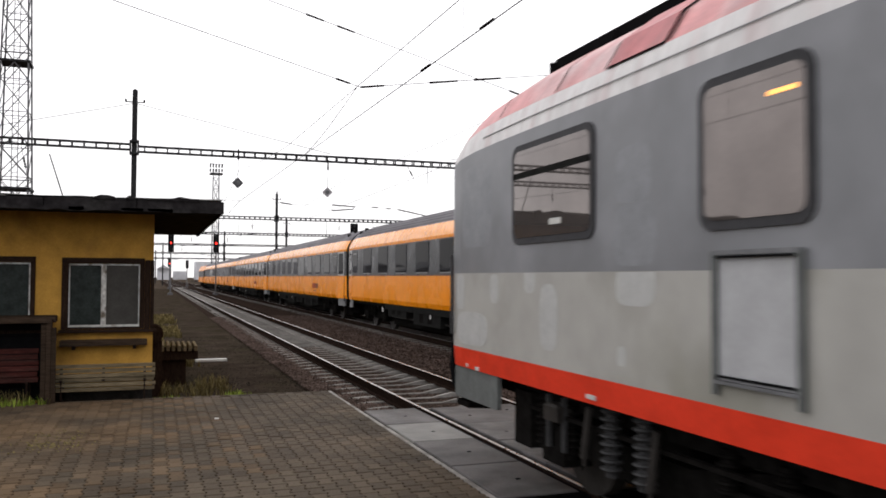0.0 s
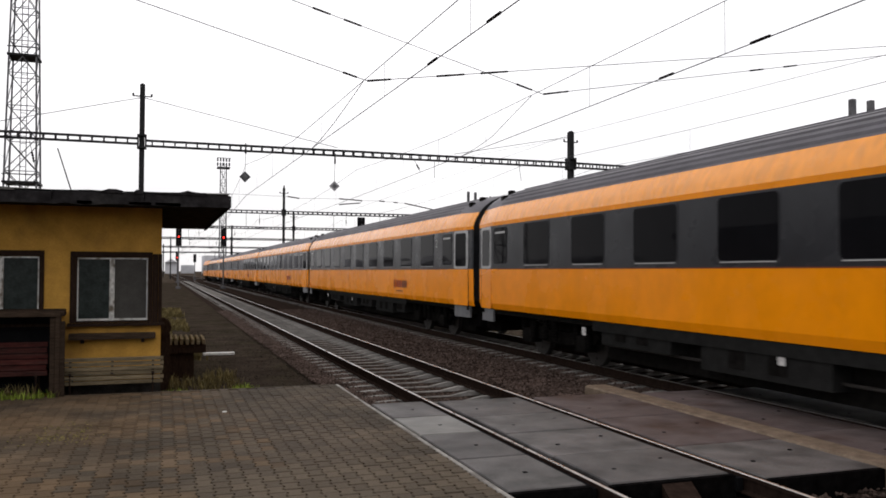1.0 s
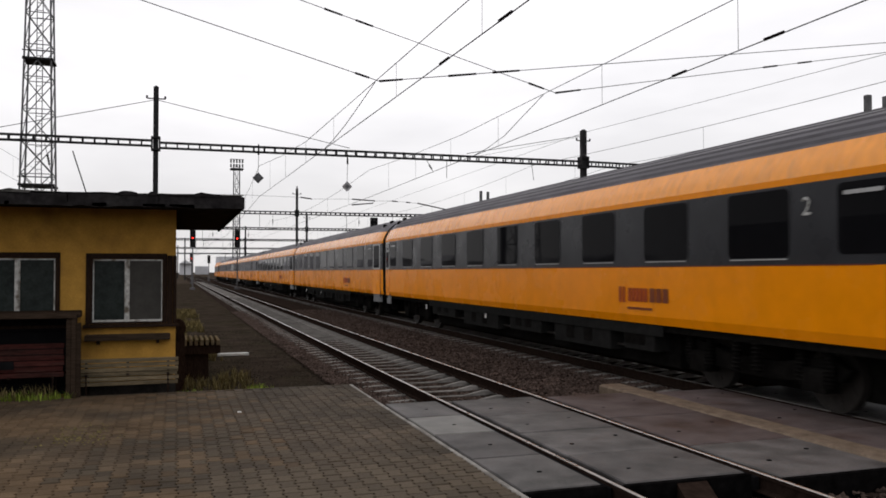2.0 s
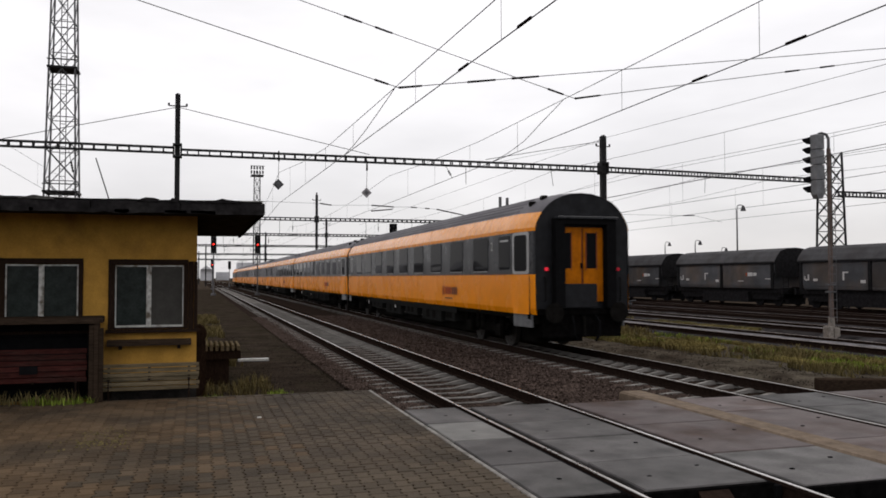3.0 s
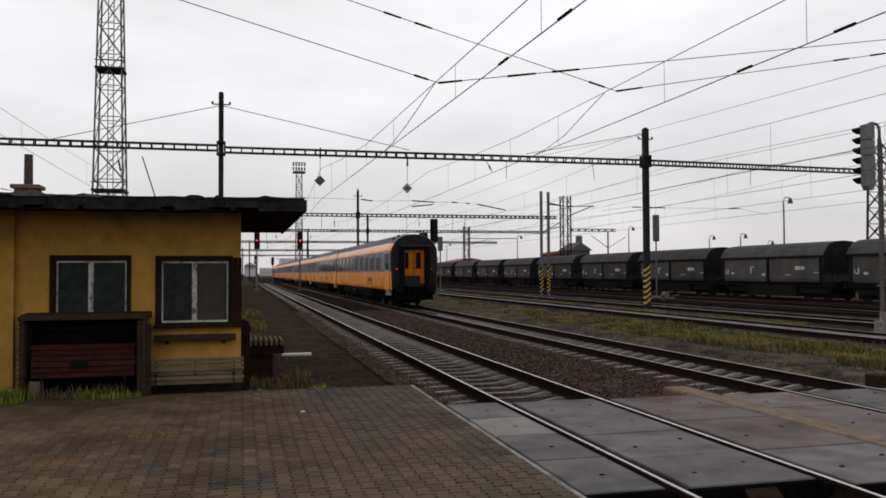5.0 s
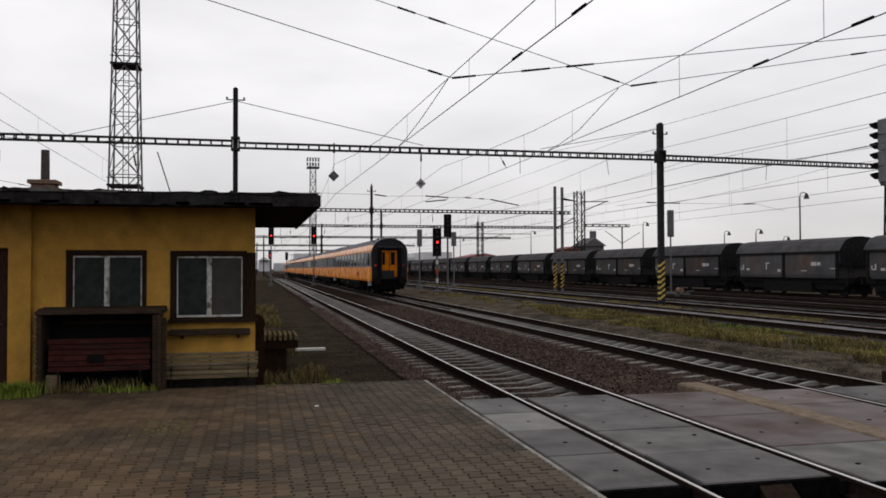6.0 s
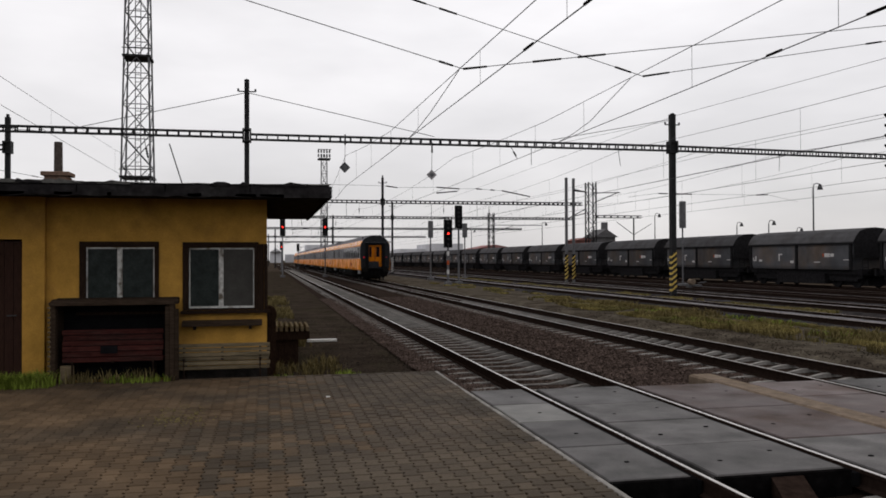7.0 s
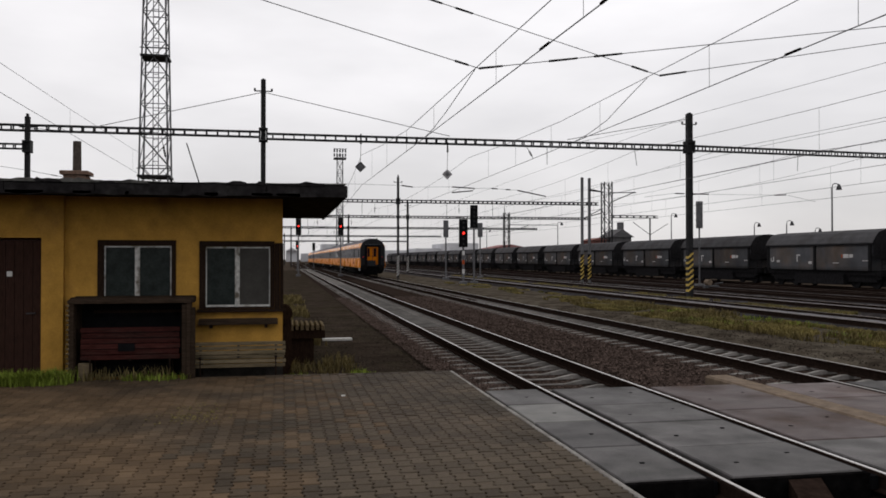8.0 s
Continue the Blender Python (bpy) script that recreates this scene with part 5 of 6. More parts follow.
prism(bm, [(-0.44, 4.64), (-0.26, 4.64), (-0.19, 4.78), (-0.51, 4.78)], 0.02, 0.28)
hd = part("signal_head", bm, M["zinc"], big, "grey sheet-metal signal head")
for k in range(6):
    z = 6.72 - 0.345 * k
    bm = B()
    prism(bm, [(0.3, z + 0.11), (0.64, z + 0.09), (0.64, z + 0.03), (0.42, z - 0.12), (0.3, z - 0.12)], -0.56, -0.26, "x")
    part("hood", bm, M["black"], hd)
bm = B()
box(bm, -0.25, -0.02, -0.13, 0.13, -0.3, 0.18, 0.02)
box(bm, 0.02, 0.24, -0.13, 0.13, -0.3, 0.14, 0.02)
rod(bm, (0, 0, 0.14), (0, 0, 0.5), 0.12, 0.1, 10)
part("foundation", bm, M["pipe"], big, "stained concrete foundation")
bm = B()
for z in (1.35, 1.6):
    box(bm, -0.16, 0.16, -0.1, 0.1, z, z + 0.06)
for dx in (-0.13, 0.13):
    rod(bm, (dx, -0.12, 0.3), (dx, -0.12, 4.4), 0.012)
for k in range(13):
    rod(bm, (-0.13, -0.12, 0.5 + 0.3 * k), (0.13, -0.12, 0.5 + 0.3 * k), 0.01)
part("ladder", bm, M["lattice"], big)
bm = B()
box(bm, 22.35, 23.1, 23.4, 23.55, -0.3, -0.1, 0.01)
tagged(part("marker_board", bm, M["hazard_y"]), "yellowish board lying beside the signal", "board")
# small point machine by the portal mast
pm = thing("point_machine", "small yellowish point machine on its base beside the mast", "point machine", at=pose(28.6, 51, 0))
bm = B()
box(bm, -0.5, 0.5, -0.2, 0.2, -0.3, 0.1, 0.03)
rod(bm, (0.3, 0, 0.2), (0.9, 0, 0.28), 0.05)
part("base", bm, M["steel"], pm)
bm = B()
rod(bm, (-0.2, -0.22, 0.3), (-0.2, 0.22, 0.3), 0.2, n=12)
part("drum_casing", bm, M["strip"], pm, "yellowish round casing")


# ---------- carriages ----------
def loft(bm, secs, close=True):
    """Skin through sections, each a list of points."""
    rings = [[bm.verts.new(p) for p in s] for s in secs]
    for a, b in zip(rings, rings[1:]):
        for i in range(len(a) - 1):
            bm.faces.new((a[i], a[i + 1], b[i + 1], b[i]))
    return rings


def shape_at(prof, y, squash, pinch):
    """Half profile (x, z) mirrored to a full arch; the end of a carriage is a little lower and narrower."""
    half = [(x * (1 - pinch / 1.42), z if z < 3.0 else 3.0 + (z - 3.0) * squash) for x, z in prof]
    return [(x, y, z) for x, z in half] + [(-x, y, z) for x, z in half[::-1]]


def hull(car, prof, names, length, ends):
    """The body in bands: names are (part name, first, last profile point, material key)."""
    n = len(prof)
    stations = [(f * 1.0, s, p) for f, s, p in ends] + [(length - f, s, p) for f, s, p in ends[::-1]]
    for name, a, b, key in names:
        bm = B()
        if b == n - 1:
            loft(bm, [shape_at(prof, y, s, p)[a:2 * n - a] for y, s, p in stations])
        else:
            loft(bm, [shape_at(prof, y, s, p)[a:b + 1] for y, s, p in stations])
            loft(bm, [shape_at(prof, y, s, p)[2 * n - 1 - b:2 * n - a] for y, s, p in stations])
        bmesh.ops.remove_doubles(bm, verts=bm.verts, dist=0.0004)
        ob = part(name, bm, M[key], car)
        for f in ob.data.polygons:
            f.use_smooth = len(names) and abs(f.normal.y) < 0.9 and name in ("roof", "cantrail")
    return stations


def end_wall(car, prof, y, squash, pinch, key, thick):
    bm = B()
    ring = []
    for x, _, z in shape_at(prof, y, squash, pinch):
        p = (x, z)
        if not ring or abs(p[0] - ring[-1][0]) + abs(p[1] - ring[-1][1]) > 0.02:
            ring.append(p)
    prism(bm, ring, y, y + thick)
    return part("end_wall", bm, M[key], car)


def bogie(car, y, spin, spring_key="under"):
    """Frame, springs and two wheelsets. spin collects wheelsets."""
    bm = B()
    box(bm, -0.93, 0.93, y - 0.3, y + 0.3, 0.45, 0.8)
    fr = part("bogie", bm, M["under"], car)
    for sx in (-1.0, 1.0):
        bm = B()
        prism(bm, [(y - 1.75, 0.62), (y - 1.4, 0.78), (y - 0.5, 0.62), (y + 0.5, 0.62), (y + 1.4, 0.78), (y + 1.75, 0.62), (y + 1.6, 0.46), (y + 0.4, 0.36), (y - 0.4, 0.36), (y - 1.6, 0.46)], sx - 0.07, sx + 0.07, "x")
        part("side_frame", bm, M["under"], fr)
        for sy in (-1.25, 1.25):
            bm = B()
            box(bm, min(sx * 0.93, sx * 1.2), max(sx * 0.93, sx * 1.2), y + sy - 0.2, y + sy + 0.2, 0.3, 0.62, 0.04)
            part("axle_box", bm, M["under"], fr)
    for side in (-1, 1):
        for sy in (-1.5, -1.0, 1.0, 1.5, -0.22, 0.22):
            bm = B()
            lo, hi = (0.42, 0.86) if abs(sy) > 0.5 else (0.46, 0.95)
            sx = side * (1.15 if abs(sy) > 0.5 else 1.24)
            turn = [(0.05, lo - 0.04), (0.05, lo)]
            for k in range(8):
                z, d = lo + (hi - lo) * k / 8, (hi - lo) / 8
                turn += [(0.078, z + d * 0.12), (0.088, z + d * 0.3), (0.078, z + d * 0.5), (0.05, z + d * 0.56), (0.05, z + d)]
            rings = loft(bm, [[(sx + r * math.cos(q), y + sy + r * math.sin(q), z) for q in [2 * math.pi * i / 10 for i in range(11)]] for r, z in turn])
            bmesh.ops.remove_doubles(bm, verts=bm.verts, dist=0.0004)
            part("coil_spring", bm, M[spring_key if abs(sy) < 0.5 else "under"], fr)
    for sy in (-1.25, 1.25):
        bm = B()
        for sx in (-0.76, 0.76):
            o = 0.065 if sx > 0 else -0.065
            rod(bm, (sx - 0.065, 0, 0), (sx + 0.065, 0, 0), 0.46, n=24)
            rod(bm, (sx + o, 0, 0), (sx + o * 1.6, 0, 0), 0.16, 0.12, 12)
            for k in range(4):
                a = radians(90 * k)
                rod(bm, (sx + o, 0.3 * math.cos(a), 0.3 * math.sin(a)), (sx + o * 1.25, 0.3 * math.cos(a), 0.3 * math.sin(a)), 0.035, n=6)
        rod(bm, (-0.95, 0, 0), (0.95, 0, 0), 0.08, n=10)
        ws = part("wheelset", bm, M["wheel"], car)
        ws.location = (0, y + sy, 0.46)
        spin.append(ws)


def ease_in(ob, ends, length):
    """Leans a part of the side inwards where the coach narrows towards its end."""
    ys, pinches = [e[0] for e in ends], [e[2] for e in ends]
    for v in ob.data.vertices:
        d = float(np.interp(min(v.co.y, length - v.co.y), ys, pinches))
        v.co.x -= math.copysign(d, v.co.x)


def side_plates(car, name, y0, y1, z0, z1, x, depth, key, r=0.06, sides=(-1, 1), label="", parent=None):
    made = []
    for s in sides:
        bm = B()
        plate(bm, y0, y1, z0, z1, s * x if s > 0 else -x - depth, depth, r)
        made.append(part(name, bm, M[key], parent or car, label))
    return made


def buffers(car, y, way):
    for sx in (-0.87, 0.87):
        bm = B()
        rod(bm, (sx, y, 1.03), (sx, y + way * 0.42, 1.03), 0.10, 0.09, 10)
        rod(bm, (sx, y + way * 0.42, 1.03), (sx, y + way * 0.47, 1.03), 0.24, 0.25, 18)
        part("buffer", bm, M["under"], car)
    bm = B()
    rod(bm, (0, y, 0.98), (0, y + way * 0.3, 0.9), 0.05)
    rod(bm, (0, y + way * 0.3, 0.9), (0, y + way * 0.33, 0.45), 0.04)
    box(bm, -1.2, 1.2, min(y, y - way * 0.25), max(y, y - way * 0.25), 0.75, 1.02)
    part("coupling", bm, M["under"], car)


Y_PROF = [(1.37, 0.98), (1.41, 1.12), (1.42, 1.97), (1.415, 3.04), (1.42, 3.13), (1.385, 3.25), (1.33, 3.36), (1.22, 3.53), (1.12, 3.65), (1.0, 3.76), (0.83, 3.87), (0.62, 3.96), (0.33, 4.03), (0.0, 4.05)]
Y_ENDS = [(0.22, 0.94, 0.145), (0.29, 0.96, 0.118), (0.8, 0.98, 0.066), (1.45, 1.0, 0.0), (1.8, 1.0, 0.0)]
YL = 26.0


def yellow_coach(spin):
    c = thing("passenger_coach", "orange-yellow passenger coach with an anthracite window band", "railway coach", "coaches of the yellow train")
    hull(c, Y_PROF, [("lower_side", 0, 2, "y_paint"), ("window_band", 2, 3, "g_band"), ("cantrail_strip", 3, 4, "y_paint"), ("cantrail", 4, 7, "y_top"), ("roof", 7, 13, "y_roof")], YL, Y_ENDS)
    for y, way in ((0.25, -1), (YL - 0.25, 1)):
        inner = y if way < 0 else y - 0.1
        w = end_wall(c, [(x, max(z, 1.1)) for x, z in Y_PROF], inner, 0.94, 0.15, "g_end", 0.1)
        face = y

        # recessed gangway with orange folding doors between rubber pillows
        def bar(name, x0, x1, z0, z1, a, b, key, label="", bev=0.0, parent=None):
            bm = B()
            box(bm, x0, x1, min(face + way * a, face + way * b), max(face + way * a, face + way * b), z0, z1, bev)
            return part(name, bm, M[key], parent or w, label)
        bar("rubber_gangway", -0.82, -0.57, 1.16, 3.2, 0.002, 0.24, "rubber")
        bar("rubber_gangway", 0.57, 0.82, 1.16, 3.2, 0.002, 0.24, "rubber")
        bar("rubber_gangway", -0.82, 0.82, 3.2, 3.34, 0.002, 0.24, "rubber")
        bar("gangway_hood", -0.78, 0.86, 3.34, 3.4, 0.002, 0.3, "g_band", "narrow rain hood over the gangway", 0.02)
        for s, gx0, gx1 in ((-1, -0.5, -0.33), (1, 0.1, 0.36)):
            leaf = bar("gangway_door", min(s * 0.55, s * 0.015), max(s * 0.55, s * 0.015), 1.3, 3.14, 0.004, 0.035, "y_door", "orange folding door leaf", 0.01)
            bar("door_glass", gx0, gx1, 2.12, 3.0, 0.036, 0.042, "tint", "", 0.0, leaf)
            bar("glass_rim", gx0 - 0.03, gx0 - 0.004, 2.08, 3.04, 0.036, 0.046, "mark_dark", "", 0.0, leaf)
            bar("glass_rim", gx1 + 0.004, gx1 + 0.03, 2.08, 3.04, 0.036, 0.046, "mark_dark", "", 0.0, leaf)
        bar("door_seam", -0.04, -0.016, 1.32, 3.1, 0.036, 0.046, "mark_dark", "dark worn seam between the leaves")
        bar("door_lock", -0.075, -0.02, 2.12, 2.26, 0.047, 0.075, "rubber")
        bar("footplate", -0.56, 0.3, 1.16, 1.74, 0.05, 0.2, "g_end", "dark grey raised footplate", 0.02)
        for gx in (-1.02, 1.02):
            bm = B()
            gy = face + way * 0.07
            line(bm, [(gx, face, 1.3), (gx, gy, 1.34), (gx, gy, 1.86), (gx, face, 1.9)], 0.014, 6)
            part("grab_rail", bm, M["under"], w)
        # step board and headstock in the same shade black, darkening the coach's underside
        bar("step_board", -1.2, 1.2, 0.98, 1.12, -0.06, 0.1, "shade_black")
        bar("headstock", -1.05, 1.05, 0.42, 0.98, -0.9, 0.02, "shade_black")
        bm = B()
        line(bm, [(0.34, face + way * 0.05, 0.95), (0.36, face + way * 0.22, 0.8), (0.35, face + way * 0.24, 0.5), (0.28, face + way * 0.16, 0.32)], 0.03, 7)
        line(bm, [(-0.3, face + way * 0.05, 0.95), (-0.33, face + way * 0.2, 0.75), (-0.31, face + way * 0.2, 0.5), (-0.2, face + way * 0.1, 0.36)], 0.03, 7)
        part("brake_hose", bm, M["rubber"], c)
        buffers(c, face - way * 0.2, way)
        for fx, fy, h in ((-0.95, 0.9, 3.84), (-0.7, 0.75, 3.99), (0.5, 0.6, 4.05)):
            bm = B()
            box(bm, fx - 0.07, fx + 0.07, y - way * fy - 0.08, y - way * fy + 0.08, 3.6, h, 0.015)
            part("roof_fitting", bm, M["under"], c)
    for k in range(9):
        y = 3.18 + 2.28 * k
        frames = side_plates(c, "window_frame", y - 0.02, y + 1.3, 2.03, 3.03, 1.414, 0.010, "win_frame", 0.09)
        for s, fr in zip((-1, 1), frames):
            bm = B()
            plate(bm, y + 0.01, y + 1.27, 2.075, 3.0, 1.424 if s > 0 else -1.430, 0.006, 0.08)
            part("window_pane", bm, M["tint"], fr)
            # pale strip along the pane's foot, a glint made as a part
            bm = B()
            plate(bm, y + 0.06, y + 1.22, 2.045, 2.062, 1.424 if s > 0 else -1.432, 0.008, 0.006)
            part("drip_rail", bm, M["door_frame"], fr, "thin pale strip for the glint below the pane")
    for y0, y1 in ((1.55, 2.35), (YL - 2.35, YL - 1.55)):
        side_plates(c, "small_window", y0, y1, 2.1, 2.98, 1.414, 0.012, "tint", 0.08)
        side_plates(c, "vent_strip", y0 + 0.1, y1 - 0.1, 2.83, 2.88, 1.427, 0.006, "door_frame", 0.02)
    for y0, y1 in ((0.5, 1.36), (YL - 1.36, YL - 0.5)):
        doors = side_plates(c, "coach_door", y0, y1, 1.98, 3.03, 1.412, 0.022, "door_frame", 0.08, label="light grey entrance door")
        for s, d in zip((-1, 1), doors):
            bm = B()
            plate(bm, y0 + 0.1, y1 - 0.1, 2.05, 2.96, 1.434 if s > 0 else -1.44, 0.006, 0.08)
            ease_in(part("door_glass", bm, M["tint"], d), Y_ENDS, YL)
        doors += side_plates(c, "door_leaf", y0, y1, 0.98, 1.955, 1.412, 0.014, "y_paint", 0.04)
        edge = y0 - 0.03 if y0 < 5 else y1 + 0.008
        doors += side_plates(c, "door_gap", edge, edge + 0.022, 1.0, 1.95, 1.412, 0.016, "mark_dark", 0.008)
        doors += side_plates(c, "door_step", y0 - 0.05, y1 + 0.05, 0.66, 0.97, 1.33, 0.05, "zinc", 0.02, label="light grey step panel")
        for d in doors:
            ease_in(d, Y_ENDS, YL)
    side_plates(c, "waist_line", 1.8, YL - 1.8, 1.963, 1.98, 1.419, 0.006, "mark_dark", 0.006, label="thin dark red line under the window band")
    for y in (YL - 7.6,):
        x = -1.424
        for j, (a, b, z0, z1, key) in enumerate(((0.0, 0.09, 1.34, 1.62, "mark_red"), (0.13, 0.22, 1.34, 1.62, "mark_red"), (0.32, 0.98, 1.36, 1.60, "mark_red"), (1.02, 1.62, 1.36, 1.60, "mark_dark"), (0.3, 1.1, 1.22, 1.26, "mark_dark"))):
            # the operator's lettering as plain bars
            yy = YL - y
            if j in (2, 3):
                m = 5 if j == 2 else 3
                w = (b - a) / m
                for i in range(m):
                    bm = B()
                    plate(bm, yy - a - w * (i + 0.82), yy - a - w * i, z0, z1, x - 0.004, 0.004, 0.02)
                    part("lettering_bar", bm, M[key], c)
            else:
                bm = B()
                plate(bm, yy - b, yy - a, z0, z1, x - 0.004, 0.004, 0.01)
                part("lettering_bar", bm, M[key], c)
    for x, z in ((1.16, 3.59), (1.06, 3.695), (0.93, 3.795), (0.76, 3.88), (0.56, 3.965), (0.2, 4.03)):
        for s in (-1, 1):
            bm = B()
            prism(bm, [(s * x - 0.03, z - 0.03), (s * x + 0.03, z - 0.03), (s * x + 0.015, z + 0.03), (s * x - 0.015, z + 0.03)], 1.5, YL - 1.5)
            part("roof_rib", bm, M["y_roof"], c)
    fc = bpy.data.curves.new("class_numeral", "FONT")
    fc.body, fc.size, fc.extrude = "2", 0.34, 0.002
    fo = new("class_numeral", fc)
    bpy.context.view_layer.update()
    num = bpy.data.meshes.new_from_object(fo)
    bpy.data.objects.remove(fo)
    num.materials.append(M["frame_w"])
    ob = new("class_numeral", num)
    ob.parent, ob.matrix_basis = c, Matrix(((0, 0, -1, -1.432), (-1, 0, 0, 2.95), (0, 1, 0, 2.62), (0, 0, 0, 1)))
    tagged(ob, "white class numeral 2")
    bm = B()
    box(bm, -1.3, 1.3, 0.5, YL - 0.5, 0.86, 1.0)
    part("underframe", bm, M["under"], c)
    for y0, y1, z0 in ((6.6, 7.6, 0.5), (8.1, 10.5, 0.42), (11.2, 13.0, 0.5), (13.8, 16.4, 0.42), (17.2, 19.4, 0.55)):
        bm = B()
        box(bm, -1.32, 1.32, y0, y1, z0, 0.97, 0.0)
        eq = part("equipment_box", bm, M["skirt"], c)
        for s in (-1, 1):
            for f in (0.3, 0.62):
                bm = B()
                yy = y0 + (y1 - y0) * f
                plate(bm, yy, yy + 0.34, z0 + 0.09, 0.86, s * 1.322 if s > 0 else -1.33, 0.008, 0.03)
                part("box_lid", bm, M["under"], eq)
    side_plates(c, "apron", 6.3, YL - 6.3, 0.78, 0.975, 1.335, 0.012, "skirt", 0.02, label="dark grey apron under the side")
    for s in (-1, 1):
        bm = B()
        rod(bm, (s * 1.22, 6.4, 0.9), (s * 1.22, YL - 6.4, 0.9), 0.035, n=7)
        rod(bm, (s * 1.15, 6.6, 0.52), (s * 1.15, YL - 6.6, 0.52), 0.025, n=7)
        part("side_pipe", bm, M["wheel"], c)
    # plain blocks added to darken the space under the coach
    bm = B()
    box(bm, -1.0, 1.0, 6.3, YL - 6.3, 0.24, 0.9)
    for y in (1.6, YL - 6.3):
        box(bm, -0.66, 0.66, y, y + 4.7, 0.2, 0.88)
    part("pipe_gear", bm, M["under"], c)
    for yy in (14.6, 20.0):
        side_plates(c, "label_plate", yy, yy + 0.14, 0.66, 0.82, 1.325, 0.006, "mark", 0.02)
    bogie(c, 4.3, spin)
    bogie(c, YL - 4.3, spin)
    return c


spin_y, spin_g = [], []
coach = yellow_coach(spin_y)
yellow_train = [coach] + [copy_thing(coach, pose(T2, 60 * k, 0)) for k in range(1, 6)]
tagged(coach, "last orange-yellow coach with anthracite window band and red tail lamps")
for sx, key in ((-0.98, "tail_lamp"), (0.98, "tail_lamp_dim")):
    bm = B()
    rod(bm, (sx, 0.252, 2.1), (sx, 0.2, 2.1), 0.045, n=12)
    part("tail_lamp", bm, M[key], coach, "glowing red tail lamp")


def locomotive():
    c = thing("electric_locomotive", "dark electric locomotive far ahead of the yellow coaches", "locomotive")
    bm = B()
    prism(bm, [(-1.45, 1.0), (1.45, 1.0), (1.45, 3.0), (1.1, 3.75), (-1.1, 3.75), (-1.45, 3.0)], 0.5, 16.2)
    part("body", bm, M["y_paint"], c)
    bm = B()
    prism(bm, [(-1.46, 1.9), (1.46, 1.9), (1.46, 2.9), (-1.46, 2.9)], 0.48, 16.22)
    part("window_band", bm, M["g_band"], c)
    for y in (4.0, 12.7):
        bm = B()
        box(bm, -1.2, 1.2, y - 2.2, y + 2.2, 0.3, 1.0)
        for sy in (-1.4, 1.4):
            rod(bm, (-0.82, y + sy, 0.6), (0.82, y + sy, 0.6), 0.6, n=16)
        part("bogie", bm, M["under"], c)
    bm = B()
    line(bm, [(0, 3, 3.75), (0, 4.6, 4.5), (0, 3.2, 5.4)], 0.05)
    rod(bm, (-0.9, 3.2, 5.42), (0.9, 3.2, 5.42), 0.05)
    part("pantograph", bm, M["pole"], c, "raised pantograph")
    return c


loco = locomotive()

G_PROF = [(1.40, 0.965), (1.418, 1.17), (1.42, 1.95), (1.42, 3.2), (1.405, 3.30), (1.36, 3.44), (1.22, 3.66), (0.95, 3.86), (0.55, 3.99), (0.0, 4.05)]
GL = 26.4


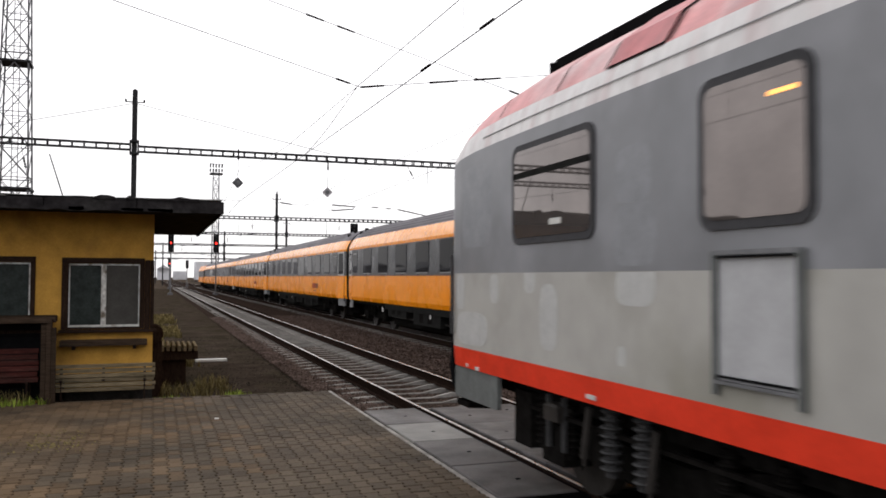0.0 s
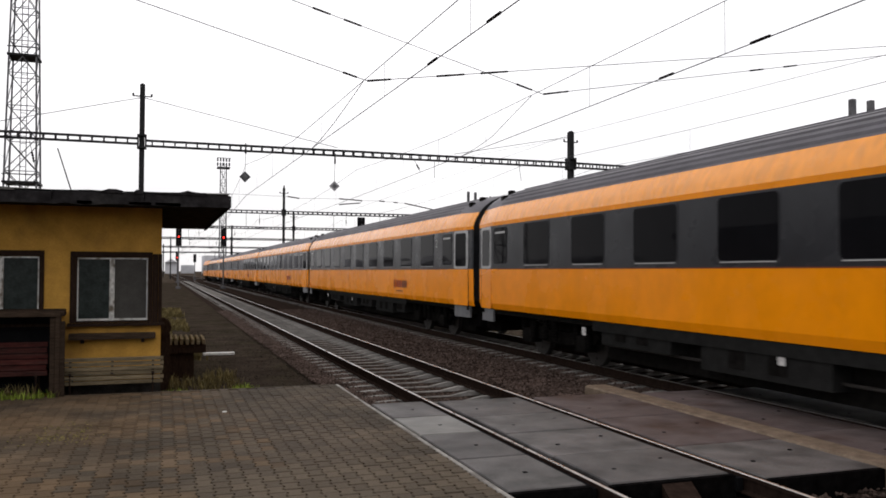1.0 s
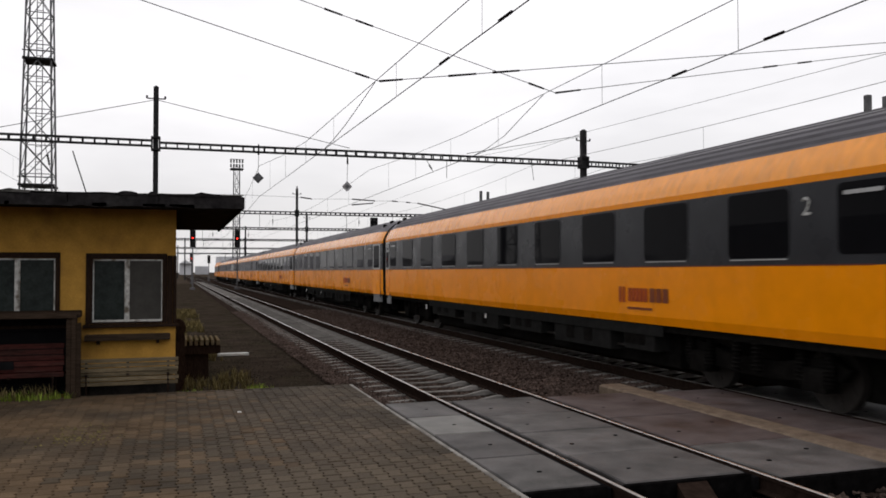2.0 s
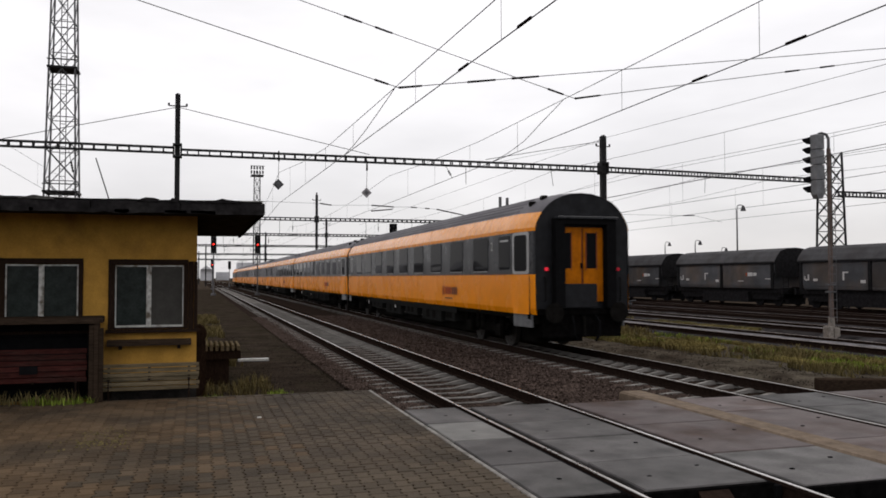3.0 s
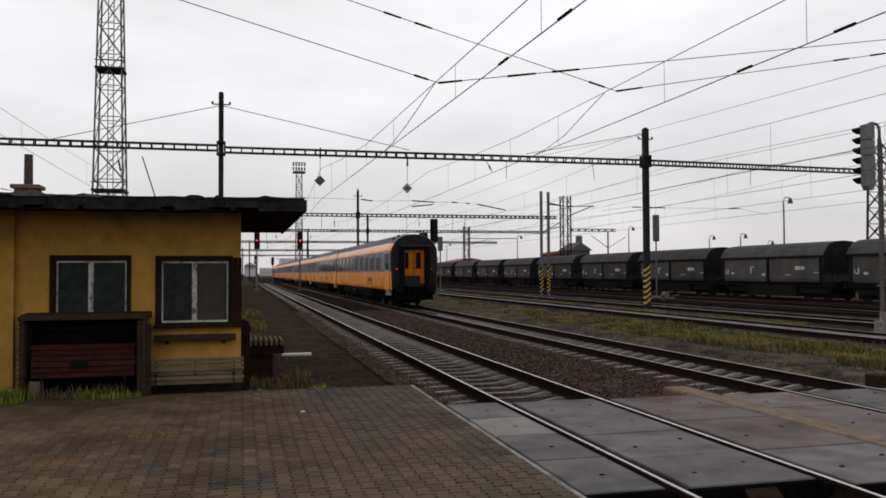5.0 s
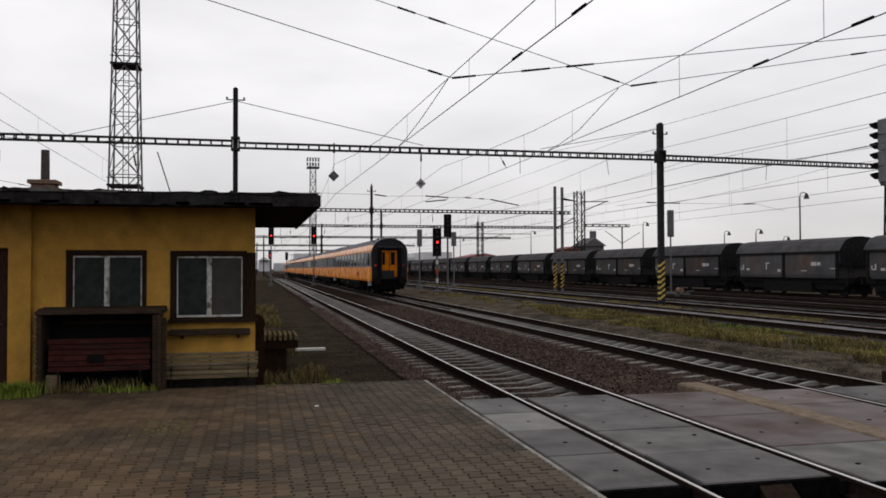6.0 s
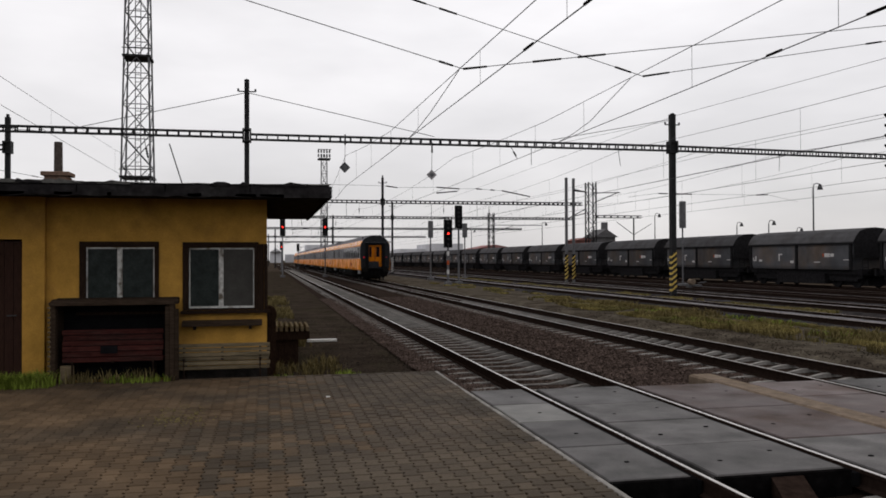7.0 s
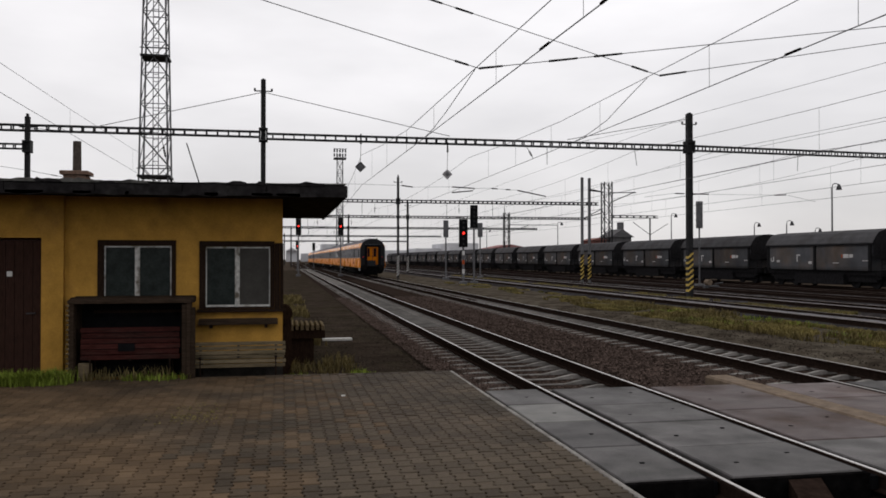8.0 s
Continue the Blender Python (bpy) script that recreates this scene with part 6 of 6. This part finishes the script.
def grey_coach(spin):
    """The rear coach of the train on the near track; y = 0 is its rear end, the rest lies towards -y."""
    c = thing("sleeping_coach", "patched grey sleeping coach with red sill and faded red roof", "railway coach")
    ends = [(0.0, 0.42, 0.035), (0.08, 0.6, 0.01), (0.3, 0.8, 0.0), (0.7, 0.93, 0.0), (1.3, 0.985, 0.0), (2.0, 1.0, 0.0)]
    n = len(G_PROF)
    hull(c, G_PROF, [("sill", 0, 1, "g_red"), ("lower_side", 1, 2, "g_low"), ("upper_side", 2, 3, "g_up"), ("cantrail", 3, 5, "g_edge"), ("roof", 5, 9, "g_roof")], GL, ends)
    end_wall(c, G_PROF, 0.0, 0.42, 0.04, "g_up", 0.06)
    end_wall(c, G_PROF, GL - 0.06, 0.42, 0.04, "g_up", 0.06)
    buffers(c, 0.0, -1)
    buffers(c, GL, 1)
    bm = B()
    box(bm, -0.8, 0.8, -0.2, 0.0, 1.1, 3.3)
    part("rubber_gangway", bm, M["rubber"], c)
    for e in (0.06, GL - 1.4):
        side_plates(c, "end_skirt", e, e + 1.15, 0.64, 0.96, 1.345, 0.04, "skirt_grey", 0.03, label="mid-grey end skirt")
        side_plates(c, "corner_rail", e + 0.03, e + 0.06, 1.3, 2.15, 1.43, 0.03, "steel", 0.012)

    def win(y0, y1, z0, z1, split):
        for s in (-1, 1):
            bm = B()
            plate(bm, y0, y1, z0, z1, 1.418 if s > 0 else -1.436, 0.018, 0.11)
            fr = part("window_frame", bm, M["w_rubber"], c, "dark rubber-framed window")
            bm = B()
            plate(bm, y0 + 0.055, y1 - 0.055, z0 + 0.055, z1 - 0.055, 1.436 if s > 0 else -1.441, 0.005, 0.08)
            part("window_pane", bm, M["w_glass"], fr)
            if split:
                bm = B()
                zz = z0 + (z1 - z0) * 0.66
                plate(bm, y0 + 0.05, y1 - 0.05, zz, zz + 0.05, 1.441 if s > 0 else -1.449, 0.008, 0.01)
                part("window_bar", bm, M["skirt"], fr)
                bm = B()
                plate(bm, y0 + 0.75, y0 + 0.95, z0 + 0.14, z0 + 0.19, 1.441 if s > 0 else -1.444, 0.003, 0.01)
                part("window_sticker", bm, M["litter"], fr)
            else:
                bm = B()
                plate(bm, y1 - 0.32, y1 - 0.1, z1 - 0.2, z1 - 0.175, 1.441 if s > 0 else -1.444, 0.003, 0.01)
                part("lamp_strip", bm, M["strip_lamp"], fr, "warm lamp seen through the glass")

    win(1.65, 3.11, 2.20, 3.08, True)
    win(4.34, 5.25, 2.18, 3.07, False)
    for k in range(6, 17):
        win(1.6 + 1.36 * k, 2.6 + 1.36 * k, 2.2, 3.08, False)
    # hatch with metal rails
    hat = side_plates(c, "side_hatch", 4.51, 5.14, 1.32, 2.03, 1.42, 0.012, "hatch", 0.02, label="pale grey hatch between metal rails")
    for s, h in zip((-1, 1), hat):
        for a, b, z0, z1, key in ((4.475, 4.51, 1.24, 2.06, "skirt_grey"), (5.14, 5.175, 1.24, 2.06, "skirt_grey"), (4.475, 5.175, 2.035, 2.062, "zinc"), (4.475, 5.175, 1.305, 1.325, "zinc"), (4.51, 5.14, 1.345, 1.352, "rubber"), (4.51, 5.14, 2.02, 2.03, "rubber")):
            bm = B()
            plate(bm, a, b, z0, z1, 1.432 if s > 0 else -1.46, 0.028, 0.01)
            part("hatch_rail", bm, M[key], h)
    def patch(y, z, a, b, power, top, key, label):
        """A touched-up spot: a rounded blot cut off where the next colour begins."""
        ring = []
        for t in [radians(12 * i) for i in range(30)]:
            u, v = math.cos(t), math.sin(t)
            wob = 1 + 0.06 * noise.noise(Vector((u * 1.5, v * 1.5, y)))
            ring.append((y + a * wob * math.copysign(abs(u) ** power, u), min(top, z + b * wob * math.copysign(abs(v) ** power, v))))
        bm = B()
        prism(bm, ring, 1.4178, 1.4207, "x")
        bmesh.ops.remove_doubles(bm, verts=bm.verts, dist=0.0005)
        part("paint_patch", bm, M[key], c, label)

    for y, z, a, b in ((1.2, 1.8, 0.1, 0.14), (1.98, 1.88, 0.11, 0.11), (2.34, 1.58, 0.16, 0.27), (3.62, 1.86, 0.24, 0.15), (0.62, 1.38, 0.42, 0.17), (3.45, 1.36, 0.05, 0.07), (6.2, 1.3, 0.5, 0.16), (0.3, 1.75, 0.12, 0.18)):
        patch(y, z, a, b, 0.62, 1.946, "g_patch", "paler touched-up paint")
    for y, z, a, b in ((3.6, 2.62, 0.22, 0.2), (3.62, 2.2, 0.26, 0.22), (0.75, 2.62, 0.4, 0.42), (5.85, 2.5, 0.2, 0.4)):
        patch(y, z, a, b, 0.5, 3.15, "g_patch_up", "bluish touched-up paint")
    for y, z, w in ((0.45, 0.98, 0.02), (2.95, 1.0, 0.08), (0.7, 0.97, 0.05)):
        bm = B()
        plate(bm, y, y + w * 1.6, z, z + 0.035, 1.395, 0.02, 0.006)
        part("sill_marking", bm, M["mark"], c)
    # roof hatch, seams and roof rail
    for sx in (-1, 1):
        bm = B()
        line(bm, [(sx * 1.408, 0.9, 3.30), (sx * 1.412, 2.0, 3.315), (sx * 1.412, GL - 2.0, 3.315), (sx * 1.408, GL - 0.9, 3.30)], 0.006, 6)
        part("rain_gutter", bm, M["hatch"], c, "thin grey rain gutter")
        for z in (0.72, 1.16):
            bm = B()
            prism(bm, [(sx * 1.2, z), (sx * 1.25, z), (sx * 1.25, z + 0.03), (sx * 1.2, z + 0.03)], 1.5, GL - 1.5)
            part("sole_bar", bm, M["under"], c)
        for y, r, z0, z1 in ((2.72, 0.035, 0.5, 0.9), (3.62, 0.035, 0.46, 0.88)):
            bm = B()
            rod(bm, (sx * 1.3, y, z0), (sx * 1.3, y + 0.08, z1), r, r * 0.8, 10)
            rod(bm, (sx * 1.3, y, z0 - 0.06), (sx * 1.3, y, z0), r * 0.5, n=8)
            part("damper", bm, M["wheel"], c, "dark grey damper cylinder")
        bm = B()
        box(bm, min(sx * 1.18, sx * 1.32), max(sx * 1.18, sx * 1.32), 2.05, 2.3, 0.7, 0.84, 0.02)
        part("bracket", bm, M["wheel"], c)
    bm = B()
    loft(bm, [[(x * 1.004, y, z * 1.0025) for x, z in ((1.366, 3.43), (1.36, 3.44), (1.22, 3.66), (0.945, 3.864))] for y in (3.185, 3.915)])
    part("panel_seal", bm, M["rubber"], c, "dark seal round the roof panel")
    bm = B()
    loft(bm, [[(x * 1.006, y, z * 1.004) for x, z in ((1.36, 3.44), (1.22, 3.66), (0.95, 3.86))] for y in (3.2, 3.9)])
    part("roof_panel", bm, M["panel_red"], c, "deeper red roof panel")
    for y in (1.2, 2.35, 3.15, 3.95, 7.0, 11.0, 15.0):
        bm = B()
        loft(bm, [[(x * 1.004, yy, z * 1.003) for x, z in G_PROF[5:9]] for yy in (y, y + 0.02)])
        part("roof_seam", bm, M["skirt"], c)
    bm = B()
    for x in (-0.5, 0.5):
        box(bm, x - 0.03, x + 0.03, 0.75, GL - 6, 4.1, 4.2)
    for k in range(14):
        box(bm, -0.6, 0.6, 0.75 + 1.2 * k, 0.8 + 1.2 * k, 4.02, 4.16)
    part("roof_walkway", bm, M["black"], c, "dark roof walkway")
    bm = B()
    box(bm, -1.12, 1.12, 0.2, GL - 0.2, 0.78, 0.96)
    part("underframe", bm, M["under"], c)
    for y0, y1 in ((6.8, 9.0), (10.0, 13.0), (14.5, 18.5)):
        bm = B()
        box(bm, -1.25, 1.25, y0, y1, 0.4, 0.82)
        part("equipment_box", bm, M["under"], c)
    bm = B()
    box(bm, -1.22, 1.22, 1.25, 1.6, 0.35, 0.85)
    box(bm, -0.66, 0.66, 1.6, 6.6, 0.16, 0.85)
    box(bm, -1.05, 1.05, 6.6, GL - 6.6, 0.25, 0.8)
    part("brake_box", bm, M["under"], c)
    for y in (2.0, 2.28):
        bm = B()
        rod(bm, (1.24, y, 0.9), (1.24, y, 0.45), 0.028)
        part("brake_hose", bm, M["spring"], c)
    bm = B()
    line(bm, [(1.2, -0.02, 1.22), (1.3, -0.14, 1.16), (1.31, -0.2, 0.95), (1.29, -0.18, 0.74), (1.22, -0.06, 0.6)], 0.05, 8)
    box(bm, 1.2, 1.36, -0.15, 0.0, 1.08, 1.32)
    part("brake_hose", bm, M["rubber"], c, "black hose looped at the coach end")
    bm = B()
    prism(bm, [(1.36, 0.54), (1.0, 0.52), (1.0, 0.59), (1.36, 0.6)], 0.05, 0.4)
    rod(bm, (1.2, 0.15, 0.55), (1.2, 0.15, 0.8), 0.03)
    part("foot_step", bm, M["under"], c)
    bogie(c, 3.25, spin, "spring")
    bogie(c, GL - 3.25, spin, "spring")
    return c


grey_train = grey_coach(spin_g)


# ---------- coal hopper wagons ----------
WL = 13.3


def hopper():
    w = thing("hopper_wagon", "coal-dusted dark hopper wagon with a rounded roof", "hopper wagon", "standing train of hopper wagons")
    prof = [(-1.45, 1.15), (-1.5, 1.25), (-1.5, 2.85), (1.5, 2.85), (1.5, 1.25), (1.45, 1.15)]
    bm = B()
    secs = []
    for y, lift in ((1.15, 0.7), (1.5, 0.0), (WL - 1.5, 0.0), (WL - 1.15, 0.7)):
        secs.append([(x, y, max(z, 1.15 + 1.6 * lift) if z < 2.0 else z) for x, z in prof] + [(prof[0][0], y, max(prof[0][1], 1.15 + 1.6 * lift))])
    # sloping hopper ends: the floor rises towards both ends
    rings = loft(bm, secs)
    bm.faces.new(rings[0][:-1])
    bm.faces.new(rings[-1][:-1][::-1])
    part("hopper_body", bm, M["hopper"], w)
    arch = [(-1.56, 2.84), (-1.58, 2.92), (-1.4, 3.25), (-1.12, 3.58), (-0.6, 3.74), (0, 3.8), (0.6, 3.74), (1.12, 3.58), (1.4, 3.25), (1.58, 2.92), (1.56, 2.84)]
    bm = B()
    prism(bm, arch, 1.02, WL - 1.02)
    rf = part("roof", bm, M["hopper_roof"], w, "rounded dusty roof flaps")
    bm = B()
    box(bm, -1.62, 1.62, 1.0, WL - 1.0, 2.76, 2.86)
    part("roof_rail", bm, M["wagon_under"], w)
    for k in range(2):
        for s in (-1, 1):
            y0 = 1.5 + 5.3 * k
            bm = B()
            box(bm, s * 1.5 if s > 0 else -1.54, 1.54 if s > 0 else -1.5, y0, y0 + 4.95, 1.35, 2.65, 0.0)
            sd = part("discharge_flap", bm, M["hopper"], w)
    for y in (1.2, 6.52, WL - 1.4):
        for x in (-1.6, 1.5):
            bm = B()
            box(bm, x, x + 0.1, y, y + 0.2, 1.15, 2.84)
            part("side_post", bm, M["wagon_under"], w)
    for a, b, z0, z1, key in ((3.82, 3.95, 1.97, 2.18, "mark_red"), (3.25, 3.76, 1.95, 2.2, "mark"), (2.85, 3.18, 1.97, 2.18, "mark"), (8.5, 8.62, 1.7, 2.2, "mark"), (8.2, 8.5, 2.12, 2.2, "mark"), (10.6, 10.95, 1.65, 1.8, "mark"), (1.5, 2.0, 1.75, 1.8, "mark"), (4.2, 4.8, 1.6, 1.65, "mark"), (11.3, 11.42, 1.7, 2.05, "mark"), (11.42, 11.62, 1.68, 1.76, "mark"), (11.62, 11.7, 1.72, 1.95, "mark"), (6.95, 7.3, 1.55, 1.72, "mark")):
        bm = B()
        plate(bm, a, b, z0, z1, -1.546, 0.006, 0.01)
        part("marking", bm, M[key], w)
    bm = B()
    box(bm, -1.2, 1.2, 0.55, WL - 0.55, 0.85, 1.14)
    for y in (0.55, WL - 0.7):
        box(bm, -1.4, 1.4, y, y + 0.15, 0.8, 1.2)
    part("underframe", bm, M["wagon_under"], w)
    bm = B()
    box(bm, -1.28, 1.28, 4.1, 9.2, 0.2, 0.9)
    for y in (0.9, WL - 4.1):
        box(bm, -0.66, 0.66, y, y + 3.2, 0.14, 0.9)
        box(bm, -1.05, 1.05, y, y + 3.2, 0.6, 0.9)
    part("brake_gear", bm, M["wagon_under"], w)
    for y, way in ((0.6, -1), (WL - 0.6, 1)):
        buffers(w, y, way)
    for y in (2.6, WL - 2.6):
        bm = B()
        for s in (-1, 1):
            box(bm, s * 1.0 - 0.06, s * 1.0 + 0.06, y - 1.3, y + 1.3, 0.42, 0.62)
            for sy in (-0.9, 0.9):
                rod(bm, (s * 0.75 - 0.065, y + sy, 0.46), (s * 0.75 + 0.065, y + sy, 0.46), 0.46, n=16)
        box(bm, -1.0, 1.0, y - 0.3, y + 0.3, 0.4, 0.86)
        for sy in (-0.9, 0.9):
            rod(bm, (-1.1, y + sy, 0.46), (1.1, y + sy, 0.46), 0.08)
        part("bogie", bm, M["wagon_under"], w)
    for y in (5.2, 8.0):
        bm = B()
        prism(bm, [(y - 0.9, 1.14), (y + 0.9, 1.14), (y + 0.35, 0.45), (y - 0.35, 0.45)], -1.1, 1.1, "x")
        part("chute", bm, M["wagon_under"], w)
    for y in (0.985, WL - 1.02):
        bm = B()
        prism(bm, [(x * 0.99, z) for x, z in arch] + [(1.5, 1.9), (-1.5, 1.9)], y, y + 0.035)
        part("end_wall", bm, M["wagon_under"], w, "near-black end wall")
    bm = B()
    for x in (-1.3, -0.9):
        rod(bm, (x, 0.58, 1.1), (x, 0.58, 3.0), 0.02)
    for k in range(6):
        rod(bm, (-1.3, 0.58, 1.3 + 0.28 * k), (-0.9, 0.58, 1.3 + 0.28 * k), 0.015)
    part("end_ladder", bm, M["wagon_under"], w)
    return w


WAGON_Y = 56.2
wagon = hopper()
wagon.matrix_basis = pose(FAR_TRACKS[4], WAGON_Y, 0)
for k in list(range(-3, 0)) + list(range(1, 17)):
    copy_thing(wagon, pose(FAR_TRACKS[4], WAGON_Y + WL * k, 0))

# ---------- beyond the yard ----------
def far_house(x, y, w, d, h, rise, wall_key, roof_key, label, stack=False):
    b = thing("house", label, "house", at=pose(x, y, 0))
    bm = B()
    box(bm, -w / 2, w / 2, -d / 2, d / 2, -0.3, h)
    wl_ = part("wall", bm, M[wall_key], b)
    bm = B()
    prism(bm, [(-w / 2 - 0.4, h), (w / 2 + 0.4, h), (0, h + rise)], -d / 2 - 0.4, d / 2 + 0.4)
    part("roof", bm, M[roof_key], b)
    for k in range(3):
        bm = B()
        box(bm, -w / 2 + w * (k + 0.3) / 3, -w / 2 + w * (k + 0.65) / 3, -d / 2 - 0.03, -d / 2, h * 0.5, h * 0.78)
        part("window", bm, M["tint"], b)
    if stack:
        bm = B()
        box(bm, 0.4, 1.3, -0.5, 0.5, h + rise * 0.6, h + rise + 1.3)
        part("chimney", bm, M["lattice"], b)
    return b


far_house(60.1, 141, 3.8, 5, 5.8, 1.5, "far_house", "far_house", "small grey far house with a chimney", True)
far_house(55.9, 141, 2.6, 5, 5.2, 0.5, "far_brick", "far_brick", "small red brick far building")
far_house(54, 196, 12, 12, 4.2, 1.2, "far_brick", "far_roof", "low far building with a dull red roof")


def yard_lamp(x, y, top):
    l = thing("street_lamp", "tall slim grey yard lamp with a bent arm", "street lamp", "yard lamps")
    bm = B()
    rod(bm, (x, y, -0.3), (x, y, top - 0.5), 0.11, 0.07, 8)
    part("post", bm, M["lattice"], l)
    bm = B()
    line(bm, [(x, y, top - 0.5), (x + 0.1, y, top - 0.1), (x + 0.4, y, top), (x + 0.8, y, top - 0.1)], 0.05, 6)
    part("arm", bm, M["lattice"], l)
    bm = B()
    rod(bm, (x + 0.8, y, top - 0.1), (x + 0.8, y, top - 0.65), 0.12, 0.3, 10)
    part("lamp_head", bm, M["steel"], l)


for x, y, top in ((55, 74, 9.6), (62, 123, 9.3), (66, 98, 7.0), (70, 112, 7.4), (76, 106, 6.4), (52, 150, 9.0), (48, 190, 9.0)):
    yard_lamp(x, y, top)


def bush(x, y, r, h, label):
    """A bare bush: many forking twigs from a few stems."""
    rng = random.Random(int(x * 7 + y))
    b = thing("bare_bush", label, "bush", "bare bushes", at=pose(x, y, -0.3))
    bm = B()

    def grow(p, d, ln, rad, depth):
        q = p + d * ln
        rod(bm, p, q, rad, rad * 0.6, 4)
        if depth:
            for _ in range(3):
                grow(q, (d + Vector((rng.gauss(0, 0.5), rng.gauss(0, 0.5), rng.gauss(0.1, 0.3)))).normalized(), ln * rng.uniform(0.6, 0.85), rad * 0.6, depth - 1)
    for _ in range(6):
        grow(Vector((rng.gauss(0, r * 0.3), rng.gauss(0, r * 0.3), 0)), Vector((rng.gauss(0, 0.35), rng.gauss(0, 0.35), 1)).normalized(), h * 0.33, 0.09, 4)
    part("twigs", bm, M["twig"], b)


bush(62, 112, 3, 5.2, "bare grey bush behind the wagons")
bush(68, 112, 2.5, 4.4, "bare grey bush behind the wagons")
bush(52, 118, 2, 4.0, "bare grey bush behind the wagons")
# town far down the line, too far to shift; base colour paled for haze
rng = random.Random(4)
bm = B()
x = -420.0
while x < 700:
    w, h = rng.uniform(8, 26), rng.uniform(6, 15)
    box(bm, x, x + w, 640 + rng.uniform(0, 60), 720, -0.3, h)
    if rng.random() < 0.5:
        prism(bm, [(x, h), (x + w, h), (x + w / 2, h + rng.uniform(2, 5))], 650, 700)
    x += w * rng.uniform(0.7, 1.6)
tagged(part("backdrop", bm, M["far_town"]), "grey roofs of a distant town, paled in colour for haze", "distant town", kind="structure")


# ---------- motion ----------
def motions():
    tail = [(0.0, -17.4), (0.4, -12.8), (1.0, -5.8), (1.5, -0.2), (3.0, 18.2), (3.5, 24.5), (4.0, 30.8), (4.5, 37.1), (5.0, 43.4), (6.5, 63.2), (8.0, 84.5)]
    for k, car in enumerate(yellow_train):
        walk(car, [(t, pose(T2, y + YL * k, 0)) for t, y in tail])
    walk(loco, [(t, pose(T2, y + YL * 6, 0)) for t, y in tail])
    rear = [(0.0, 8.4), (0.2, 6.42), (0.4, 4.44), (0.6, 2.46), (1.0, -1.5), (3.0, -21.3), (8.0, -70.8)]
    walk(grey_train, [(t, pose(T1, y, 0, 0, 0, 180)) for t, y in rear])
    # wheels of the two nearest coaches turn as they roll
    for wheels, rows in ((spin_y, tail), (spin_g, rear)):
        ts, ys = [r[0] for r in rows], [r[1] for r in rows]
        sign = -1 if wheels is spin_y else 1
        for ws in wheels:
            at = ws.location.copy()
            walk(ws, [(i / 30, pose(at.x, at.y, at.z, sign * math.degrees(float(np.interp(i / 30, ts, ys)) / 0.46), 0, 0)) for i in range(241)])


motions()
